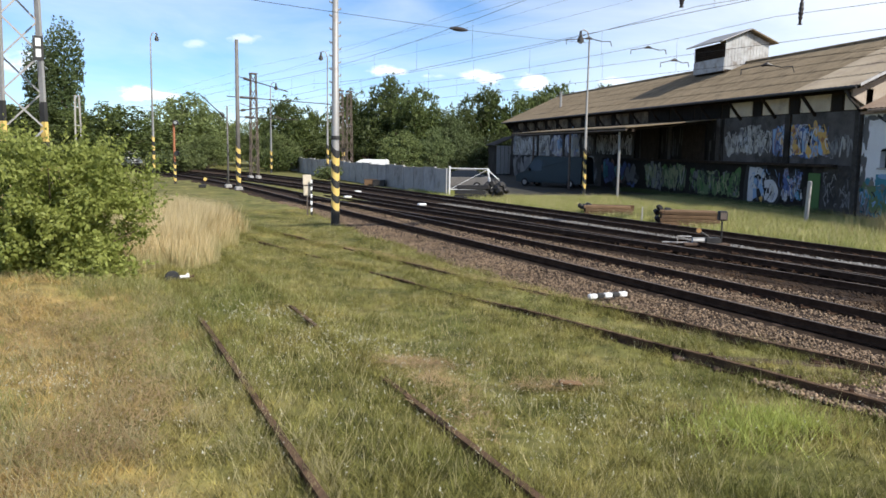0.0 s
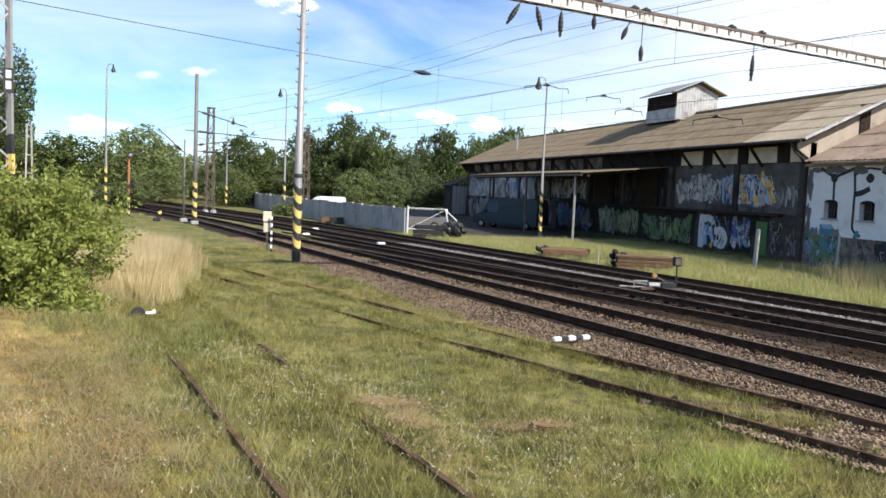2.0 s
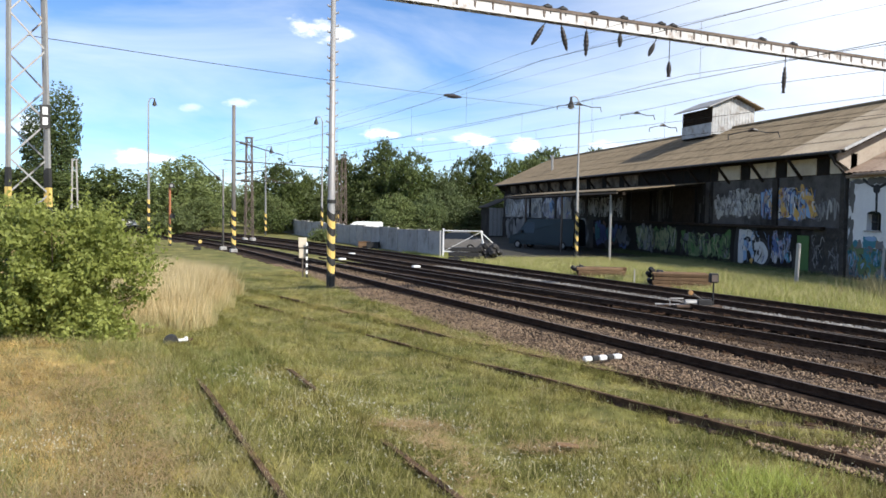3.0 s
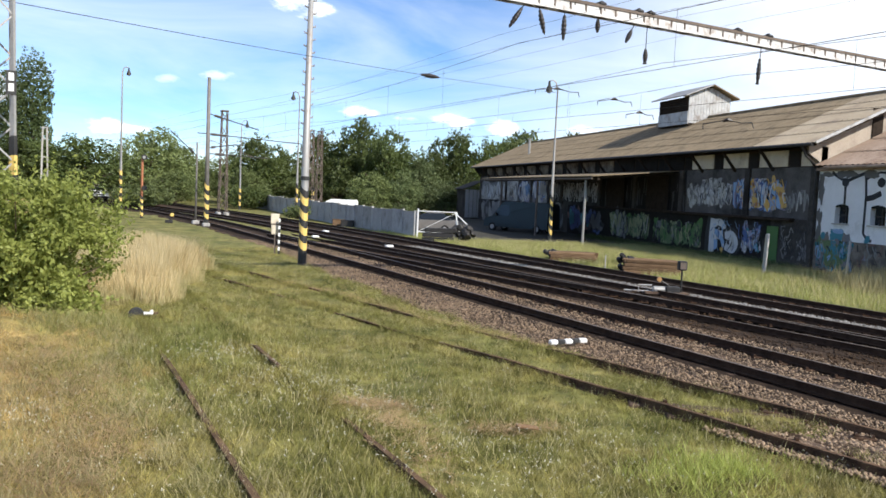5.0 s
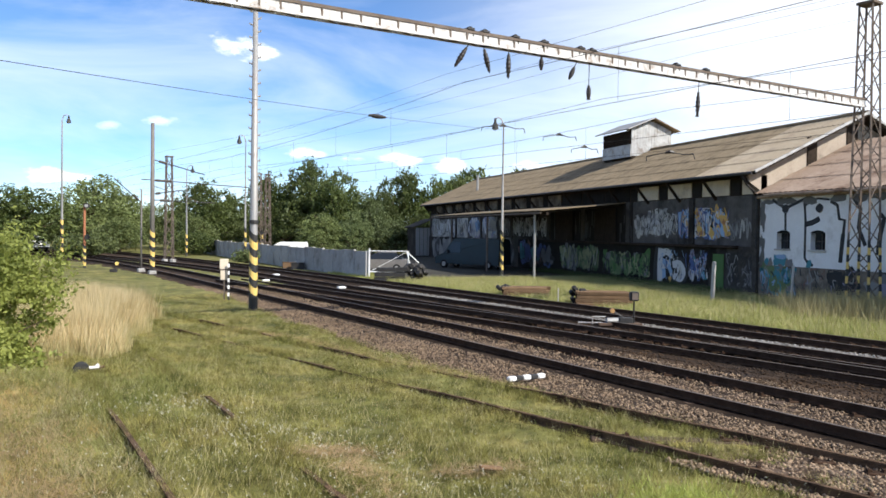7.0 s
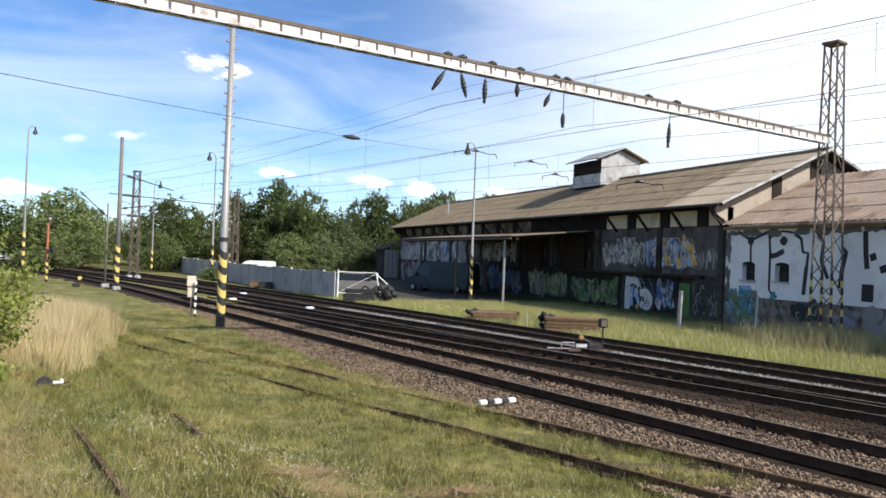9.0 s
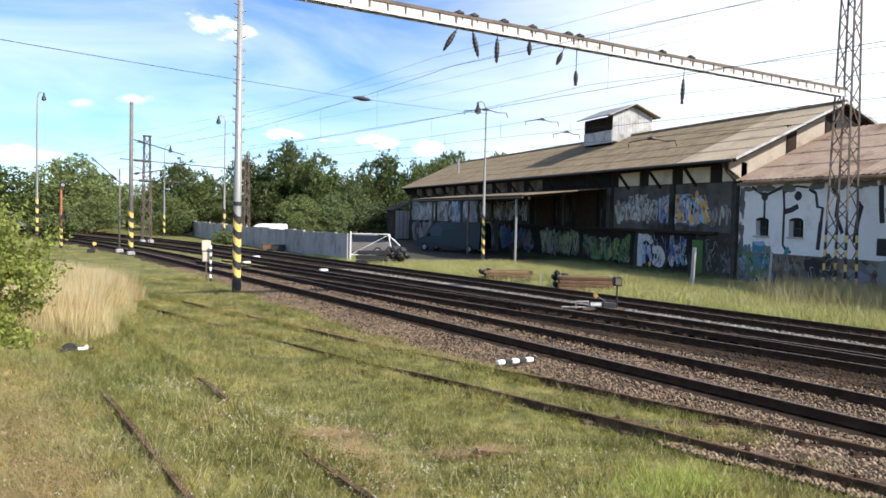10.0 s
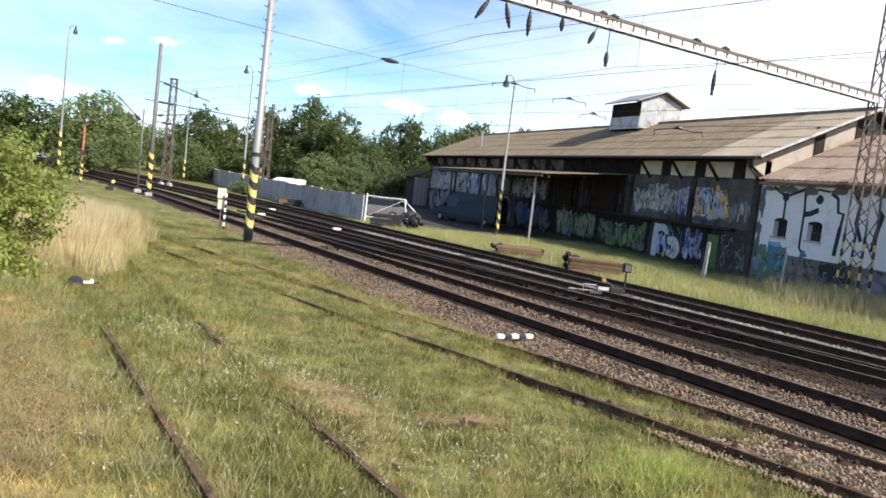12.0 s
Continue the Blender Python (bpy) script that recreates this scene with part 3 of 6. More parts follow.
# yard behind the fence
g = Geo().slab([(13.2, 51.0, -0.06), (27.5, 51.5, -0.06), (27.5, 110.0, -0.06), (4.5, 110.0, -0.06)], 0.2)
tagged(part("yard", g, M["yard"]), "grey trodden yard beside the goods shed", "yard", kind="structure")

# ---- goods shed ----
WX, Y0, Y1, RX, RZT, EX, EZ = 27.83, 34.6, 94.0, 33.75, 9.5, 26.75, 6.2
shed = thing("goods_shed", (WX, Y0, -0.2), "long dark goods shed with a brown corrugated roof", "shed")


def sp(x, y, z):
    return (x - WX, y - Y0, z + 0.2)


def roof_z(x):
    return EZ + (RZT - EZ) * (1 - abs(x - RX) / (RX - EX))


BX = 2 * RX - WX
# front wall in bays: nearly black middle, greyer near end
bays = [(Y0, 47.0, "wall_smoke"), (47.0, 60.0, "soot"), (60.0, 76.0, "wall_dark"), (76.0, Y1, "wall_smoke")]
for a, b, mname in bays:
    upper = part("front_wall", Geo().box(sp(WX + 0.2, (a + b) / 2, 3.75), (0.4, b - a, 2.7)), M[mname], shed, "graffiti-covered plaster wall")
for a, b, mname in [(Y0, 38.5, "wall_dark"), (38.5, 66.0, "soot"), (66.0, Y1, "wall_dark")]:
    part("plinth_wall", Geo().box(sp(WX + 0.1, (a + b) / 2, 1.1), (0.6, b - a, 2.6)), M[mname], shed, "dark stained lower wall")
part("dock_edge", Geo().box(sp(WX - 0.32, (36 + 60) / 2, 2.36), (0.35, 24, 0.16), bevel=0.02), M["dark_wood"], shed)
part("frieze_wall", Geo().box(sp(WX + 0.22, (Y0 + Y1) / 2, 5.6), (0.36, Y1 - Y0, 1.0)), M["dark_wood"], shed, "dark timber strip under the eaves")
# cream panels between the rafters' struts
y = 33.63
while y < Y1 - 2.6:
    a, b = max(y, Y0 + 0.5), y + 2.4
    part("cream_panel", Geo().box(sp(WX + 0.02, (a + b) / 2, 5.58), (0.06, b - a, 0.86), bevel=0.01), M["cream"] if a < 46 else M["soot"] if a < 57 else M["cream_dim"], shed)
    part("frieze_window", Geo().box(sp(WX + 0.03, b + 0.53, 5.55), (0.04, 0.7, 0.8)), M["soot"], shed, "narrow dark window under the eaves")
    y += 3.47
y = 34.75
while y < Y1:
    part("bracket", Geo().bar(sp(WX - 0.02, y, 4.95), sp(EX + 0.15, y, 6.02), 0.12, 0.14), M["dark_wood"], shed)
    part("rafter_end", Geo().bar(sp(WX + 0.2, y, 6.28), sp(EX + 0.06, y, 6.05), 0.12, 0.14), M["dark_wood"], shed)
    y += 1.735 * 2
# pilasters
for y in (Y0 + 0.25, 40.4, 47.5, 54.0, 60.0, 68, 76, 84, Y1 - 0.3):
    part("pilaster", Geo().box(sp(WX - 0.06, y, 2.45), (0.14, 0.45, 5.3)), M["wall_dark"], shed)
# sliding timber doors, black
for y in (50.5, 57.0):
    d = part("sliding_door", Geo().box(sp(WX - 0.1, y, 3.6), (0.1, 3.0, 2.4)), M["soot"], shed, "black timber sliding door")
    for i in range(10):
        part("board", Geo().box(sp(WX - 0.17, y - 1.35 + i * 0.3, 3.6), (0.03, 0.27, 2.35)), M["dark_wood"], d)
# roof: two slopes of corrugated sheet rows
def roof_rows(mat, y_a, y_b, x_e, z_e, x_r, z_r, rows, parent, off):
    """Overlapping rows of corrugated sheets from eave to ridge."""
    for r in range(rows):
        g = Geo()
        ua, ub = r / rows, min(1.0, (r + 1.12) / rows)
        lift = 0.03
        pitch, n = 0.36, int((y_b - y_a) / 0.18)
        vs = []
        for i in range(n + 1):
            yy = y_a + (y_b - y_a) * i / n
            up = 0.022 * (1 if i % 2 else -1)
            vs.append(off(x_e + (x_r - x_e) * ua, yy, z_e + (z_r - z_e) * ua + up + lift))
            vs.append(off(x_e + (x_r - x_e) * ub, yy, z_e + (z_r - z_e) * ub + up))
        g.add(vs, [(2 * i, 2 * i + 2, 2 * i + 3, 2 * i + 1) for i in range(n)])
        part("roof_course", g, mat, parent, "weathered brown corrugated sheeting")
    return None


slab = Geo().slab([sp(EX, Y0 - 0.9, EZ - 0.06), sp(RX, Y0 - 0.9, RZT - 0.06), sp(RX, Y1 + 0.9, RZT - 0.06), sp(EX, Y1 + 0.9, EZ - 0.06)], 0.1)
slab.slab([sp(2 * RX - EX, Y0 - 0.9, EZ - 0.06), sp(RX, Y0 - 0.9, RZT - 0.06), sp(RX, Y1 + 0.9, RZT - 0.06), sp(2 * RX - EX, Y1 + 0.9, EZ - 0.06)][::-1], 0.1)
part("roof_deck", slab, M["dark_wood"], shed)
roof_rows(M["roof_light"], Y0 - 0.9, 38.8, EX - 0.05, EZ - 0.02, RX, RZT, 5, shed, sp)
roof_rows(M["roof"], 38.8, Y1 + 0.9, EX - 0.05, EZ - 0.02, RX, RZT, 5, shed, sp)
roof_rows(M["roof"], Y0 - 0.9, Y1 + 0.9, 2 * RX - EX + 0.05, EZ - 0.02, RX, RZT, 5, shed, sp)
part("ridge_cap", Geo().tube([sp(RX, Y0 - 0.9, RZT + 0.03), sp(RX, Y1 + 0.9, RZT + 0.03)], 0.12, 8), M["roof"], shed)
for s in (EX, 2 * RX - EX):
    part("verge_board", Geo().bar(sp(s, Y0 - 0.92, EZ - 0.0), sp(RX, Y0 - 0.92, RZT), 0.05, 0.13), M["white_metal"], shed, "white painted verge board")
part("gutter", Geo().tube([sp(EX - 0.1, Y0 - 0.8, EZ - 0.08), sp(EX - 0.1, Y1 + 0.8, EZ - 0.08)], 0.08, 8), M["dark_metal"], shed)
part("downpipe", Geo().tube([sp(EX - 0.05, Y0 + 0.1, EZ - 0.1), sp(EX + 0.3, Y0 + 0.1, 5.6), sp(WX - 0.12, Y0 + 0.1, 5.1), sp(WX - 0.12, Y0 + 0.1, 0.0)], 0.06, 8), M["dark_metal"], shed)
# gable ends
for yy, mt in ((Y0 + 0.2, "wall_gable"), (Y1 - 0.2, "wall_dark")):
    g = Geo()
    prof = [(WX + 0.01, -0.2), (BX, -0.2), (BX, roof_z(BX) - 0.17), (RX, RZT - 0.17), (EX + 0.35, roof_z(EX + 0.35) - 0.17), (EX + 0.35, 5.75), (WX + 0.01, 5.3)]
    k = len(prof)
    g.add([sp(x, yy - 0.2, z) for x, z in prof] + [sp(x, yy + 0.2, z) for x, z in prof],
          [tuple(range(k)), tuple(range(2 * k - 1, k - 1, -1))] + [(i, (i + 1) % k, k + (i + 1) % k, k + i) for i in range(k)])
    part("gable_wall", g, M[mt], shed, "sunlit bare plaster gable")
part("back_wall", Geo().box(sp(BX - 0.2, (Y0 + Y1) / 2, 2.9), (0.4, Y1 - Y0 - 0.9, 6.4)), M["wall_dark"], shed)
for x, w, h_, zc in ((31.0, 0.6, 2.0, 7.2), (33.6, 0.7, 2.2, 7.9)):
    part("gable_opening", Geo().box(sp(x, Y0 - 0.02, zc), (w, 0.08, h_)), M["dark_wood"], shed, "dark boarded gable opening")
# ridge ventilator
CX0, CX1, CY0, CY1 = 32.0, 35.5, 54.5, 58.8
tur = part("roof_turret", Geo().box(sp((CX0 + CX1) / 2, (CY0 + CY1) / 2, 9.9), (CX1 - CX0, CY1 - CY0, 2.1)), M["dark_wood"], shed, "boxy roof ventilator with white sheet cladding")
part("turret_panel", Geo().box(sp(CX0 - 0.03, (CY0 + CY1) / 2, 9.4), (0.06, CY1 - CY0 + 0.06, 0.95)), M["white_metal"], tur)
n = 14
for i in range(n):
    xx = CX0 + (i + 0.5) * (CX1 - CX0) / n
    top = 11.0 + 0.75 * (1 - abs(xx - 33.75) / 1.75)
    part("cladding_sheet", Geo().box(sp(xx, CY0 - 0.03, (9.0 + top) / 2), ((CX1 - CX0) / n - 0.02, 0.05, top - 9.0)), M["white_metal"], tur)
for i in range(7):
    part("louvre", Geo().box(sp(CX0 - 0.05, (CY0 + CY1) / 2, 9.98 + i * 0.14), (0.1, CY1 - CY0 - 0.1, 0.03), Euler((0, 0.6, 0)).to_matrix()), M["dark_wood"], tur)
for s in (-1, 1):
    q = [sp(33.75, CY0 - 0.5, 11.85), sp(33.75 + s * 2.25, CY0 - 0.5, 10.92), sp(33.75 + s * 2.25, CY1 + 0.5, 10.92), sp(33.75, CY1 + 0.5, 11.85)]
    part("turret_roof", Geo().slab(q if s < 0 else q[::-1], 0.08), M["zinc"] if s < 0 else M["roof"], tur)
part("vent_pipe", Geo().tube([sp(29.5, 82.0, 7.2), sp(29.5, 82.0, 9.0)], 0.13, 8).tube([sp(29.5, 82.0, 9.0), sp(29.5, 82.0, 9.12)], 0.2, 8), M["zinc"], shed)
# loading canopy on posts
CA, CB = 48.0, 73.0
part("canopy_roof", Geo().slab([sp(21.6, CA, 4.42), sp(21.6, CB, 4.42), sp(WX, CB, 5.05), sp(WX, CA, 5.05)], 0.06), M["roof"], shed, "corrugated loading canopy")
part("canopy_fascia", Geo().box(sp(21.62, (CA + CB) / 2, 4.3), (0.08, CB - CA, 0.1)), M["rust_steel"], shed)
part("canopy_beam", Geo().box(sp(22.1, (CA + CB) / 2, 4.28), (0.16, CB - CA, 0.18)), M["dark_wood"], shed)
y = CA + 0.6
while y < CB:
    part("canopy_rafter", Geo().bar(sp(21.7, y, 4.3), sp(WX, y, 4.93), 0.1, 0.14), M["dark_wood"], shed)
    y += 2.2
for y in (49.9, 59.0, 68.0):
    part("canopy_post", Geo().tube([sp(22.05, y, -0.2), sp(22.05, y, 4.22)], 0.09, 8), M["zinc"] if y < 55 else M["rust_steel"], shed)
# lean-to at the far end
part("end_annex", Geo().box(sp(26.9, 96.2, 1.6), (1.8, 4.0, 3.6)).slab([sp(25.6, 94.0, 3.5), sp(28.2, 94.0, 4.6), sp(28.2, 98.4, 4.6), sp(25.6, 98.4, 3.5)], 0.1), M["wall_dark"], shed)
for i in range(4):
    part("cladding_sheet", Geo().box(sp(26.2 + i * 0.5, 94.14, 1.75), (0.44, 0.06, 3.4)), M["zinc"], shed)

# ---- white annex in line with the shed ----
AY0 = 12.0
annex = thing("white_annex", (WX, Y0, -0.2), "low whitewashed annex with a rusty brown roof", "building")
lim = Y0 - 0.02
openings = [(30.57, 0.92), (32.86, 0.92), (19.5, 0.92)]
ys = sorted(openings)
WZ0, WZ1 = 2.35, 3.12
edge = AY0
for yc, w in ys:
    part("wall_panel", Geo().box(sp(WX + 0.25, (edge + yc - w / 2) / 2, 3.2), (0.5, yc - w / 2 - edge, 3.6)), M["wall_white"], annex)
    part("wall_panel", Geo().box(sp(WX + 0.25, yc, (1.4 + WZ0) / 2), (0.5, w, WZ0 - 1.4)), M["wall_white"], annex)
    part("wall_panel", Geo().box(sp(WX + 0.25, yc, (5.0 + WZ1) / 2), (0.5, w, 5.0 - WZ1)), M["wall_white"], annex)
    win = part("window", Geo().box(sp(WX + 0.3, yc, (WZ0 + WZ1) / 2), (0.04, w, WZ1 - WZ0)), M["glass_dark"], annex, "dark small window")
    part("arch_head", Geo().add([sp(WX - 0.006, yc + w / 2 * math.cos(a) , WZ1 - 0.01 + 0.16 * math.sin(a)) for a in [math.pi * i / 8 for i in range(9)]], [tuple(range(9))]), M["glass_dark"], win)
    part("glazing_bar", Geo().box(sp(WX + 0.26, yc, (WZ0 + WZ1) / 2), (0.05, 0.05, WZ1 - WZ0)).box(sp(WX + 0.26, yc, 2.75), (0.05, w, 0.05)), M["dark_metal"], win)
    part("window_sill", Geo().box(sp(WX - 0.02, yc, WZ0 - 0.04), (0.14, w + 0.16, 0.08)), M["concrete"], win)
    edge = yc + w / 2
part("wall_panel", Geo().box(sp(WX + 0.25, (edge + lim) / 2, 3.2), (0.5, lim - edge, 3.6)), M["wall_white"], annex)
part("dado", Geo().box(sp(WX + 0.23, (AY0 + lim) / 2, 0.65), (0.54, lim - AY0, 1.7)), M["dado"], annex, "grey rendered base of the wall")
part("end_wall", Geo().box(sp(33.75, AY0 + 0.2, 2.4), (11.3, 0.4, 5.2)), M["wall_white"], annex)
part("cornice", Geo().box(sp(WX - 0.1, (AY0 + lim) / 2, 4.95), (0.26, lim - AY0, 0.14)), M["roof_low"], annex)
part("roof_deck", Geo().slab([sp(WX - 0.45, AY0 - 0.3, 5.06), sp(WX - 0.45, Y0 - 0.95, 5.06), sp(RX, Y0 - 0.95, 8.1), sp(RX, AY0 - 0.3, 8.1)][::-1], 0.1)
     .slab([sp(2 * RX - WX + 0.45, AY0 - 0.3, 5.06), sp(2 * RX - WX + 0.45, Y0 - 0.95, 5.06), sp(RX, Y0 - 0.95, 8.1), sp(RX, AY0 - 0.3, 8.1)], 0.1)
     .slab([sp(WX - 0.2, Y0 - 0.95, 5.16), sp(WX - 0.2, Y0 - 0.02, 5.16), sp(RX, Y0 - 0.02, 8.06), sp(RX, Y0 - 0.95, 8.06)][::-1], 0.1), M["dark_wood"], annex)
roof_rows(M["roof_low"], AY0 - 0.3, Y0 - 0.06, WX - 0.5, 5.1, RX, 8.14, 4, annex, sp)
part("gutter", Geo().tube([sp(WX - 0.52, AY0, 5.02), sp(WX - 0.52, Y0 - 0.9, 5.02)], 0.07, 8), M["roof_low"], annex)

# ---- painted scrawl on the walls ----
PAINT = {}
for nm, c in dict(pale=(0.45, 0.44, 0.405), lemon=(0.30, 0.32, 0.17), leafgreen=(0.06, 0.15, 0.035), moss=(0.11, 0.17, 0.07), dim=(0.16, 0.16, 0.17), sky=(0.24, 0.38, 0.58), amber=(0.58, 0.36, 0.09),
                  ink=(0.015, 0.015, 0.017), lilac=(0.26, 0.24, 0.33), turquoise=(0.05, 0.22, 0.28), brick=(0.17, 0.09, 0.07), milk=(0.56, 0.57, 0.58), blue=(0.06, 0.10, 0.26),
                  ash=(0.25, 0.25, 0.24), rust=(0.32, 0.15, 0.05), smut=(0.045, 0.042, 0.04), smoke=(0.13, 0.125, 0.12), teal=(0.03, 0.13, 0.15), dado=(0.2, 0.175, 0.15)).items():
    PAINT[nm] = surface("paint_" + nm, [v * 0.8 for v in c], c, 1.5, 0.7, 0.05, 12)


def ribbon(pts, w):
    """A flat band of even width through points of a plane, as paired edge points."""
    out = []
    for i, p in enumerate(pts):
        a, b = Vector(pts[max(i - 1, 0)]), Vector(pts[min(i + 1, len(pts) - 1)])
        d = (b - a)
        d = d.normalized() if d.length > 1e-6 else Vector((1, 0))
        k = 0 if 0 < i < len(pts) - 1 else (-1 if i == 0 else 1)
        q = Vector(p) + d * k * w * 0.35
        out += [(q.x - d.y * w / 2, q.y + d.x * w / 2), (q.x + d.y * w / 2, q.y - d.x * w / 2)]
    return out


def curve(g, n=5):
    """A smooth line through a few points of a plane."""
    gg, pts = [g[0]] + g + [g[-1]], []
    for m_ in range(len(g) - 1):
        p0, p1, p2, p3 = [Vector(v) for v in gg[m_:m_ + 4]]
        for k in range(n):
            u = k / n
            v = 0.5 * (2 * p1 + (p2 - p0) * u + (2 * p0 - 5 * p1 + 4 * p2 - p3) * u * u + (3 * p1 - p0 - 3 * p2 + p3) * u ** 3)
            pts.append((v.x, v.y))
    return pts + [tuple(g[-1])]


class Spray:
    """Layers of sprayed shapes on one wall, gathered into one thin mesh a colour."""

    def __init__(self, parent, x):
        self.parent, self.x, self.coat, self.depth = parent, x, {}, 0.004

    def put(self, colour, pts, faces):
        self.depth += 0.00004
        g = self.coat.setdefault(colour, Geo())
        g.add([sp(self.x - self.depth, p, q) for p, q in pts], faces)

    def line(self, colour, pts, w):
        edge = ribbon(pts, w)
        self.put(colour, edge, [(2 * n, 2 * n + 1, 2 * n + 3, 2 * n + 2) for n in range(len(pts) - 1)])

    def blob(self, colour, y, z, ry, rz, rnd, n=16, rough=0.22, lean=0.0):
        """An uneven filled patch."""
        ph, k = rnd.uniform(0, 6.28), rnd.choice((2, 3, 4))
        pts = [(y, z)]
        for i in range(n):
            a = 2 * math.pi * i / n
            r = 1 + rough * math.sin(k * a + ph) + rnd.uniform(-rough, rough) * 0.5
            pts.append((y + ry * r * math.cos(a) + lean * rz * math.sin(a), z + rz * r * math.sin(a)))
        self.put(colour, pts, [(0, 1 + i, 1 + (i + 1) % n) for i in range(n)])

    def done(self):
        for colour, g in self.coat.items():
            tagged(part("graffiti", g, PAINT[colour], self.parent), "spray-painted graffiti", kind="stuff")


def letters(s, ya, yb, za, zb, count, fills, outline, rnd, fat=0.34, inner=None):
    """A row of fat bent letters with dark outlines, each with strokes of a second colour inside."""
    lw = (yb - ya) / count
    for i in range(count):
        y_left = yb - i * lw
        n_p = rnd.choice((4, 5, 5, 6))
        up_ = rnd.random() < 0.5
        g = [(k_ / (n_p - 1) + rnd.uniform(-0.3, 0.3), (rnd.uniform(0.62, 1.0) if (k_ % 2 == 0) == up_ else rnd.uniform(0.0, 0.38))) for k_ in range(n_p)]
        hh = (zb - za) * rnd.uniform(0.8, 1.0)
        low = za + rnd.uniform(0, zb - za - hh)
        pts = [(y_left - lw * (0.05 + 0.95 * p), low + hh * q) for p, q in curve(g)]
        w = fat * lw * rnd.uniform(0.85, 1.25)
        c_ = fills[rnd.randrange(len(fills))]
        s.line(outline, pts, w * 1.3)
        s.line(c_, pts, w)
        if inner:
            off = w * 0.2
            s.line(inner[rnd.randrange(len(inner))], [(p + off, q + off) for p, q in pts[2:-3]], w * 0.28)


def tangle(s, ya, yb, za, zb, count, colours, rnd, w=(0.03, 0.07), size=0.45, dome=0.0):
    """Many short quick lines over one another, higher in the middle when domed."""
    for i in range(count):
        u = rnd.random()
        y = ya + (yb - ya) * u
        top = zb + dome * (1 - abs(2 * u - 1))
        z = rnd.uniform(za, top)
        g = [(y, z)]
        for k in range(rnd.choice((2, 3, 4))):
            y2, z2 = g[-1][0] + rnd.uniform(-0.5, 0.5) * size, g[-1][1] + rnd.uniform(-1, 1) * size
            g.append((min(max(y2, ya), yb), min(max(z2, za), top)))
        s.line(colours[rnd.randrange(len(colours))], curve(g, 4), rnd.uniform(*w))


def patches(s, ya, yb, za, zb, count, colours, rnd, r=(0.15, 0.4), flat=1.0, lean=0.0):
    for i in range(count):
        rr = rnd.uniform(*r)
        s.blob(colours[rnd.randrange(len(colours))], rnd.uniform(ya + rr * 0.6, yb - rr * 0.6), rnd.uniform(za + rr * 0.5, zb - rr * 0.5), rr, rr * rnd.uniform(0.6, 1.4) * flat, rnd, lean=lean)


XU, XP = WX - 0.002, WX - 0.202
rnd = random.Random(77)
# upper wall: pale script with a domed top
s_ = Spray(shed, XU)
patches(s_, 41.9, 46.7, 3.0, 4.2, 46, ["dim", "pale", "ash"], rnd, (0.2, 0.42))
patches(s_, 42.8, 44.6, 3.9, 4.6, 8, ["ash", "pale"], rnd, (0.14, 0.26))
letters(s_, 41.9, 46.7, 3.0, 4.3, 9, ["pale", "milk", "ash"], "ink", rnd, 0.3)
tangle(s_, 41.9, 46.7, 3.0, 4.15, 110, ["pale", "pale", "milk", "ink", "dim"], rnd, (0.03, 0.07), 0.4, 0.4)
# blue and amber piece
patches(s_, 37.1, 41.7, 2.85, 4.5, 34, ["lilac", "blue", "sky", "dim"], rnd, (0.2, 0.45), lean=0.5)
letters(s_, 38.4, 41.6, 2.85, 4.55, 4, ["sky", "milk", "sky"], "blue", rnd, 0.44, ["milk", "lilac"])
for y, z, ry, rz in ((39.9, 4.25, 0.35, 0.28), (39.6, 3.15, 0.4, 0.3), (38.1, 4.3, 0.18, 0.38), (37.5, 3.75, 0.38, 0.42), (37.2, 3.2, 0.3, 0.3), (38.6, 3.1, 0.25, 0.35), (40.9, 3.5, 0.15, 0.4)):
    s_.blob("amber", y, z, ry, rz, rnd, lean=0.3)
for y, z in ((39.9, 4.2), (37.5, 3.7), (39.5, 3.1)):
    s_.blob("rust", y, z, 0.16, 0.14, rnd)
tangle(s_, 37.0, 41.6, 2.85, 4.5, 60, ["blue", "ink", "milk", "amber", "lilac", "sky"], rnd, (0.03, 0.09), 0.6)
# thin grey tag by the corner
letters(s_, 35.0, 36.9, 2.75, 3.95, 3, ["ash", "pale"], "dim", rnd, 0.14)
tangle(s_, 35.0, 36.9, 2.75, 3.9, 16, ["ash", "dim"], rnd, (0.03, 0.05), 0.5)
# faded drips on the black doors
for i in range(46):
    y = rnd.uniform(47.0, 59.0)
    z = rnd.uniform(3.4, 4.7)
    s_.line("smut", [(y, z), (y + rnd.uniform(-0.05, 0.05), z - rnd.uniform(0.4, 1.4))], rnd.uniform(0.05, 0.14))
# white script under the canopy, then mixed panels towards the far end
letters(s_, 59.9, 71.0, 2.75, 4.3, 13, ["milk", "pale", "ash"], "ink", rnd, 0.3)
tangle(s_, 59.9, 71.0, 2.75, 4.3, 130, ["milk", "pale", "ink", "ash"], rnd, (0.05, 0.12), 0.6)
patches(s_, 71.5, 80.0, 2.4, 4.5, 40, ["ash", "lilac", "dim", "sky", "pale"], rnd, (0.3, 0.8))
letters(s_, 72.5, 80.0, 2.6, 4.5, 6, ["pale", "lilac", "sky", "milk"], "blue", rnd, 0.36)
patches(s_, 80.0, 93.6, 2.2, 4.5, 60, ["ash", "dim", "pale", "ash"], rnd, (0.4, 1.0))
letters(s_, 81.0, 93.4, 2.5, 4.4, 10, ["ash", "milk", "pale"], "ink", rnd, 0.32)
s_.done()
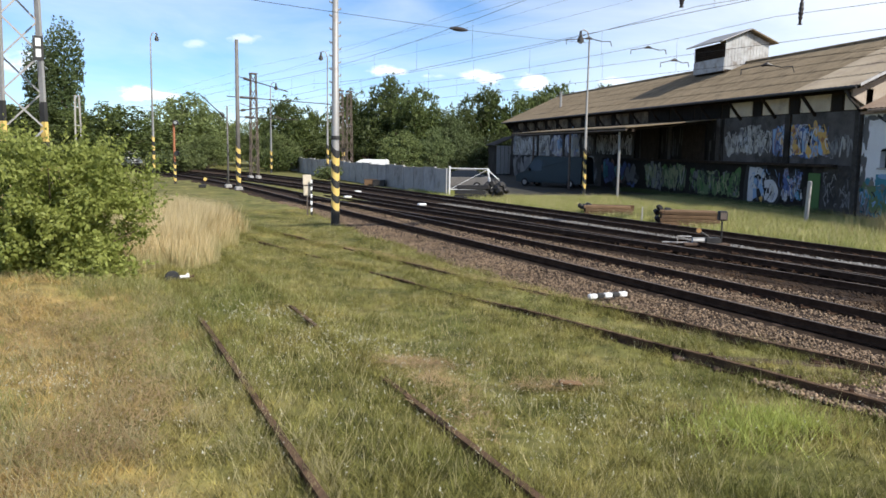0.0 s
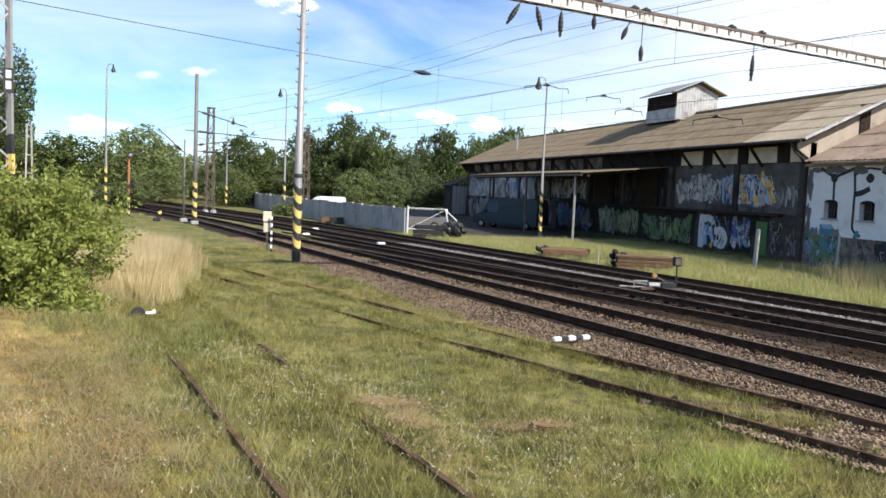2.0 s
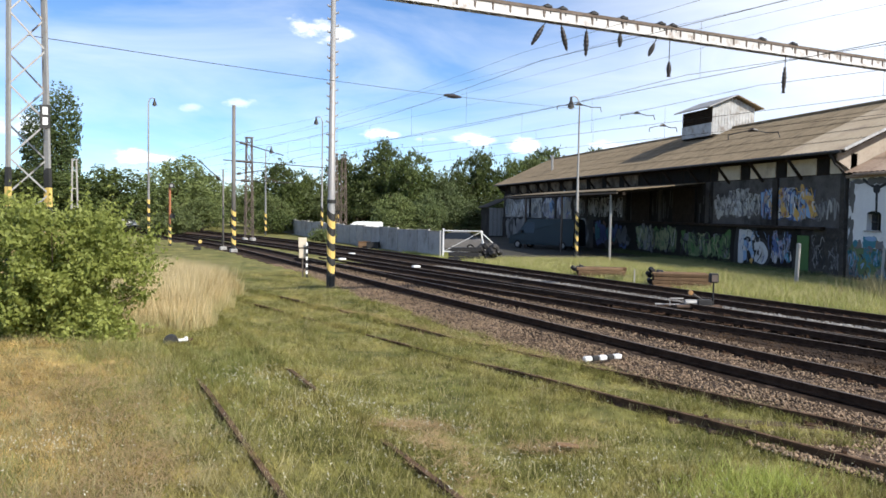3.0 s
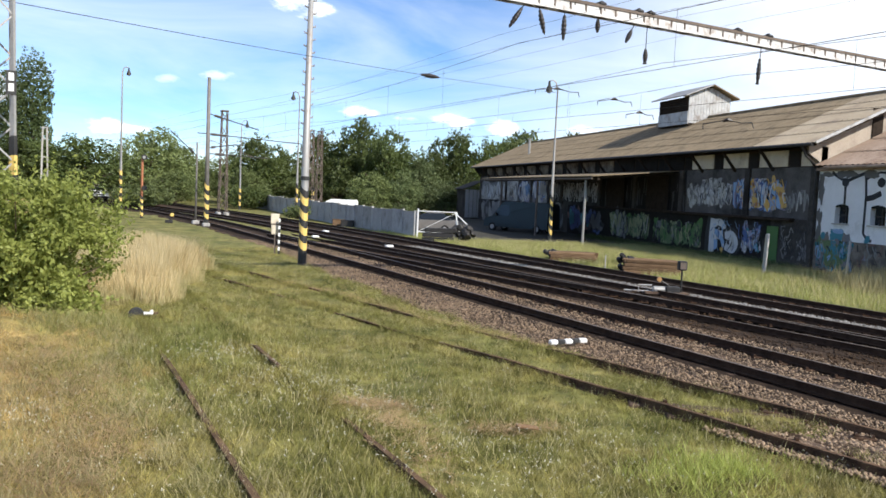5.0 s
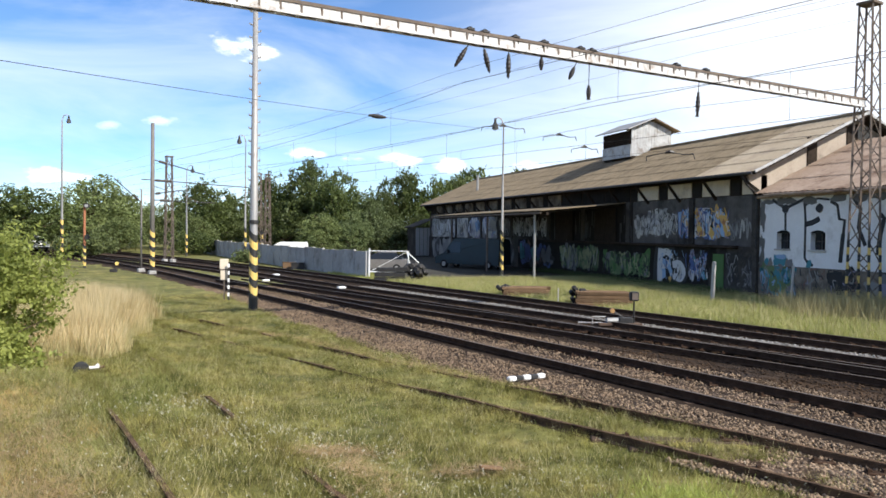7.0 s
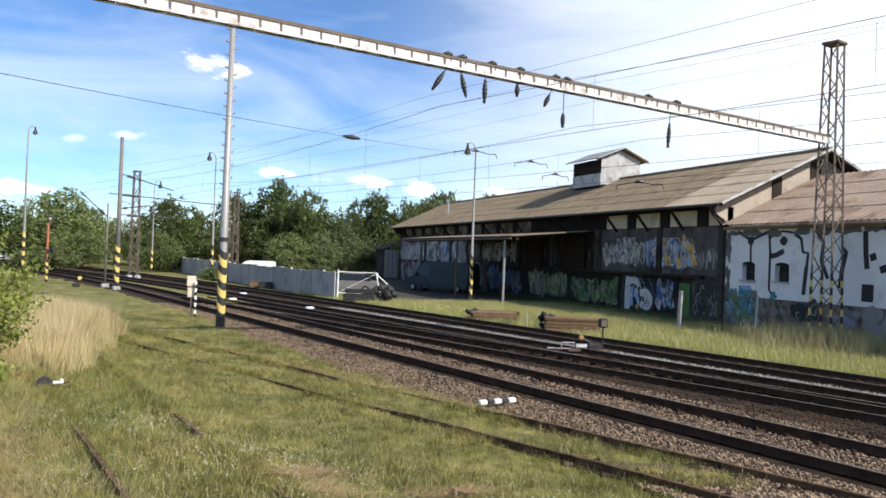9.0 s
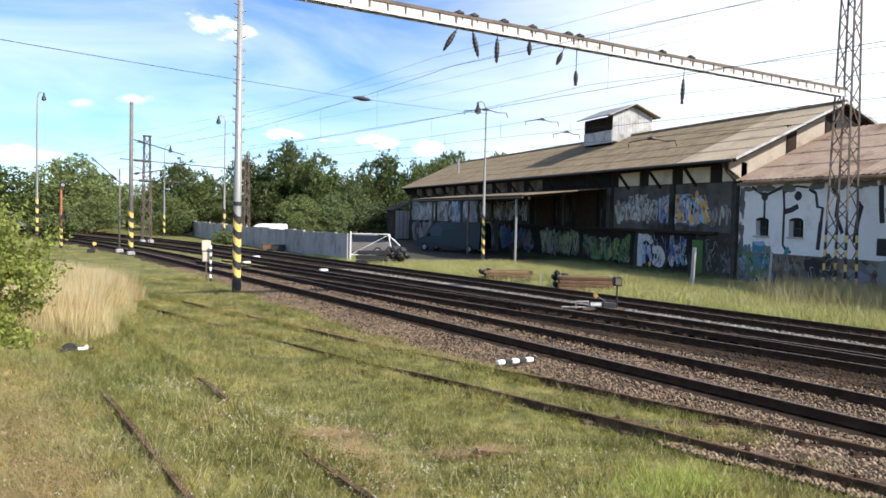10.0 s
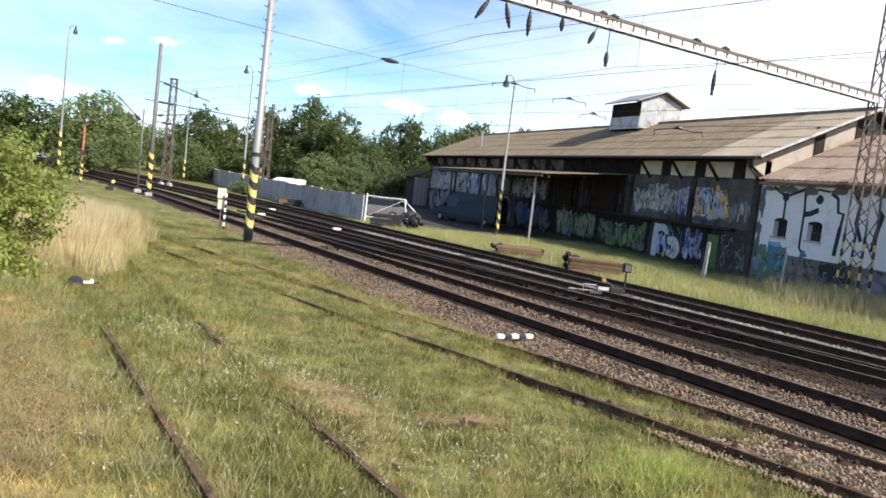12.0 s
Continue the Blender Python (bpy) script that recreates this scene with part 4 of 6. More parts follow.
# lower wall
s_ = Spray(shed, XP)
patches(s_, 38.7, 40.4, 0.4, 2.1, 26, ["blue", "lilac", "ink", "dim", "turquoise"], rnd, (0.12, 0.3))
tangle(s_, 38.6, 40.4, 0.4, 2.1, 40, ["sky", "blue", "ink", "milk", "lilac"], rnd, (0.03, 0.08), 0.45)
s_.blob("sky", 43.2, 0.75, 0.5, 0.5, rnd, rough=0.12)
s_.line("ink", [(43.72, 0.3), (43.7, 1.2), (43.6, 2.0), (42.9, 2.05), (42.2, 1.95)], 0.86)
s_.line("milk", [(43.4, 0.3), (43.42, 1.1), (43.35, 1.95)], 0.55)
s_.line("milk", curve([(43.4, 1.7), (42.7, 1.95), (42.15, 1.6), (42.5, 1.15), (43.2, 1.1)]), 0.42)
s_.line("sky", curve([(43.0, 1.35), (42.4, 1.0), (42.1, 0.55)]), 0.34)
s_.line("ink", curve([(42.0, 1.25), (41.3, 1.35), (40.75, 0.8), (41.2, 0.3), (41.9, 0.45)]), 0.66)
s_.line("milk", curve([(41.9, 1.2), (41.3, 1.25), (40.9, 0.8), (41.2, 0.4), (41.8, 0.5)]), 0.42)
s_.blob("pale", 41.3, 0.75, 0.3, 0.35, rnd)
s_.blob("amber", 42.3, 0.32, 0.16, 0.16, rnd)
tangle(s_, 40.6, 43.7, 0.3, 2.05, 30, ["ink", "sky", "blue", "milk"], rnd, (0.03, 0.07), 0.5)
patches(s_, 44.6, 50.6, 0.3, 1.8, 90, ["moss", "leafgreen", "dim", "moss", "ink"], rnd, (0.14, 0.36))
tangle(s_, 44.6, 50.6, 0.3, 1.75, 90, ["moss", "leafgreen", "lemon", "ink"], rnd, (0.04, 0.1), 0.5)
patches(s_, 51.3, 57.4, 0.35, 2.1, 40, ["moss", "dim", "leafgreen"], rnd, (0.2, 0.4))
letters(s_, 51.3, 57.4, 0.35, 2.15, 6, ["lemon", "moss", "ash"], "ink", rnd, 0.42, ["lemon", "pale"])
tangle(s_, 51.3, 57.4, 0.35, 2.1, 40, ["ink", "lemon", "moss"], rnd, (0.04, 0.1), 0.5)
patches(s_, 58.6, 66.0, 0.4, 2.1, 40, ["blue", "dim", "brick", "ink"], rnd, (0.3, 0.6))
letters(s_, 59.5, 65.5, 0.5, 2.1, 5, ["blue", "dim", "turquoise"], "ink", rnd, 0.4)
patches(s_, 66.5, 93.0, 0.3, 2.1, 60, ["dim", "ash", "smut", "dim"], rnd, (0.5, 1.1))
tangle(s_, 34.9, 37.0, 0.3, 2.0, 46, ["dim", "ink", "ash", "smut"], rnd, (0.03, 0.06), 0.5)
s_.done()
part("green_panel", Geo().box(sp(XP - 0.02, 37.65, 0.95), (0.03, 0.95, 2.0), bevel=0.008), PAINT["leafgreen"], shed, "green painted board in the lower wall")
# annex: teal and black over its base
s_ = Spray(annex, WX - 0.045)
patches(s_, 31.9, 34.4, 0.1, 1.45, 40, ["turquoise", "moss", "dim", "teal"], rnd, (0.14, 0.36))
tangle(s_, 31.9, 34.4, 0.1, 1.45, 46, ["turquoise", "sky", "ink", "ash", "moss"], rnd, (0.03, 0.07), 0.5)
patches(s_, 28.0, 30.0, 0.2, 1.5, 22, ["ink", "smut", "ink"], rnd, (0.14, 0.32))
tangle(s_, 28.0, 31.6, 0.3, 1.45, 26, ["ink", "brick", "lilac", "ash"], rnd, (0.03, 0.07), 0.4)
patches(s_, 20.0, 27.8, 0.2, 1.45, 50, ["lilac", "dim", "ash"], rnd, (0.2, 0.45))
s_.done()
s_ = Spray(annex, WX - 0.002)
s_.blob("turquoise", 33.05, 1.78, 0.5, 0.3, rnd)
s_.blob("sky", 33.0, 1.95, 0.3, 0.14, rnd)
patches(s_, 31.0, 34.4, 1.52, 1.75, 12, ["turquoise", "dim", "dado"], rnd, (0.1, 0.2))
# dark grey left bare above the white
for ya, yb, za, zb in ((33.6, 34.4, 4.55, 4.85), (31.7, 32.7, 4.55, 4.85), (32.7, 33.5, 4.62, 4.85), (30.9, 31.5, 4.7, 4.85), (28.9, 29.9, 4.62, 4.85), (26.0, 28.8, 4.66, 4.85), (20.0, 26.0, 4.7, 4.85)):
    patches(s_, ya, yb, za, zb, max(3, int((yb - ya) * 4)), ["smoke"], rnd, (0.28, 0.42), 0.4)
patches(s_, 34.1, 34.6, 1.6, 4.7, 9, ["smoke"], rnd, (0.14, 0.2), 2.2)
s_.blob("ink", 32.74, 4.32, 0.24, 0.22, rnd, rough=0.05)
s_.blob("ink", 30.51, 4.30, 0.24, 0.22, rnd, rough=0.05)
s_.done()


def stroke(parent, pts, w, mat):
    """A broad brush stroke on the annex wall through (y, z) points."""
    g = Geo()
    vs = []
    for i, (y, z) in enumerate(pts):
        y2, z2 = pts[min(i + 1, len(pts) - 1)]
        y1, z1 = pts[max(i - 1, 0)]
        d = Vector((y2 - y1, z2 - z1)).normalized() * w / 2
        vs += [sp(WX - 0.006, y - d.y, z + d.x), sp(WX - 0.006, y + d.y, z - d.x)]
    g.add(vs, [(2 * i, 2 * i + 1, 2 * i + 3, 2 * i + 2) for i in range(len(pts) - 1)])
    part("graffiti", g, mat, parent, "broad black spray-painted stroke")


ink = PAINT["ink"]
for pts_, w_ in (([(33.7, 4.8), (33.2, 4.56), (32.74, 4.34), (32.1, 4.56), (31.5, 4.75)], 0.16), ([(32.74, 4.25), (32.72, 3.25)], 0.15),
                 ([(31.5, 4.7), (31.45, 4.4), (31.38, 3.76), (31.39, 1.95), (31.2, 1.75), (30.85, 1.6)], 0.15), ([(31.36, 3.55), (30.95, 3.62), (30.48, 3.82)], 0.26),
                 ([(31.4, 4.45), (31.0, 4.66), (30.6, 4.76), (29.9, 4.68)], 0.1), ([(29.85, 4.62), (29.42, 4.4), (29.3, 3.78), (28.98, 3.72), (29.05, 3.04)], 0.17), ([(29.06, 3.1), (29.19, 1.81)], 0.24),
                 ([(28.5, 4.7), (28.1, 4.2), (28.2, 3.4), (27.8, 2.6)], 0.2), ([(27.04, 3.95), (26.84, 3.78), (27.02, 3.09), (27.13, 2.22)], 0.24),
                 ([(25.87, 4.7), (25.82, 3.76), (25.74, 3.09)], 0.26), ([(25.6, 3.55), (25.3, 3.65)], 0.3), ([(25.1, 3.05), (24.7, 3.2), (24.1, 3.5)], 0.3),
                 ([(25.67, 2.45), (25.68, 1.72)], 0.6), ([(25.8, 4.75), (25.1, 4.8), (24.3, 4.85)], 0.16), ([(23.4, 4.7), (23.0, 3.2), (23.3, 2.0)], 0.24)):
    stroke(annex, pts_, w_, ink)

# ---- masts, towers and lamps ----
def striped(parent, r, z0, z1, n, geo_of, first=0):
    """Slanting yellow and black warning bands round a post."""
    for i in range(n):
        a, b = z0 + (z1 - z0) * i / n, z0 + (z1 - z0) * (i + 1) / n
        part("warning_band", geo_of(a, b), M["yellow"] if (i + first) % 2 else M["black"], parent)


def slant_band(r, lean=0.18, n=12):
    def make(a, b):
        g = Geo()
        vs = []
        for z in (a, b):
            for j in range(n):
                t = 2 * math.pi * j / n
                vs.append((r * math.cos(t), r * math.sin(t), z + lean * math.sin(t - 0.6)))
        return g.add(vs, [(j, (j + 1) % n, n + (j + 1) % n, n + j) for j in range(n)])
    return make


def round_pole(x, y, h_, r, label, steps_=True, bands=(0.45, 3.1, 9), lean=(0, 0)):
    t = thing("catenary_mast", (x, y, -0.15), label, "mast")
    t.matrix_basis = pose(x, y, -0.15, lean[0], lean[1], 0)
    part("shaft", Geo().tube([(0, 0, 0), (0, 0, 2.6), (0, 0, h_)], [r * 1.25, r * 1.2, r * 0.72], 14), M["zinc"], t, smooth=True)
    part("foot", Geo().tube([(0, 0, 0), (0, 0, 0.5)], r * 1.35, 12), M["black"], t, "black tarred foot")
    part("plinth", Geo().box((0, 0, 0.02), (r * 3.0, r * 3.0, 0.08), bevel=0.02), M["rust_steel"], t)
    striped(t, r * 1.3, bands[0], bands[1], bands[2], slant_band(r * 1.29))
    part("collar", Geo().tube([(0, 0, bands[1] + 0.25), (0, 0, bands[1] + 0.4)], r * 1.4, 12), M["black"], t)
    if steps_:
        z, s = 3.8, 1
        while z < h_ - 0.3:
            part("step", Geo().tube([(0, 0, z - 0.05), (s * 0.15, 0.02, z), (s * 0.20, 0.02, z), (s * 0.21, 0.02, z + 0.06)], [0.05, 0.035, 0.03, 0.03], 6), M["zinc"], t)
            z += 0.25
            s = -s
    return t


round_pole(2.25, 32.05, 12.0, 0.128, "tall grey steel mast with step irons and warning stripes", lean=(0, 0.1))


def cantilever_mast(x, y, h_, r, label, arms, turn=-14, banded=True):
    t = thing("catenary_mast", (x, y, -0.15), label, "mast", turn=-turn)
    part("shaft", Geo().tube([(0, 0, 0), (0, 0, h_)], [r * 1.2, r * 0.85], 12), M["mast_steel"], t, smooth=True)
    part("plinth", Geo().box((0, 0, 0.05), (0.5, 0.5, 0.3), bevel=0.05), M["concrete"], t)
    if banded:
        striped(t, r * 1.26, 0.3, 3.0, 8, slant_band(r * 1.24))
    for z0, dx, z1, slope in arms:
        a = part("cantilever_arm", Geo().tube([(0, 0, z0), (dx, 0, z1)], 0.038, 6), M["dark_metal"], t)
        part("insulator", Geo().tube([(dx * 0.12, 0, z0 + (z1 - z0) * 0.12), (dx * 0.26, 0, z0 + (z1 - z0) * 0.26)], 0.09, 8), M["insulator"], a)
        if slope:
            part("stay", Geo().tube([(0, 0, z0 + slope), (dx * 0.75, 0, z0 + (z1 - z0) * 0.75)], 0.022, 6), M["rust_steel"], a)
    return t


cantilever_mast(-2.65, 59.2, 10.4, 0.14, "rusty tubular mast with catenary arms and stripes", [(7.9, 3.6, 7.0, 0), (5.5, 2.0, 5.85, -1.0), (5.1, 4.4, 5.0, 1.0)])
cantilever_mast(-3.55, 62.5, 6.0, 0.065, "shorter rusty mast carrying a slanting arm", [(5.0, -1.9, 6.7, 0), (6.7, 8.0, 6.4, 0)], banded=False)


def lattice_tower(x, y, h_, w0, w1, label, material, bands, turn=14, panels=14, cap=True):
    t = thing("lattice_tower", (x, y, -0.15), label, "tower", turn=turn)
    for sx, sy in ((-1, -1), (1, -1), (1, 1), (-1, 1)):
        p, q = (sx * w0 / 2, sy * w0 / 2, 0), (sx * w1 / 2, sy * w1 / 2, h_)
        leg = part("leg", Geo().bar(p, q, 0.07), material, t)
        part("footing", Geo().box((p[0], p[1], 0.1), (0.35, 0.35, 0.3), bevel=0.03), M["concrete"], leg)
        if bands:
            z0, z1, n = bands
            for i in range(n):
                a, b = z0 + (z1 - z0) * i / n, z0 + (z1 - z0) * (i + 1) / n
                fa, fb = [sx * (w0 + (w1 - w0) * v / h_) / 2 for v in (a, b)], [sy * (w0 + (w1 - w0) * v / h_) / 2 for v in (a, b)]
                part("warning_band", Geo().bar((fa[0], fb[0], a), (fa[1], fb[1], b), 0.09), M["black"] if i % 2 else M["yellow"], leg)
    z = 0.3
    ph = (h_ - 0.5) / panels
    for i in range(panels):
        za, zb = z + i * ph, z + (i + 1) * ph
        wa, wb = (w0 + (w1 - w0) * za / h_) / 2, (w0 + (w1 - w0) * zb / h_) / 2
        s = 1 if i % 2 else -1
        for a, b in (((-s * wa, -wa, za), (s * wb, -wb, zb)), ((s * wa, wa, za), (-s * wb, wb, zb)), ((-wa, s * wa, za), (-wb, -s * wb, zb)), ((wa, -s * wa, za), (wb, s * wb, zb))):
            part("brace", Geo().bar(a, b, 0.055 if panels < 10 else 0.036), material, t)
    if cap:
        part("cap", Geo().box((0, 0, h_), (w1 + 0.2, w1 + 0.2, 0.12), bevel=0.02), material, t)
    return t


TR, TL = (26.45, 26.5), (-5.25, 19.0)
lattice_tower(TR[0], TR[1], 12.7, 0.95, 0.55, "rusty lattice portal tower with warning stripes", M["rust_steel"], (0.6, 3.0, 8), turn=17)
tower_west = lattice_tower(TL[0], TL[1], 12.7, 0.85, 0.55, "pale lattice portal tower with yellow and black stripes", M["zinc"], (0.6, 3.9, 8), turn=17, panels=16)
plate = part("number_plate", Geo().box((0.32, -0.42, 5.0), (0.2, 0.02, 0.5), bevel=0.005), M["black"], tower_west)
part("number_bar", Geo().box((0.32, -0.434, 4.9), (0.1, 0.006, 0.16)), M["white_paint"], plate)
part("number_bar", Geo().box((0.32, -0.434, 5.12), (0.1, 0.006, 0.16)), M["white_paint"], plate)
lattice_tower(-2.1, 80.0, 9.9, 0.75, 0.5, "far dark lattice mast beside the track", M["rust_steel"], None, panels=9)
lattice_tower(6.9, 89.3, 9.2, 0.7, 0.4, "thin rusty lattice mast behind the fence", M["rust_steel"], (0.4, 3.0, 6), panels=9)
lattice_tower(7.9, 90.2, 9.2, 0.7, 0.4, "thin rusty lattice mast behind the fence", M["rust_steel"], None, panels=9)

# portal beam across the tracks
ab = Vector((TR[0] - TL[0], TR[1] - TL[1], 0))
BL = ab.length
BZ = 8.51
beam = thing("portal_beam", (TL[0], TL[1], BZ), "rust-streaked white riveted beam spanning the tracks", "beam")
beam.matrix_basis = Matrix.Translation((TL[0], TL[1], BZ)) @ Matrix.Rotation(math.atan2(ab.y, ab.x), 4, "Z") @ Matrix.Rotation(0.006, 4, "Y")
BW, BH = 0.13, 0.28
for sy in (-1, 1):
    part("chord", Geo().bar((0.3, sy * BW, BH), (BL - 0.3, sy * BW, BH), 0.05, 0.09), M["rust_steel"], beam, "rusty top angle iron")
    part("chord", Geo().bar((0.3, sy * BW, 0), (BL - 0.3, sy * BW, 0), 0.045, 0.09), M["beam"], beam)
nb = 58
for i in range(nb):
    a, b = 0.3 + (BL - 0.6) * i / nb, 0.3 + (BL - 0.6) * (i + 1) / nb
    for sy in (-1, 1):
        part("web_plate", Geo().box(((a + b) / 2, sy * (BW - 0.01), BH * 0.5), (b - a - 0.07, 0.014, BH * 0.66)), M["beam"], beam)
        part("batten", Geo().bar((a, sy * (BW + 0.008), 0.02), (a, sy * (BW + 0.008), BH - 0.02), 0.045, 0.03), M["rust_steel"], beam)
    part("cross_tie", Geo().bar((a, -BW if i % 2 else BW, -0.03), (b, BW if i % 2 else -BW, -0.03), 0.03), M["rust_steel"], beam)
for x in (7.5, 8.0, 9.05, 10.1, 11.5, 11.95, 15.6, 17.0):
    a = (x - TL[0]) * BL / ab.x
    c = part("clamp", Geo().box((a, 0, BH + 0.07), (0.26, BW * 2 + 0.1, 0.08), bevel=0.02).box((a + 0.05, 0, BH + 0.13), (0.12, 0.18, 0.09), bevel=0.03), M["dark_metal"], beam)
    part("clamp_bolt", Geo().tube([(a - 0.09, -BW, BH + 0.08), (a - 0.09, -BW, BH - 0.12)], 0.018, 6).tube([(a + 0.09, -BW, BH + 0.08), (a + 0.09, -BW, BH - 0.12)], 0.018, 6), M["dark_metal"], c)


def on_beam(x):
    """The underside of the beam at a given x."""
    k = (x - TL[0]) / ab.x
    return Vector((x, TL[1] + ab.y * k, BZ - 0.05 - 0.006 * BL * k))


def insulator(p, q, label, big=0.085, body=(0.15, 0.95)):
    """A ribbed spindle-shaped insulator between p and q, with its hangers."""
    p, q = Vector(p), Vector(q)
    t = thing("insulator", p, label, "insulator", group="insulators on the portal beam")
    d = q - p
    n = 6
    k0, k1 = body
    pts, rs = [d * k0], [big * 0.3]
    for i in range(n):
        for f, r in ((0.1, 0.78), (0.45, 1.0), (0.8, 0.78)):
            pts.append(d * (k0 + (k1 - k0) * (i + f) / n))
            rs.append(big * r * (0.42 + 0.62 * math.sin(math.pi * (i + 0.5) / n)))
    pts.append(d * k1)
    rs.append(big * 0.35)
    part("insulator_body", Geo().tube(pts, rs, 10), M["insulator"], t, smooth=True)
    part("hanger", Geo().tube([(0, 0, 0), d * k0], 0.014, 5), M["dark_metal"], t)
    if k1 < 0.99:
        part("hanger", Geo().tube([d * k1, d], 0.014, 5), M["dark_metal"], t)
    else:
        part("hanger", Geo().tube([d * 0.98, d * 1.0], 0.07, 8), M["dark_metal"], t, "flat clamp under the insulator")
    return t


lab = "dark ribbed insulator hanging from the beam"
for x0, x1, z1, body in ((7.52, 7.10, 7.70, (0.15, 0.96)), (8.02, 8.22, 7.62, (0.1, 0.95)), (8.89, 8.88, 7.54, (0.12, 0.96)), (10.07, 10.07, 7.93, (0.1, 0.98)),
                         (11.42, 11.16, 7.78, (0.3, 0.97)), (11.92, 11.91, 7.22, (0.6, 1.0)), (16.77, 16.72, 7.10, (0.3, 1.0))):
    b = on_beam(x0)
    insulator(b, (x1, b.y, z1), lab, body=body)

# overhead wires
def wire(points, r, label):
    t = part("overhead_wire", Geo().tube(points, r, 5, caps=False), M["wire"])
    return tagged(t, label, "wire", group="overhead wires")


def sagging(p, q, sag, n=14):
    p, q = Vector(p), Vector(q)
    return [p.lerp(q, i / n) - Vector((0, 0, 4 * sag * (i / n) * (1 - i / n))) for i in range(n + 1)]


for c, k in ((c3, 0.51), (c5, 0.655), (c6, 0.80)):
    by = on_beam(TL[0] + ab.x * k).y
    stops = [-28.0, by, 60.0, 108.0]
    MZ, CZ = 7.45, 6.0
    for a, b in zip(stops[:-1], stops[1:]):
        wire(sagging((c(a), a, MZ), (c(b), b, MZ), 0.45), 0.0075, "thin messenger wire above the track")
        for i in range(1, 8):
            yy = a + (b - a) * i / 8
            zz = MZ - 1.8 * (i / 8) * (1 - i / 8)
            xx = c(a) + (c(b) - c(a)) * i / 8
            wire([(xx, yy, CZ), (xx, yy, zz)], 0.004, "thin dropper between contact and messenger wire")
        wire([(c(a), a, CZ), (c(b), b, CZ)], 0.0065, "contact wire above the track")
for c, z in ((c3, 7.86), (c4, 8.62), (c5, 8.83), (c6, 9.27)):
    for a, b in ((-28.0, 24.0), (24.0, 62.0), (62.0, 108.0)):
        wire(sagging((c(a), a, z), (c(b), b, z), 0.25), 0.0045, "feeder cable high above the tracks")
cross_a, cross_b = Vector((TL[0], TL[1], 6.6)), Vector((20.4, 51.3, 10.0))
wire(sagging(cross_a, cross_b, 0.2), 0.009, "cross-span wire from the tower to the lamp mast")
insulator(cross_a.lerp(cross_b, 0.513) + Vector((-0.6, -0.78, -0.28)), cross_a.lerp(cross_b, 0.513) + Vector((0.6, 0.78, -0.12)), "dark ribbed insulator in the span wire", 0.11, (0.05, 0.95))
# registration arms in the span near the lamp mast
def registration_arm(x, y, z, turn, n_len):
    t = thing("registration_arm", (x, y, z), "dark steel registration arm on the overhead line", "arm", turn=turn, group="registration arms")
    part("arm_tube", Geo().tube([(-n_len, 0, -0.25), (-n_len, 0, 0.0), (0, 0, 0.25), (n_len * 0.6, 0, 0.1), (n_len, 0, 0.15)], 0.03, 6), M["dark_metal"], t)
    part("arm_insulator", Geo().tube([(-0.25, 0, 0.18), (0, 0, 0.26), (0.25, 0, 0.2)], [0.05, 0.1, 0.05], 8), M["insulator"], t)
    part("clamp", Geo().tube([(n_len, 0, 0.15), (n_len + 0.1, 0, -0.15)], 0.025, 6), M["dark_metal"], t)


registration_arm(19.5, 49.5, 9.8, 14, 1.7)
registration_arm(24.3, 51.0, 9.6, 6, 1.3)
registration_arm(25.2, 49.0, 8.6, 12, 1.1)
registration_arm(24.0, 37.0, 7.1, -24, 1.2)


def lamp_post(x, y, h_, label, side, bands=(0.2, 3.0, 7), r=0.09):
    t = thing("street_lamp", (x, y, -0.15), label, "lamp post")
    part("pole", Geo().tube([(0, 0, 0), (0, 0, 3.2), (0, 0, h_ - 0.5), (side * 0.15, 0, h_), (side * 0.4, 0, h_ + 0.12), (side * 0.62, 0, h_)], [r * 1.3, r * 1.2, r * 0.6, r * 0.5, r * 0.45, r * 0.4], 10), M["zinc"], t, smooth=True)
    striped(t, r, bands[0], bands[1], bands[2], slant_band(r * 1.36))
    hd = part("lamp_head", Geo().tube([(side * 0.62, 0, h_ + 0.05), (side * 0.62, 0, h_ - 0.22), (side * 0.62, 0, h_ - 0.4), (side * 0.62, 0, h_ - 0.66)], [0.07, 0.09, 0.17, 0.24], 12), M["dark_metal"], t, "dark bell-shaped lamp head")
    part("diffuser", Geo().tube([(side * 0.62, 0, h_ - 0.66), (side * 0.62, 0, h_ - 0.76)], [0.2, 0.1], 12), M["white_metal"], hd)
    return t


lamp_post(-12.6, 89.2, 14.4, "tall slim grey lamp post with striped foot", 1, (0.3, 4.0, 8), 0.11)
lamp_post(20.25, 51.3, 10.85, "grey lamp post with striped foot beside the shed", -1, (0.4, 3.3, 9))
lamp_post(4.9, 79.8, 12.1, "slim grey lamp post behind the tracks", -1, (0.3, 3.4, 7))
lamp_post(-0.6, 95.3, 10.2, "slim grey lamp post far along the tracks", 1, (0.3, 2.6, 6))

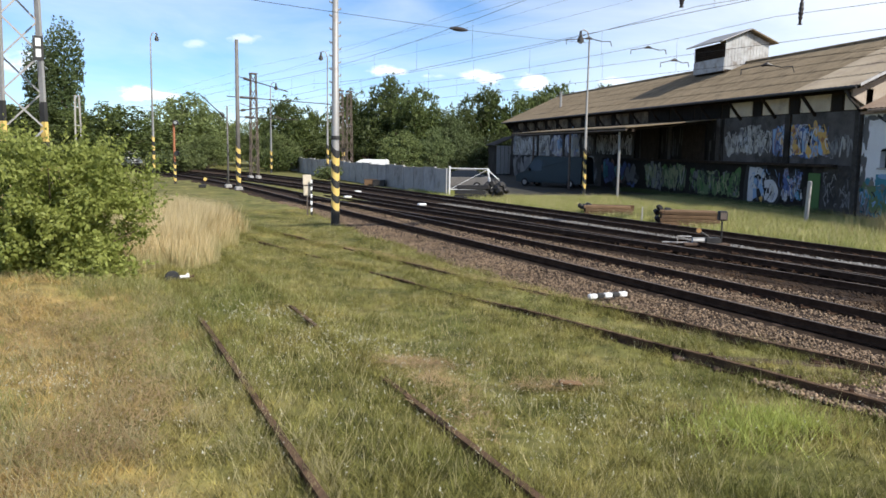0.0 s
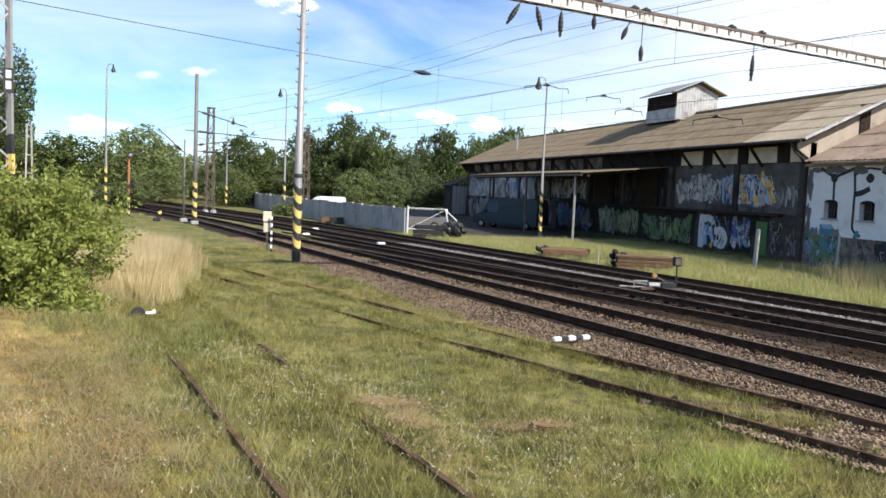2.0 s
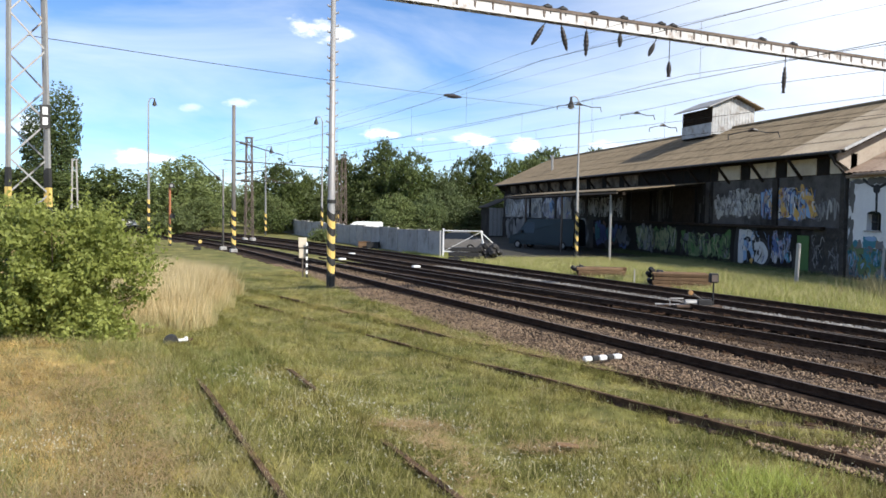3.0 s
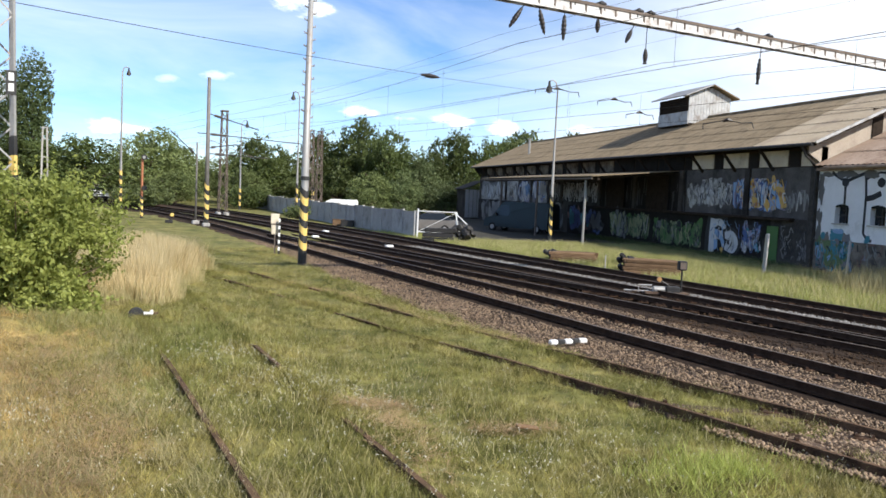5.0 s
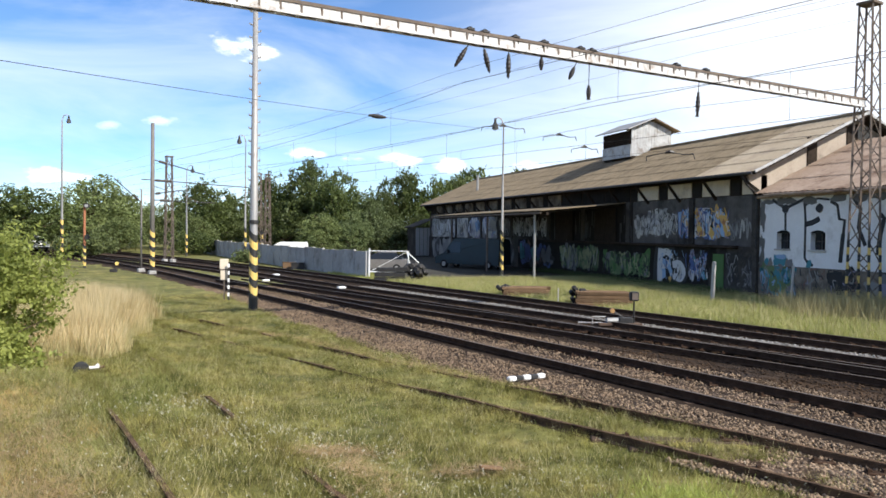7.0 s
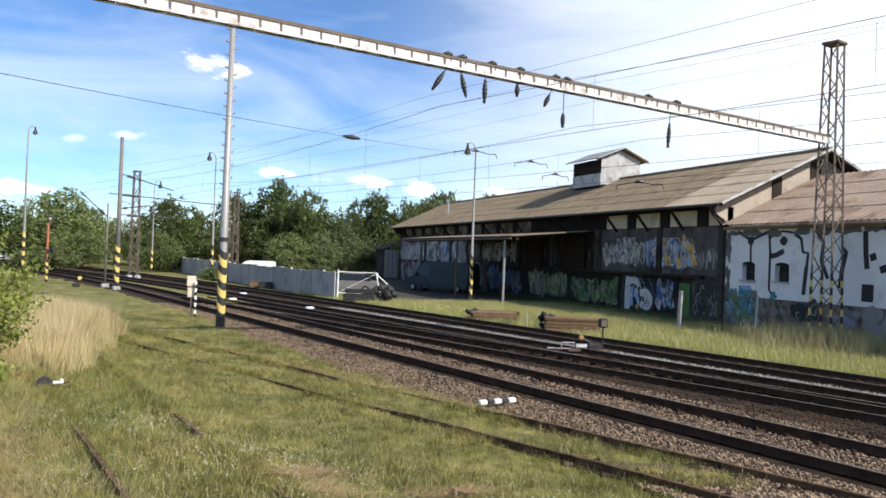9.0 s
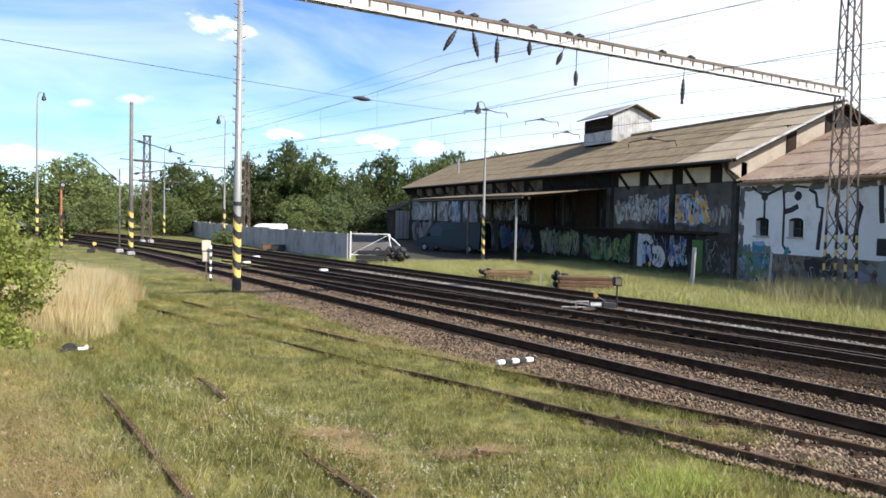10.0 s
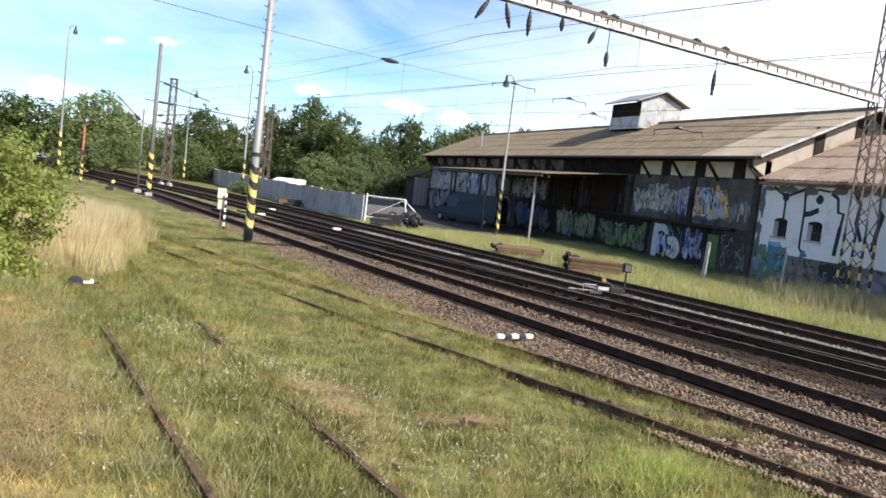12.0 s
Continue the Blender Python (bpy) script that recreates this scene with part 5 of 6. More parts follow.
# signal post with a round head
t = thing("signal_post", (-7.9, 67.1, -0.15), "rusty orange signal post with a round head", "signal")
part("post", Geo().tube([(0, 0, 0), (0, 0, 4.8)], 0.09, 10), M["orange"], t)
striped(t, 0.1, 0.1, 1.9, 7, slant_band(0.12))
part("signal_head", Geo().tube([(0.15, -0.25, 4.8), (0.15, 0.1, 4.8)], 0.22, 14), M["dark_metal"], t)
part("lens", Geo().tube([(0.15, -0.3, 4.8), (0.15, -0.25, 4.8)], 0.13, 14), M["zinc"], t)
part("signal_head", Geo().tube([(0.2, -0.2, 2.4), (0.2, 0.1, 2.4)], 0.2, 12), M["dark_metal"], t)

# distance marker: white box post and a black and white stake
t = thing("marker_post", (1.36, 37.1, -0.15), "weathered white marker board on a post beside the track", "marker")
part("post", Geo().box((0, 0, 0.45), (0.07, 0.07, 0.9)), M["rust_steel"], t)
part("board", Geo().box((0, 0, 1.10), (0.36, 0.10, 0.46), bevel=0.02), M["cream"], t)
part("board", Geo().box((-0.02, 0.02, 1.58), (0.38, 0.12, 0.46), bevel=0.02), M["cream"], t)
part("board_band", Geo().box((0, -0.055, 1.33), (0.37, 0.02, 0.05)), M["rust_steel"], t)
t = thing("striped_stake", (1.53, 36.9, -0.15), "thin black and white striped stake", "stake")
for i in range(10):
    part("stripe", Geo().box((0, 0, 0.08 + i * 0.16), (0.085, 0.05, 0.16)), M["white_paint"] if i % 2 else M["black"], t)

# concrete stub posts on the verge
for x, y, h_, w in ((23.3, 32.15, 1.95, 0.16), (26.28, 30.4, 1.85, 0.11)):
    t = thing("concrete_post", (x, y, -0.2), "weathered square concrete stub post in grass", "post", group="stub posts")
    part("shaft", Geo().box((0, 0, h_ / 2), (w, w, h_), Euler((0.02, 0.03, 0)).to_matrix(), bevel=0.03), M["concrete"], t)

# concrete panel fence
fence = thing("concrete_fence", (11.15, 52.9, -0.2), "weathered grey concrete panel fence along the tracks", "fence")
pts = [Vector((11.15, 52.9, 0)), Vector((6.6, 75.0, 0)), Vector((3.2, 97.0, 0)), Vector((-1.0, 130.0, 0))]
i = 0
for p, q in zip(pts[:-1], pts[1:]):
    d = (q - p)
    n = int(d.length / 2.0)
    for j in range(n):
        a, b = p + d * j / n - pts[0], p + d * (j + 1) / n - pts[0]
        hh = 1.75 + 0.05 * math.sin(i * 1.7)
        mid = (a + b) / 2
        m = Euler((0, 0, math.atan2((b - a).y, (b - a).x))).to_matrix()
        part("fence_panel", Geo().box((mid.x, mid.y, hh / 2), ((b - a).length - 0.12, 0.08, hh), m, bevel=0.015), M["concrete"], fence)
        part("fence_cap", Geo().box((mid.x, mid.y, hh + 0.02), ((b - a).length - 0.1, 0.13, 0.06), m, bevel=0.012), M["concrete"], fence)
        part("fence_post", Geo().box((a.x, a.y, hh / 2 + 0.04), (0.16, 0.18, hh + 0.12), m, bevel=0.02), M["concrete"], fence)
        i += 1
# white tubular gate
t = thing("yard_gate", (11.3, 52.7, -0.1), "white tubular yard gate beside the fence", "gate", turn=-13)
part("gate_post", Geo().box((0, 0, 0.95), (0.10, 0.10, 1.9)), M["wall_white"], t)
for z in (0.35, 1.75):
    part("gate_rail", Geo().tube([(0, 0, z), (2.6, 0, z)], 0.03, 8), M["wall_white"], t)
part("gate_brace", Geo().tube([(0, 0, 0.35), (2.6, 0, 1.75)], 0.016, 8), M["wall_white"], t)
part("gate_stile", Geo().tube([(2.6, 0, 0.2), (2.6, 0, 1.75)], 0.045, 8), M["white_paint"], t)
part("gate_prop", Geo().tube([(2.5, 0, 1.7), (3.3, -0.3, 1.0)], 0.035, 8), M["white_paint"], t)
part("gate_prop", Geo().tube([(2.5, 0, 1.7), (2.9, -0.2, 0.1)], 0.035, 8), M["white_paint"], t)

# ---- vehicles ----
def wheel(parent, x, y, r):
    w = part("wheel", Geo().tube([(x, y - 0.11, r), (x, y + 0.11, r)], r, 18), M["tyre"], parent)
    part("rim", Geo().tube([(x, y - 0.125, r), (x, y + 0.125, r)], r * 0.6, 14), M["zinc"], w)


def hull(profile, half, inset, zs):
    """A body drawn from a side outline, drawn in towards the roof."""
    g = Geo()
    n = len(profile)
    def wide(z):
        return half - inset * max(0.0, (z - zs)) ** 1.2
    vs = [(x, -wide(z), z) for x, z in profile] + [(x, wide(z), z) for x, z in profile]
    return g.add(vs, [tuple(range(n)), tuple(range(2 * n - 1, n - 1, -1))] + [(i, (i + 1) % n, n + (i + 1) % n, n + i) for i in range(n)])


def van(x, y, z, turn, body, label, length=5.4, high=2.4):
    t = thing("van", (x, y, z), label, "van", turn=turn)
    L = length / 2
    part("body", hull([(-L, 0.35), (-L, high * 0.92), (-L + 0.15, high), (L - 2.0, high), (L - 1.75, high * 0.96), (L - 0.85, 1.25), (L - 0.15, 1.05), (L, 0.85), (L, 0.35)], 0.98, 0.12, 1.1), body, t)
    part("windscreen", Geo().slab([(L - 1.70, -0.78, high * 0.93), (L - 0.90, -0.88, 1.32), (L - 0.90, 0.88, 1.32), (L - 1.70, 0.78, high * 0.93)], 0.02), M["glass_dark"], t)
    for s in (-1, 1):
        part("side_window", Geo().add([(L - 2.6, s * 0.955, 1.3), (L - 1.2, s * 0.965, 1.3), (L - 1.75, s * 0.86, high * 0.88), (L - 2.6, s * 0.86, high * 0.88)], [(0, 1, 2, 3)]), M["glass_dark"], t)
        part("headlight", Geo().box((L - 0.12, s * 0.72, 0.9), (0.2, 0.34, 0.2), bevel=0.04), M["silver"], t)
        part("mirror", Geo().box((L - 1.35, s * 1.08, 1.42), (0.12, 0.18, 0.28), bevel=0.03), M["black"], t)
        for xx in (-L + 1.0, L - 0.9):
            wheel(t, xx, s * 0.88, 0.34)
    part("bumper", Geo().box((L + 0.02, 0, 0.48), (0.14, 1.9, 0.25), bevel=0.05), M["black"], t)
    part("grille", Geo().box((L + 0.01, 0, 0.78), (0.04, 0.9, 0.16)), M["black"], t)
    return t


van(22.6, 63.9, -0.06, 126, M["teal"], "dark teal delivery van parked under the shed canopy", 6.4, 2.5)
van(9.2, 84.5, -0.16, 165, M["white_paint"], "white van parked behind the concrete fence", 4.6, 1.9)
van(-19.2, 113.0, -0.1, -60, M["white_paint"], "white van standing far beside the trees", 4.8, 2.2)


def car(x, y, z, turn, body, label):
    t = thing("car", (x, y, z), label, "car", turn=turn)
    part("body", hull([(-2.1, 0.3), (-2.15, 0.85), (-1.9, 0.98), (1.0, 0.95), (1.9, 0.82), (2.1, 0.65), (2.1, 0.3)], 0.86, 0.1, 0.6), body, t)
    part("cabin", hull([(-1.75, 0.97), (-1.2, 1.42), (-0.9, 1.47), (0.1, 1.47), (0.35, 1.42), (1.1, 0.95)], 0.8, 0.3, 0.95), M["glass_dark"], t)
    part("car_roof", Geo().box((-0.45, 0, 1.475), (1.35, 1.2, 0.05), bevel=0.02), body, t)
    for s in (-1, 1):
        for xx in (-1.3, 1.3):
            wheel(t, xx, s * 0.78, 0.31)
        part("headlight", Geo().box((2.02, s * 0.6, 0.68), (0.16, 0.34, 0.16), bevel=0.04), M["silver"], t)
    return t


car(13.4, 58.5, -0.06, 160, M["mast_steel"], "grey car parked in the yard behind the gate")
car(-16.3, 46.5, 0.20, -106, M["black"], "dark car standing on the asphalt road")

# ---- loose railway things ----
def timber_stack(p, q, rows, cols, label):
    p, q = Vector(p), Vector(q)
    d = q - p
    t = thing("timber_stack", p, label, "timber", turn=math.degrees(math.atan2(d.y, d.x)))
    me = Geo().box((0, 0, 0), (d.length, 0.25, 0.15), bevel=0.02).mesh("sleeper", M["brown_wood"])
    for r in range(rows):
        for c_ in range(cols):
            ob = part("sleeper", me, None, t)
            ob.matrix_basis = pose(d.length / 2 + random.uniform(-0.12, 0.12), c_ * 0.27 + random.uniform(-0.02, 0.02), 0.09 + r * 0.155, 0, 0, random.uniform(-1.5, 1.5))
    for k in range(5):
        part("rail_chair", Geo().box((random.uniform(-0.35, 0.25), random.uniform(0, cols * 0.25), 0.12 + random.uniform(0, rows * 0.14)), (0.3, 0.22, 0.2), Euler((random.random(), random.random(), random.random())).to_matrix(), bevel=0.04), M["dark_metal"], t, "dark cast iron rail chair")
    return t


timber_stack((14.7, 37.0, -0.16), (16.7, 36.1, -0.16), 3, 4, "low stack of old brown sleepers on grass")
timber_stack((15.9, 31.4, -0.16), (17.9, 30.4, -0.16), 4, 5, "stack of old brown sleepers beside the track")
t = thing("scrap_pile", (11.9, 49.3, -0.16), "dark pile of scrap rails and iron", "scrap", turn=-15)
for k in range(12):
    part("rail_offcut", Geo().bar((-1.0 + 0.4 * random.random(), -0.3 + k % 4 * 0.16, 0.12 + 0.3 * (k // 4)), (0.8 + 0.3 * random.random(), -0.3 + k % 4 * 0.16, 0.12 + 0.3 * (k // 4) + random.uniform(-0.05, 0.05)), 0.15, 0.26), M["dark_metal"], t)
for k in range(16):
    part("iron_lump", Geo().box((1.0 + random.uniform(0, 1.2), random.uniform(-0.3, 0.4), 0.18 + random.uniform(0, 0.8)), (0.42, 0.34, 0.34), Euler((random.random(), random.random(), random.random())).to_matrix(), bevel=0.06), M["dark_metal"], t)

# point lever with lantern
t = thing("switch_stand", (14.22, 24.35, -0.14), "dark point lever with lantern and yellow weight", "switch stand", turn=-15)
part("base_plate", Geo().box((-0.3, 0, 0.04), (1.5, 0.4, 0.1), bevel=0.02), M["sleeper"], t)
part("post", Geo().tube([(0.2, 0, 0), (0.2, 0, 0.85)], 0.03, 8), M["dark_metal"], t)
ln = part("lantern", Geo().box((0.2, 0, 1.0), (0.28, 0.28, 0.32), bevel=0.03), M["dark_metal"], t)
part("lantern_pane", Geo().box((0.2, -0.145, 1.0), (0.2, 0.01, 0.22)), M["rust_steel"], ln)
part("lever", Geo().tube([(0.1, 0, 0.12), (-0.55, 0.05, 0.5)], 0.025, 6), M["dark_metal"], t)
part("weight", Geo().tube([(-0.55, -0.06, 0.5), (-0.55, 0.06, 0.5)], 0.08, 12), M["brick_orange"], t, "worn orange counterweight")
part("motor", Geo().tube([(-0.75, -0.05, 0.17), (-0.35, -0.02, 0.17)], 0.10, 10), M["zinc"], t, "pale grey point machine")
part("guard", Geo().tube([(-1.25, -0.1, 0.05), (-1.25, -0.1, 0.3), (-0.8, -0.1, 0.3)], 0.025, 6), M["zinc"], t)
part("gearbox", Geo().box((-0.1, 0, 0.16), (0.5, 0.34, 0.24), bevel=0.04), M["dark_metal"], t)
part("point_rod", Geo().tube([(-0.3, 0, 0.08), (-1.7, 0.1, 0.08)], 0.03, 6), M["zinc"], t)

# black and white fouling marker
t = thing("fouling_marker", (6.69, 15.63, -0.11), "low black and white marker beam beside the rail", "marker", turn=14)
for i in range(5):
    part("block", Geo().box((-0.38 + i * 0.19, 0, 0.06), (0.19, 0.12, 0.10), bevel=0.02), M["black"] if i % 2 else M["white_paint"], t)

# old counterweight lever on the siding
t = thing("point_lever", (-1.95, 17.0, 0.11), "black and white point lever weight in grass", "lever", turn=10)
part("weight", Geo().tube([(-0.12, -0.05, 0.12), (-0.12, 0.1, 0.12)], 0.15, 14), M["black"], t)
part("weight_band", Geo().box((0.08, 0, 0.15), (0.26, 0.10, 0.06), bevel=0.025).box((0.17, 0, 0.18), (0.07, 0.08, 0.09), bevel=0.025), M["white_paint"], t, "white painted half of the weight")
part("rod", Geo().tube([(-0.3, 0, 0.06), (0.3, 0.02, 0.16)], 0.025, 6), M["old_rail"], t)

# small square stones and white specks between the rails
for x, y in ((4.2, 49.0), (7.6, 42.5), (5.4, 55.0)):
    t = tagged(part("white_stone", Geo().box((0, 0, 0.05), (0.42, 0.3, 0.12), bevel=0.03), M["white_paint"]), "white painted stone between the tracks", "stone", group="white stones")
    t.matrix_basis = pose(x, y, -0.1, 0, 0, 12)
t = tagged(part("wood_piece", Geo().box((0, 0, 0.05), (0.30, 0.09, 0.04), bevel=0.012), M["brown_wood"]), "short weathered piece of wood lying in the grass", "wood")
t.matrix_basis = pose(3.67, 9.8, -0.11, 3, 6, -8)

# low rusty boxes by the fence
for x, y, mt, lb in ((7.5, 65.7, "brown_wood", "low brown wooden crate beside the fence"), (8.05, 64.6, "dark_metal", "low dark metal box beside the fence")):
    t = thing("trackside_box", (x, y, -0.2), lb, "box", turn=-12)
    part("body", Geo().box((0, 0, 0.28), (1.0, 0.6, 0.52), bevel=0.03), M[mt], t)
    part("lid", Geo().box((0, 0, 0.56), (1.06, 0.66, 0.05), bevel=0.015), M[mt], t)
# white stake beside the sleepers
t = thing("white_stake", (15.45, 32.4, -0.18), "short white stake in the verge grass", "stake")
part("shaft", Geo().box((0, 0, 0.36), (0.045, 0.045, 0.72), bevel=0.01), M["concrete"], t)
# concrete twin mast beyond the road
t = thing("twin_mast", (-16.3, 73.2, -0.1), "pale concrete twin mast beyond the lawn", "mast")
for s_ in (-1, 1):
    part("leg", Geo().bar((s_ * 0.3, 0, 0), (s_ * 0.16, 0, 6.9), 0.12, 0.12), M["concrete"], t)
for z in (1.5, 3.0, 4.5, 6.0):
    part("rung", Geo().box((0, 0, z), (0.5 - z * 0.03, 0.08, 0.08)), M["concrete"], t)
part("cap", Geo().box((0, 0, 6.95), (0.5, 0.16, 0.1), bevel=0.02), M["concrete"], t)
# hand lever with a yellow weight on the far main track
t = thing("hand_lever", (-5.3, 61.0, -0.15), "small hand lever with a yellow weight", "lever")
part("base", Geo().box((0, 0, 0.12), (0.5, 0.35, 0.24), bevel=0.03), M["dark_metal"], t)
part("lever", Geo().tube([(0, 0, 0.2), (0.25, 0, 0.75)], 0.03, 6), M["dark_metal"], t)
part("weight", Geo().tube([(0.22, -0.1, 0.62), (0.22, 0.06, 0.62)], 0.13, 12), M["yellow"], t)

# ---- trees and bushes ----
def leaf_cards(centres, size, rng, flat=0.0):
    """Small folded leaf clumps (two triangles each) turned every way."""
    n = len(centres)
    a = rng.normal(size=(n, 3))
    a /= np.linalg.norm(a, axis=1)[:, None]
    b = rng.normal(size=(n, 3))
    b -= a * (a * b).sum(1)[:, None]
    b /= np.linalg.norm(b, axis=1)[:, None]
    s = size * rng.uniform(0.6, 1.4, (n, 1))
    v = np.stack([centres - a * s, centres - b * s * 0.55 + a * s * 0.1, centres + a * s, centres + b * s * 0.55 + a * s * 0.15], 1).reshape(-1, 3)
    f = np.arange(n * 4).reshape(n, 4)
    return v, f


def crown_points(blobs, per, rng):
    """Points gathered towards the outside of many uneven lumps."""
    out = []
    for c, r in blobs:
        k = int(per * r[0] * r[2])
        d = rng.normal(size=(k, 3))
        d /= np.linalg.norm(d, axis=1)[:, None]
        rad = rng.uniform(0.55, 1.08, (k, 1)) ** 0.6
        out.append(np.array(c) + d * rad * np.array(r))
    return np.concatenate(out)


def tree_model(name, label, h_, w, seed, material, card, per, slim=False, low=0.12):
    rng = np.random.default_rng(seed)
    t = thing(name, (0, 0, -500), label, "tree", group="tree belt")
    g = Geo().tube([(0, 0, 0), (0.1, 0.05, h_ * 0.3), (0, 0.1, h_ * 0.85)], [w * 0.035, w * 0.025, w * 0.006], 8)
    # crown: an egg with a lumpy outline, leaves near its skin, holes where the noise is low
    off = Vector((seed * 13.7, seed * 5.1, seed * 3.3))
    n_try = per
    d = rng.normal(size=(n_try, 3))
    d /= np.linalg.norm(d, axis=1)[:, None]
    rad = rng.uniform(0.0, 1.0, n_try) ** 0.32
    pts = []
    zc = h_ * (0.52 if slim else 0.5 + low * 0.3)
    half = h_ - zc
    for k in range(n_try):
        v = Vector(d[k])
        lump = 1 + 0.34 * noise.noise(v * 1.7 + off) + 0.26 * noise.noise(v * 4.1 + off) + 0.16 * noise.noise(v * 9.0 + off)
        if slim:
            lump = 1 + 0.15 * noise.noise(v * 4 + off) + 0.2 * noise.noise(Vector((v.x * 6, v.y * 6, v.z * 16)) + off)
        taper = 1.0 - 0.25 * v.z if not slim else 0.85 + 0.6 * abs(v.z) - 0.1 * v.z
        p = Vector((v.x * w / 2 * taper, v.y * w / 2 * taper, v.z * half)) * lump * rad[k]
        hole = noise.noise(Vector((p.x, p.y, p.z * 1.3)) * (4.2 / w if not slim else 1.1) * 1.3 + off)
        if hole < -0.09 and rad[k] > 0.45:
            continue
        pts.append((p.x, p.y, p.z + zc))
    pts = np.array(pts)
    for i in range(14):
        c = Vector(pts[rng.integers(len(pts))]) * 0.9
        s0 = Vector((0.05, 0.05, max(0.8, c.z * 0.5)))
        g.tube([s0, s0.lerp(c, 0.5) + Vector((0, 0, 0.2)), c], [w * 0.014, w * 0.009, w * 0.004], 5)
    part("trunk", g, M["bark"], t)
    pts = pts[pts[:, 2] > 0.1]
    v, f = leaf_cards(pts, card, rng)
    part("crown", sheet_mesh("crown", v, f, material), None, t)
    return t


def place_tree(model, x, y, h_ratio, w_ratio, z=-0.2):
    ob = copy_thing(model, pose(x, y, z, 0, 0, random.uniform(0, 360)))
    ob.scale = (w_ratio, w_ratio, h_ratio)
    return ob


models = {
    "oak": [tree_model("broadleaf_tree", "dense dark green broadleaf tree behind the yard", 10, 10, s, M["leaf_tree"], 0.19, 16500) for s in (1, 2, 3)],
    "olive": [tree_model("broadleaf_tree", "olive green broadleaf tree beyond the tracks", 10, 10, s, M["leaf_olive"], 0.18, 16500) for s in (4, 5)],
    "silver": [tree_model("willow_tree", "pale green willow behind the fence", 10, 10, 6, M["leaf_silver"], 0.20, 15000, low=0.05)],
    "poplar": [tree_model("poplar_tree", "tall narrow dark poplar beside the road", 20, 5, s, M["leaf_poplar"], 0.19, 16000, slim=True) for s in (7, 8)],
}
models["far"] = models["olive"]
TREES = [
    ("poplar", -29.8, 126.5, 21.0, 4.9), ("poplar", -32.4, 124.1, 18.0, 4.2), ("oak", -30.5, 110.9, 8.2, 13),
    ("oak", -21.1, 112, 8.2, 12.2), ("oak", -27.7, 118, 7.8, 10.3), ("olive", -13.7, 125, 10.4, 10.9), ("olive", -10.1, 132, 8.9, 7.7), ("far", -6.4, 140, 7.1, 8.1),
    ("oak", 1.8, 118, 10.1, 8.1), ("olive", -2.3, 130, 7.7, 5.7), ("olive", 5.9, 128, 8.5, 7.0), ("oak", 10.8, 118, 11.3, 6.9), ("oak", 16.0, 114, 13.1, 8.7),
    ("oak", 18.8, 108, 11.7, 6.7), ("oak", 14.7, 122, 9.7, 6.2), ("silver", 22.5, 106, 8.3, 5.4), ("oak", 27.2, 118, 9.5, 5.1), ("oak", 31.5, 122, 13.1, 8.4),
    ("oak", 35.8, 118, 11.4, 6.9), ("oak", 44.8, 125, 14.4, 10.4), ("oak", 39.8, 121, 12.5, 7.0), ("silver", 25.1, 101, 4.7, 5.9), ("silver", 19.4, 100, 5.5, 4.4),
    ("olive", 15.4, 100, 5.1, 5.8), ("oak", 28.5, 101, 5.3, 4.4), ("oak", 59.0, 140, 15.9, 9.2), ("olive", 8.4, 115, 6.3, 5.9), ("olive", 0.1, 108, 5.0, 5.5),
    ("olive", -9.0, 112, 4.5, 6.5), ("olive", -18.0, 135, 6.4, 6.9), ("oak", 12.4, 112, 7.0, 7.5), ("oak", 22.6, 113, 8.0, 7.0),
    ("oak", -47, 118, 8.5, 13), ("poplar", -52, 150, 13, 5), ("oak", -40, 125, 7.8, 12), ("oak", -56, 130, 8, 14), ("oak", -66, 125, 9, 14), ("olive", -36, 118, 8.5, 10),
    ("oak", 75, 140, 13, 14), ("oak", 88, 132, 12, 14), ("oak", 100, 110, 12, 14), ("oak", 106, 85, 12, 14), ("oak", 110, 60, 12, 14), ("oak", -78, 118, 9, 14),
    ("oak", -90, 105, 9, 14), ("far", -30, 165, 6, 16), ("far", -14, 168, 5.5, 16), ("far", 2, 168, 6, 16), ("far", 18, 160, 8, 16), ("far", -46, 165, 6, 16), ("far", 34, 160, 9, 16),
]
for i, (kind_, x, y, h_, w) in enumerate(TREES):
    ms = models[kind_]
    base = 20.0 if kind_ == "poplar" else 10.0
    place_tree(ms[i % len(ms)], x, y, h_ * 0.98 / base, w * 1.12 / (5.0 if kind_ == "poplar" else 10.0))
gone = set()
for lst in models.values():
    for m_ in lst:
        if m_.name not in gone:
            gone.add(m_.name)
for nm in sorted(gone):
    m_ = bpy.data.objects[nm]
    for o in list(m_.children_recursive):
        bpy.data.objects.remove(o)
    bpy.data.objects.remove(m_)


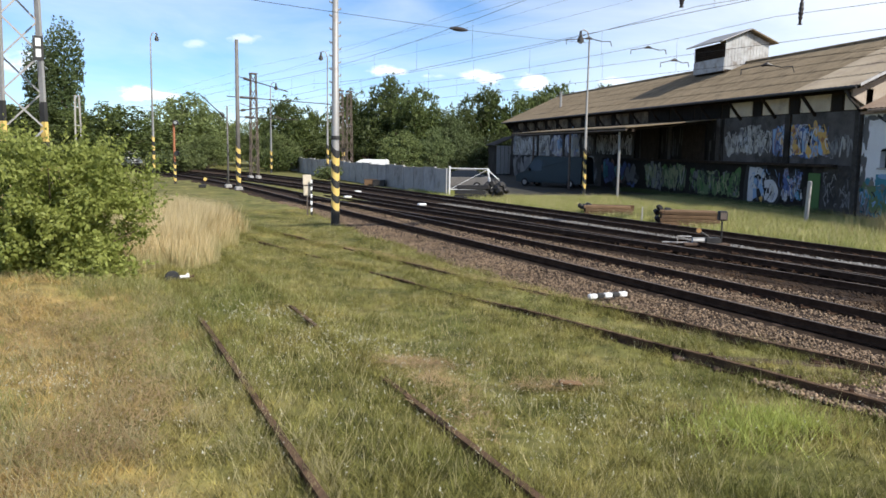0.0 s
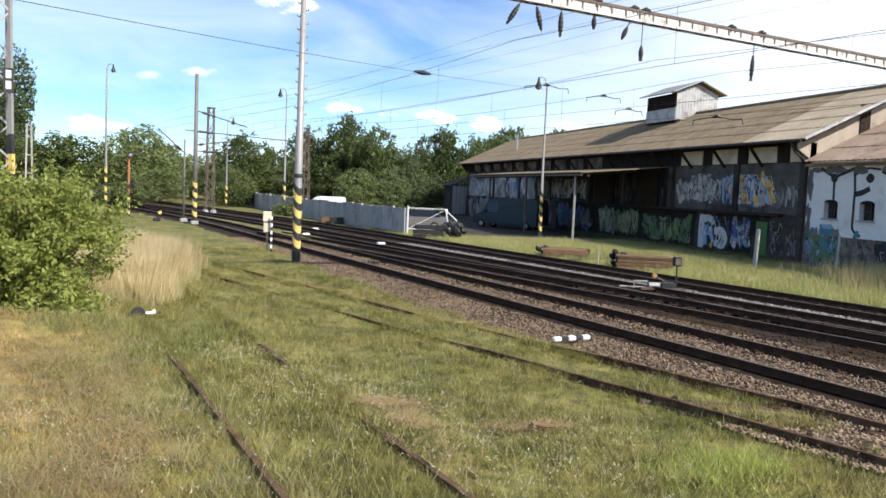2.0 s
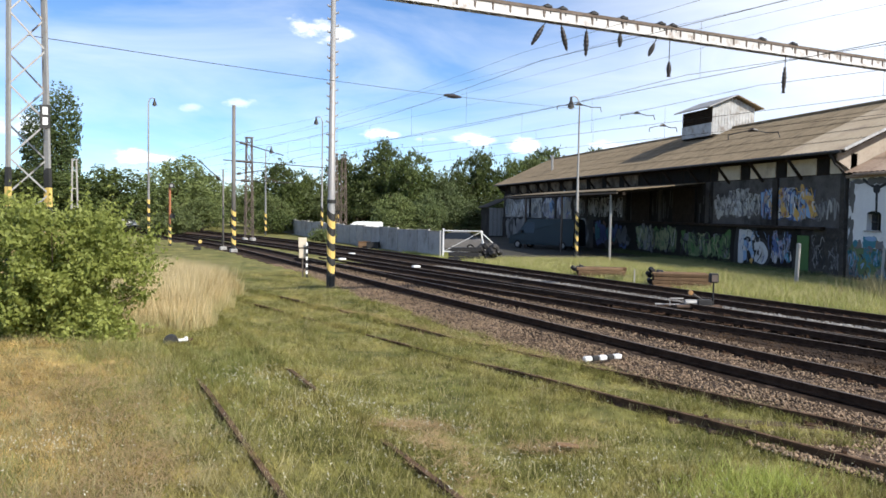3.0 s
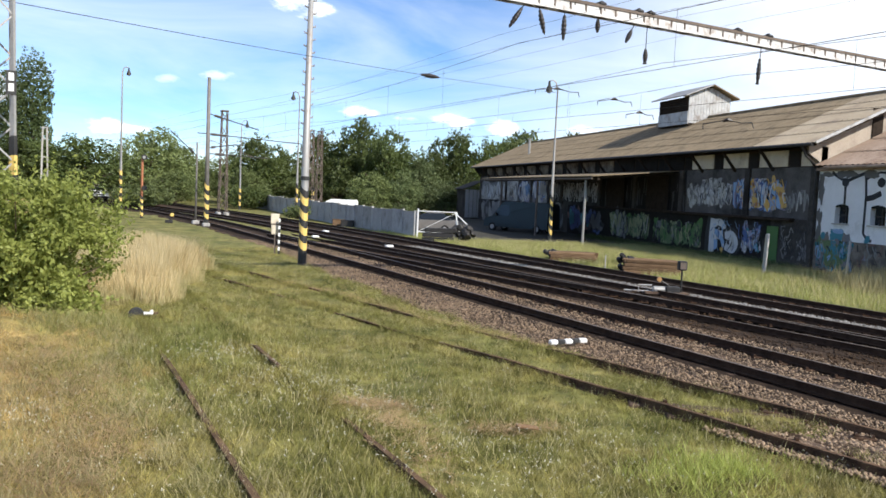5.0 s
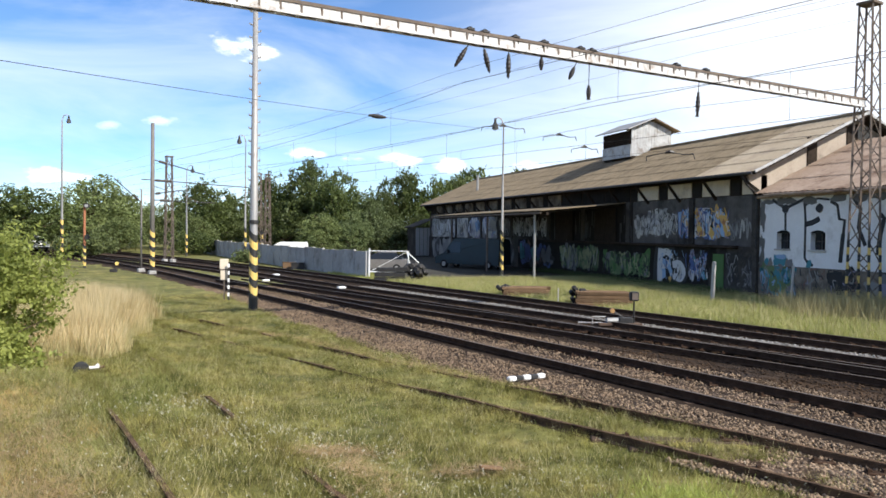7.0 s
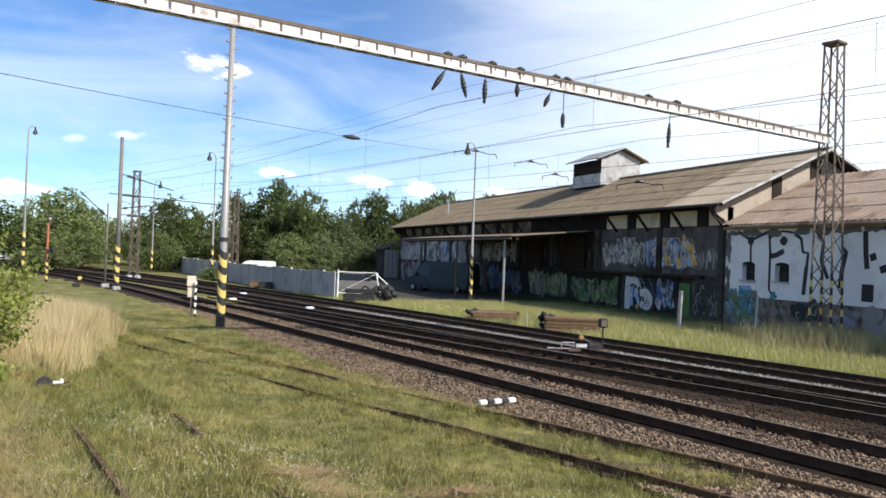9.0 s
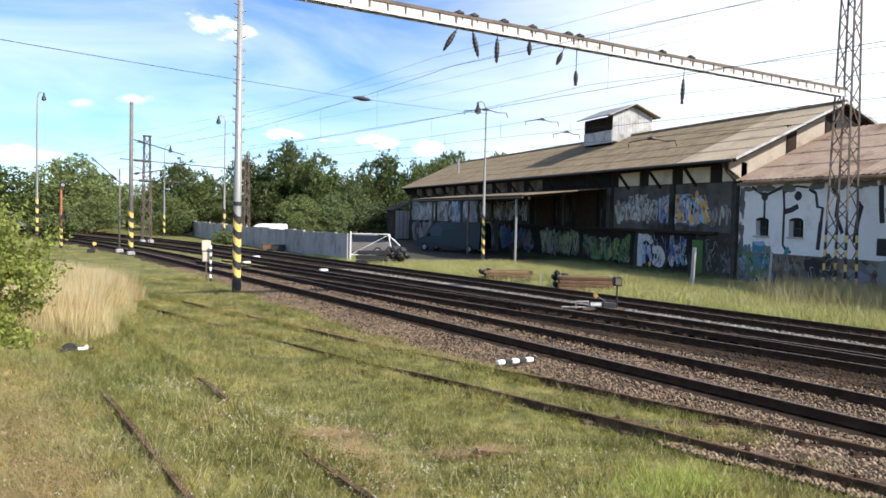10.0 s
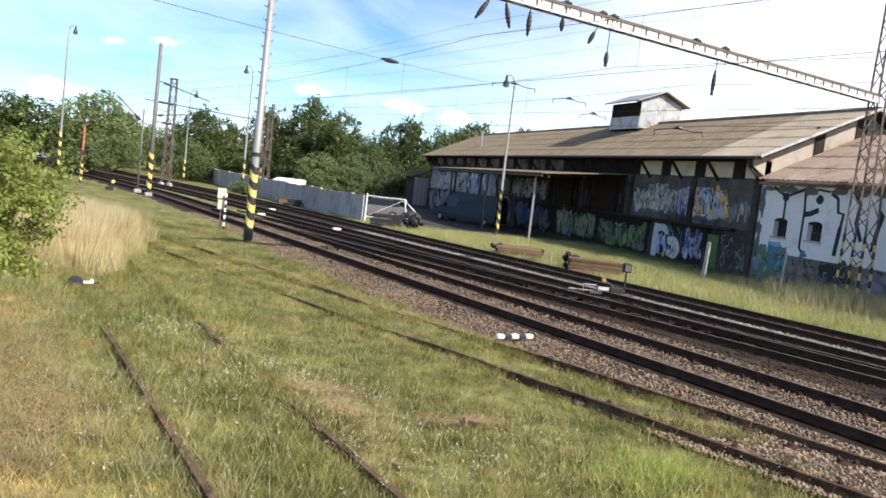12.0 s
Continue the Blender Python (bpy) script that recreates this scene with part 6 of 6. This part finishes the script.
def bush(x, y, w, h_, seed, label, n_blobs, per, card, material, z=0.0):
    rng = np.random.default_rng(seed)
    t = thing("bush", (x, y, z), label, "bush")
    off = Vector((seed * 7.3, seed * 2.9, seed * 4.7))
    d = rng.normal(size=(per, 3))
    d /= np.linalg.norm(d, axis=1)[:, None]
    rad = rng.uniform(0.0, 1.0, per) ** 0.28
    pts, skin = [], []
    for k in range(per):
        a = Vector(d[k])
        lump = 0.92 + 0.32 * noise.noise(a * 1.6 + off) + 0.22 * noise.noise(a * 4.5 + off) + 0.14 * noise.noise(a * 10.0 + off)
        p = Vector((a.x * w / 2, a.y * w / 2, a.z * h_ * 0.56)) * lump * rad[k]
        gap = noise.noise(p * (6.5 / w) + off)
        if (gap < -0.12 and rad[k] > 0.5) or p.z + h_ * 0.46 < 0.02:
            continue
        pts.append((p.x, p.y, p.z + h_ * 0.46))
        if rad[k] > 0.93:
            skin.append((p.x, p.y, p.z + h_ * 0.46))
    pts = np.array(pts)
    v, f = leaf_cards(pts, card, rng)
    g = Geo()
    for i in range(16):
        c = Vector(pts[rng.integers(len(pts))]) * 0.9
        g.tube([(rng.uniform(-0.2, 0.2), rng.uniform(-0.2, 0.2), 0), c * 0.5 + Vector((0, 0, 0.2)), c], [0.035, 0.02, 0.008], 5)
    part("trunk", g, M["bark"], t)
    # loose shoots standing out of the outline
    sh = []
    for i in range(n_blobs):
        c = np.array(skin[rng.integers(len(skin))])
        out = c - np.array([0, 0, h_ * 0.3])
        out = out / np.linalg.norm(out) + rng.normal(size=3) * 0.35 + np.array([0, 0, 0.35])
        for k in range(12):
            sh.append(c + out * w * 0.008 * k + rng.normal(size=3) * 0.012 * w / 2)
    v2, f2 = leaf_cards(np.array(sh), card * 0.8, rng)
    part("foliage", sheet_mesh("foliage", np.concatenate([v, v2]), np.concatenate([f, f2 + len(v)]), material), None, t)
    return t


bush(-4.35, 17.4, 4.0, 3.15, 11, "large leafy green bush at the lattice tower's foot", 260, 52000, 0.052, M["leaf_bush"])
bush(0.2, 101.0, 6.0, 2.6, 13, "low green bush beside the far tracks", 40, 5000, 0.14, M["leaf_tree"])
bush(4.6, 73.0, 2.4, 1.2, 14, "small scrub at the concrete fence", 40, 3500, 0.08, M["leaf_olive"])
bush(-11.0, 95.0, 7.0, 2.2, 16, "dark scrub beyond the signal post", 40, 5000, 0.16, M["leaf_olive"])
bush(-19.5, 52.0, 5.0, 3.0, 17, "rounded dark shrub beside the road", 40, 6000, 0.12, M["leaf_tree"])

# ---- grass ----
def blades(xy, h_lo, h_hi, width, lean, rng, per=1, zfun=ground_z):
    """Single leaning blades, one slim triangle each."""
    n = len(xy) * per
    p = np.repeat(xy, per, 0) + rng.normal(size=(n, 2)) * 0.03
    z = zfun(p[:, 0], p[:, 1]) - 0.02
    h_ = rng.uniform(h_lo, h_hi, n)
    an = rng.uniform(0, 2 * math.pi, n)
    w = width * rng.uniform(0.7, 1.3, n)
    dx, dy = np.cos(an) * w, np.sin(an) * w
    la = rng.uniform(0, 2 * math.pi, n)
    lx, ly = np.cos(la) * lean * h_, np.sin(la) * lean * h_
    k = rng.uniform(0.3, 1.0, n)
    lx, ly = lx * k, ly * k
    b = np.stack([p[:, 0] - dx, p[:, 1] - dy, z], 1)
    c = np.stack([p[:, 0] + dx, p[:, 1] + dy, z], 1)
    t = np.stack([p[:, 0] + lx, p[:, 1] + ly, z + h_ * (1 - 0.3 * lean)], 1)
    v = np.stack([b, c, t], 1).reshape(-1, 3)
    f = np.arange(n * 3).reshape(n, 3)
    return v, f


def clumped(n, x0, x1, y0, y1, rng, keep):
    """Random places, denser near the viewer's end and gathered in clumps."""
    y = y0 + (y1 - y0) * rng.uniform(0, 1, n) ** 1.7
    x = rng.uniform(x0, x1, n)
    k = keep(x, y) & ((np.sin(x * 2.1 + np.sin(y * 1.3)) + np.sin(y * 2.7 + x) + rng.uniform(-1.6, 2.0, n)) > -0.6)
    return np.stack([x[k], y[k]], 1)


def lawn_area(x, y):
    """Lawn between the road and the ballast, thin on the rails and between those of the side track."""
    edge = bed_left(y) + 0.15 * np.sin(y * 2.3) + 0.1 * np.sin(y * 7.1)
    side = np.abs(x - (7.1 - 0.42 * (y - 10.2)))
    sid1 = np.abs(x - (0.9 - 0.22 * (y - 7.4)))
    on_rail = ((side < 1.05) & (y < 9.3) & (np.sin(x * 3.1) + np.sin(y * 4.3 + x) > -0.9)) | ((np.abs(side - 0.82) < 0.06) & (y < 12)) | ((np.abs(sid1 - 0.77) < 0.045) & (np.sin(y * 1.9) + np.sin(x * 5.3) > -0.6))
    road = x < -6.2 - 0.29 * (y - 16.3)
    return (x < edge) & ~on_rail & ~road


rng = np.random.default_rng(5)
xy = clumped(760000, -11, 12, 5.5, 40, rng, lawn_area)
v, f = blades(xy, 0.05, 0.16, 0.006, 1.0, rng)
tagged(new("lawn_grass", sheet_mesh("lawn_grass", v, f, M["blades"])), "mown uneven grass of green and straw blades", "grass", kind="stuff")
xy = clumped(60000, -11, 12, 5.5, 34, rng, lawn_area)
v, f = blades(xy, 0.16, 0.34, 0.003, 0.6, rng)
tagged(new("seed_stalk_patch", sheet_mesh("seed_stalk_patch", v, f, M["stalk"])), "thin dry seed stalks above the lawn", "grass", kind="stuff")


xy = clumped(7000, -9, 10, 6.0, 30, rng, lawn_area)
v, f = blades(np.repeat(xy, 26, 0) + rng.normal(size=(len(xy) * 26, 2)) * 0.05, 0.10, 0.30, 0.0045, 0.9, rng)
tagged(new("grass_tufts", sheet_mesh("grass_tufts", v, f, M["blades"])), "rough tufts of longer grass in the lawn", "grass", kind="stuff")


xy = clumped(3600, -9, 0.5, 6.0, 22, rng, lambda x, y: lawn_area(x, y) & (x + 0.24 * y < 1.6 + np.sin(x * 3 + y)))
v, f = blades(np.repeat(xy, 16, 0) + rng.normal(size=(len(xy) * 16, 2)) * 0.06, 0.12, 0.38, 0.0035, 0.9, rng)
tagged(new("dry_tufts", sheet_mesh("dry_tufts", v, f, M["stalk"])), "dry straw-coloured tufts on the bank", "grass", kind="stuff")


def verge_area(x, y):
    a = 17.65 - 0.27 * (y - 20) + 1.7
    return (x > a) & (x < 27.4) & ~((y > 51) & (x > 12.5))


n = 170000
xy = np.stack([rng.uniform(9, 27.5, n), rng.uniform(14, 58, n)], 1)
xy = xy[verge_area(xy[:, 0], xy[:, 1])]
v, f = blades(xy, 0.14, 0.40, 0.012, 0.7, rng)
tagged(new("verge_grass", sheet_mesh("verge_grass", v, f, M["verge"])), "long green verge grass beside the shed", "grass", kind="stuff")
xy = np.stack([rng.uniform(9, 27.5, 70000), rng.uniform(14, 52, 70000)], 1)
xy = xy[verge_area(xy[:, 0], xy[:, 1])]
v, f = blades(xy, 0.2, 0.5, 0.007, 0.5, rng)
tagged(new("verge_stalk_patch", sheet_mesh("verge_stalk_patch", v, f, M["stalk"])), "pale seed stalks in the verge grass", "grass", kind="stuff")
c_ = np.concatenate([rng.normal(size=(520, 2)) * (1.3, 2.0) + (25.4, 25.2), rng.normal(size=(120, 2)) * (1.2, 1.0) + (26.3, 27.5)])
v, f = blades(np.repeat(c_, 14, 0) + rng.normal(size=(len(c_) * 14, 2)) * 0.08, 0.4, 1.25, 0.011, 0.5, rng)
tagged(new("tall_weeds", sheet_mesh("tall_weeds", v, f, M["stalk"])), "tall pale weeds beside the portal tower", "grass", kind="stuff")

# tall straw beside the bush, lower and greener towards its rim
n = 20000
sy_ = rng.uniform(18.9, 30.0, n)
lo_, hi_ = -3.9 + 0.02 * (sy_ - 19), -1.75 + 0.055 * (sy_ - 19) + 0.25 * np.sin(sy_ * 1.3)
su = rng.uniform(0, 1, n)
sx_ = lo_ + (hi_ - lo_) * su
rim = np.clip(np.minimum((1 - su) * (hi_ - lo_) / 0.9, (sy_ - 18.9) / 2.2), 0, 1)
lump_ = 0.5 + 0.5 * np.sin(sx_ * 4.1 + np.sin(sy_ * 2.3) * 2) * np.sin(sy_ * 1.7 + sx_)
keep = rng.uniform(0, 1, n) < 0.25 + 0.75 * rim * (0.4 + 0.6 * lump_)
tall = (0.35 + 0.65 * rim) * (0.75 + 0.35 * lump_)
c_, tall = np.stack([sx_, sy_], 1)[keep], tall[keep]
for k, (lo_h, hi_h) in enumerate(((0.25, 0.65), (0.45, 1.0), (0.7, 1.5))):
    sel = (tall * 1.35 > (0.0, 0.55, 0.85)[k])
    v, f = blades(c_[sel], lo_h, hi_h, 0.0085, 0.38, rng, per=2)
    tagged(new("tall_straw", sheet_mesh("tall_straw", v, f, M["straw"] if k else M["stalk"])), ("yellowing lower grass under the tall straw", "sun-bleached straw grass beside the bush", "tall pale seed heads of straw beside the bush")[k], "grass", kind="stuff")
# dry grass along the road's edge behind the bush
ry_ = rng.uniform(17.5, 40.0, 5200)
c_ = np.stack([road_r(ry_) + 0.35 + np.abs(rng.normal(size=5200)) * 0.35, ry_], 1)
v, f = blades(c_, 0.25, 0.85, 0.006, 0.5, rng, per=3)
tagged(new("roadside_straw", sheet_mesh("roadside_straw", v, f, M["straw"])), "dry straw grass along the road's edge", "grass", kind="stuff")
# green weeds on the bank beside the road
c_ = np.concatenate([rng.normal(size=(m, 2)) * (sx, sy) + (cx, cy) for cx, cy, sx, sy, m in ((-4.6, 10.5, 0.9, 1.2, 260), (-5.3, 13.5, 0.6, 1.0, 160), (-3.2, 8.6, 0.7, 0.8, 150), (-2.7, 15.5, 0.5, 1.0, 160), (-1.2, 12.5, 0.6, 1.4, 200), (-0.6, 16.0, 0.7, 1.2, 160))])
v, f = blades(np.repeat(c_, 14, 0) + rng.normal(size=(len(c_) * 14, 2)) * 0.07, 0.10, 0.30, 0.005, 0.8, rng)
tagged(new("bank_weeds", sheet_mesh("bank_weeds", v, f, M["verge"])), "green weeds and grass on the dry bank", "grass", kind="stuff")
# weeds in the shade at the foot of the shed
wy_ = rng.uniform(35.0, 60.0, 900)
c_ = np.stack([27.3 - np.abs(rng.normal(size=900)) * 0.8, wy_], 1)
v, f = blades(np.repeat(c_, 12, 0) + rng.normal(size=(900 * 12, 2)) * 0.1, 0.2, 0.6, 0.012, 0.6, rng)
tagged(new("wall_weeds", sheet_mesh("wall_weeds", v, f, M["leaf_poplar"])), "dark green weeds at the foot of the shed", "grass", kind="stuff")
# matted dead grass lying in the lawn
c_ = np.concatenate([rng.normal(size=(m, 2)) * (sx, sy) + (cx, cy) for cx, cy, sx, sy, m in ((1.6, 10.3, 0.22, 0.14, 70), (2.2, 10.8, 0.25, 0.1, 60), (1.9, 9.6, 0.22, 0.14, 60), (3.5, 9.9, 0.4, 0.08, 90), (-1.5, 9.0, 0.35, 0.8, 240), (-2.2, 11.5, 0.4, 0.9, 260), (-3.2, 13.0, 0.5, 0.7, 260), (-1.7, 7.8, 0.4, 0.5, 160), (1.9, 8.4, 0.2, 0.5, 60))])
v, f = blades(np.repeat(c_, 6, 0) + rng.normal(size=(len(c_) * 6, 2)) * 0.05, 0.12, 0.26, 0.004, 2.2, rng, zfun=lambda x, y: ground_z(x, y) + 0.09)
tagged(new("dead_grass", sheet_mesh("dead_grass", v, f, M["litter"])), "matted brown dead grass lying in the lawn", "grass", kind="stuff")
# dry stalks and litter on the earth between the side track and the ballast
ly_ = rng.uniform(9.5, 27.0, 6000)
c_ = np.stack([c2(ly_) + 0.85 + np.abs(rng.normal(size=6000)) * 0.32, ly_], 1)
v, f = blades(c_, 0.06, 0.2, 0.006, 1.8, rng, per=4)
tagged(new("earth_litter", sheet_mesh("earth_litter", v, f, M["litter"])), "rusty brown litter of dry grass beside the side track", "grass", kind="stuff")
# grass over the siding's rails
gy_ = rng.uniform(5.5, 24.0, 3600)
gs_ = rng.choice((-0.80, 0.80), 3600)
hide = np.where(gs_ < 0, (gy_ > 15.0) | ((gy_ > 11.6) & (np.sin(gy_ * 3.3) > 0.1)) | (rng.uniform(0, 1, 3600) < 0.08), ((gy_ > 9.6) & (np.sin(gy_ * 2.1) < 0.75)) | (rng.uniform(0, 1, 3600) < 0.12))
c_ = np.stack([c1(gy_) + gs_, gy_], 1)[hide] + rng.normal(size=(int(hide.sum()), 2)) * (0.08, 0.05)
v, f = blades(c_, 0.10, 0.27, 0.005, 0.8, rng, per=10)
tagged(new("siding_grass", sheet_mesh("siding_grass", v, f, M["blades"])), "grass grown over the sunken siding rails", "grass", kind="stuff")

# grass growing over the side track's rails
ys = rng.uniform(8.5, 31.0, 2600)
side = rng.choice((-0.80, 0.80), 2600)
keep = (np.sin(1.7 * ys + 2.3 * side) + 0.6 * np.sin(4.1 * ys + side) + 0.05 * (ys - 16)) > 0.1
c_ = np.stack([np.array([c2(y) for y in ys]) + side - 0.06, ys], 1)[keep] + rng.normal(size=(int(keep.sum()), 2)) * (0.07, 0.1)
v, f = blades(np.repeat(c_, 12, 0) + rng.normal(size=(len(c_) * 12, 2)) * 0.05, 0.10, 0.24, 0.008, 0.8, rng)
tagged(new("rail_grass", sheet_mesh("rail_grass", v, f, M["blades"])), "tufts of grass grown over the rusty side track", "grass", kind="stuff")

# fresh green tuft by the side track
c_ = rng.normal(size=(160, 2)) * (0.42, 0.3) + (5.35, 8.05)
v, f = blades(np.repeat(c_, 14, 0) + rng.normal(size=(160 * 14, 2)) * 0.05, 0.12, 0.34, 0.006, 0.8, rng)
tagged(new("green_tuft", sheet_mesh("green_tuft", v, f, M["leaf_bush"])), "fresh bright green grass beside the side track", "grass", kind="stuff")

# white clover and yarrow heads
fl = []
for cx, cy, sx, sy, n in ((-0.35, 13.0, 0.6, 0.45, 230), (0.55, 10.75, 0.55, 0.5, 130), (1.45, 10.6, 0.7, 0.55, 120), (2.1, 11.3, 1.0, 0.6, 90), (2.9, 8.9, 1.0, 0.6, 110), (3.3, 9.3, 0.6, 0.5, 60),
                          (4.2, 9.05, 0.7, 0.4, 60), (3.2, 7.6, 0.9, 0.5, 100), (-2.5, 9.95, 0.3, 0.25, 110), (-4.2, 10.0, 0.9, 1.4, 150), (1.0, 10.0, 2.4, 2.8, 750), (2.0, 8.0, 1.6, 0.9, 160), (5.2, 8.6, 1.2, 0.8, 60), (-1.5, 8.5, 1.2, 1.2, 90)):
    fl.append(rng.normal(size=(n, 2)) * (sx, sy) + (cx, cy))
fl = np.concatenate(fl)
fz = ground_z(fl[:, 0], fl[:, 1]) + rng.uniform(0.14, 0.27, len(fl))
v, f = leaf_cards(np.repeat(np.stack([fl[:, 0], fl[:, 1], fz], 1), 3, 0) + rng.normal(size=(3 * len(fl), 3)) * 0.009, 0.0078, rng)
tagged(new("white_flowers", sheet_mesh("white_flowers", v, f, M["flower"])), "scattered small white flower heads in the lawn", "flowers", kind="stuff")

# loose ballast stones, thickest between the side track and the main track
def stones(n, place, r0, r1, rng):
    base = np.array([(1, 0, 0), (-1, 0, 0), (0, 1, 0), (0, -1, 0), (0, 0, 0.8), (0, 0, -0.8)], dtype=float)
    tri = np.array([(0, 2, 4), (2, 1, 4), (1, 3, 4), (3, 0, 4), (2, 0, 5), (1, 2, 5), (3, 1, 5), (0, 3, 5)])
    p = place(n)
    n = len(p)
    r = rng.uniform(r0, r1, (n, 1, 1))
    v = base[None] * rng.uniform(0.6, 1.3, (n, 6, 3)) * r
    a = rng.uniform(0, 6.28, n)
    c, s = np.cos(a)[:, None], np.sin(a)[:, None]
    v = np.stack([v[:, :, 0] * c - v[:, :, 1] * s, v[:, :, 0] * s + v[:, :, 1] * c, v[:, :, 2]], 2) + p[:, None, :]
    f = (tri[None] + (np.arange(n) * 6)[:, None, None]).reshape(-1, 3)
    return v.reshape(-1, 3), f


def beside_main(n):
    y = 6.5 + 40 * rng.uniform(0, 1, n) ** 1.8
    lo, hi = bed_left(y) - 0.25, c3(y) + 2.4
    x = lo + (hi - lo) * rng.uniform(0, 1, n)
    z = np.full(n, -0.19) + rng.uniform(-0.02, 0.02, n)
    off = x - c3(y)
    k = (off < -1.35) | ((np.abs(off) < 0.82) & (rng.uniform(0, 1, n) < 0.75)) | ((off > 1.25) & (off < 2.3))
    return np.stack([x, y, z], 1)[k]


def between_far(n):
    y = 10 + 36 * rng.uniform(0, 1, n) ** 1.5
    x = 8.65 - 0.24 * (y - 20) + rng.uniform(1.2, 9.5, n)
    return np.stack([x, y, np.full(n, -0.195) + rng.uniform(-0.02, 0.02, n)], 1)


v, f = stones(80000, beside_main, 0.012, 0.036, rng)
tagged(new("ballast_stones", sheet_mesh("ballast_stones", v, f, M["stone"])), "loose brown and grey ballast stones", "stones", kind="stuff")
def side_track(n):
    y = 4.5 + 5.2 * rng.uniform(0, 1, n)
    x = c2(y) + rng.uniform(-1.15, 1.2, n)
    return np.stack([x, y, np.full(n, -0.115) + rng.uniform(-0.02, 0.015, n)], 1)


v, f = stones(9000, side_track, 0.016, 0.045, rng)
tagged(new("side_track_stones", sheet_mesh("side_track_stones", v, f, M["stone"])), "loose stones between the side track rails", "stones", kind="stuff")
def between_mains(n):
    y = 9 + 36 * rng.uniform(0, 1, n) ** 1.4
    lo, hi = c5(y) + 1.25, c6(y) - 1.2
    return np.stack([lo + (hi - lo) * rng.uniform(0, 1, n), y, np.full(n, -0.185) + rng.uniform(-0.02, 0.02, n)], 1)


v, f = stones(15000, between_mains, 0.02, 0.05, rng)
tagged(new("grey_stones", sheet_mesh("grey_stones", v, f, M["grey_stone"])), "pale grey ballast stones between the far tracks", "stones", kind="stuff")
v, f = stones(24000, between_far, 0.02, 0.05, rng)
tagged(new("dark_ballast_stones", sheet_mesh("dark_ballast_stones", v, f, M["ballast"])), "loose dark oily ballast stones", "stones", kind="stuff")
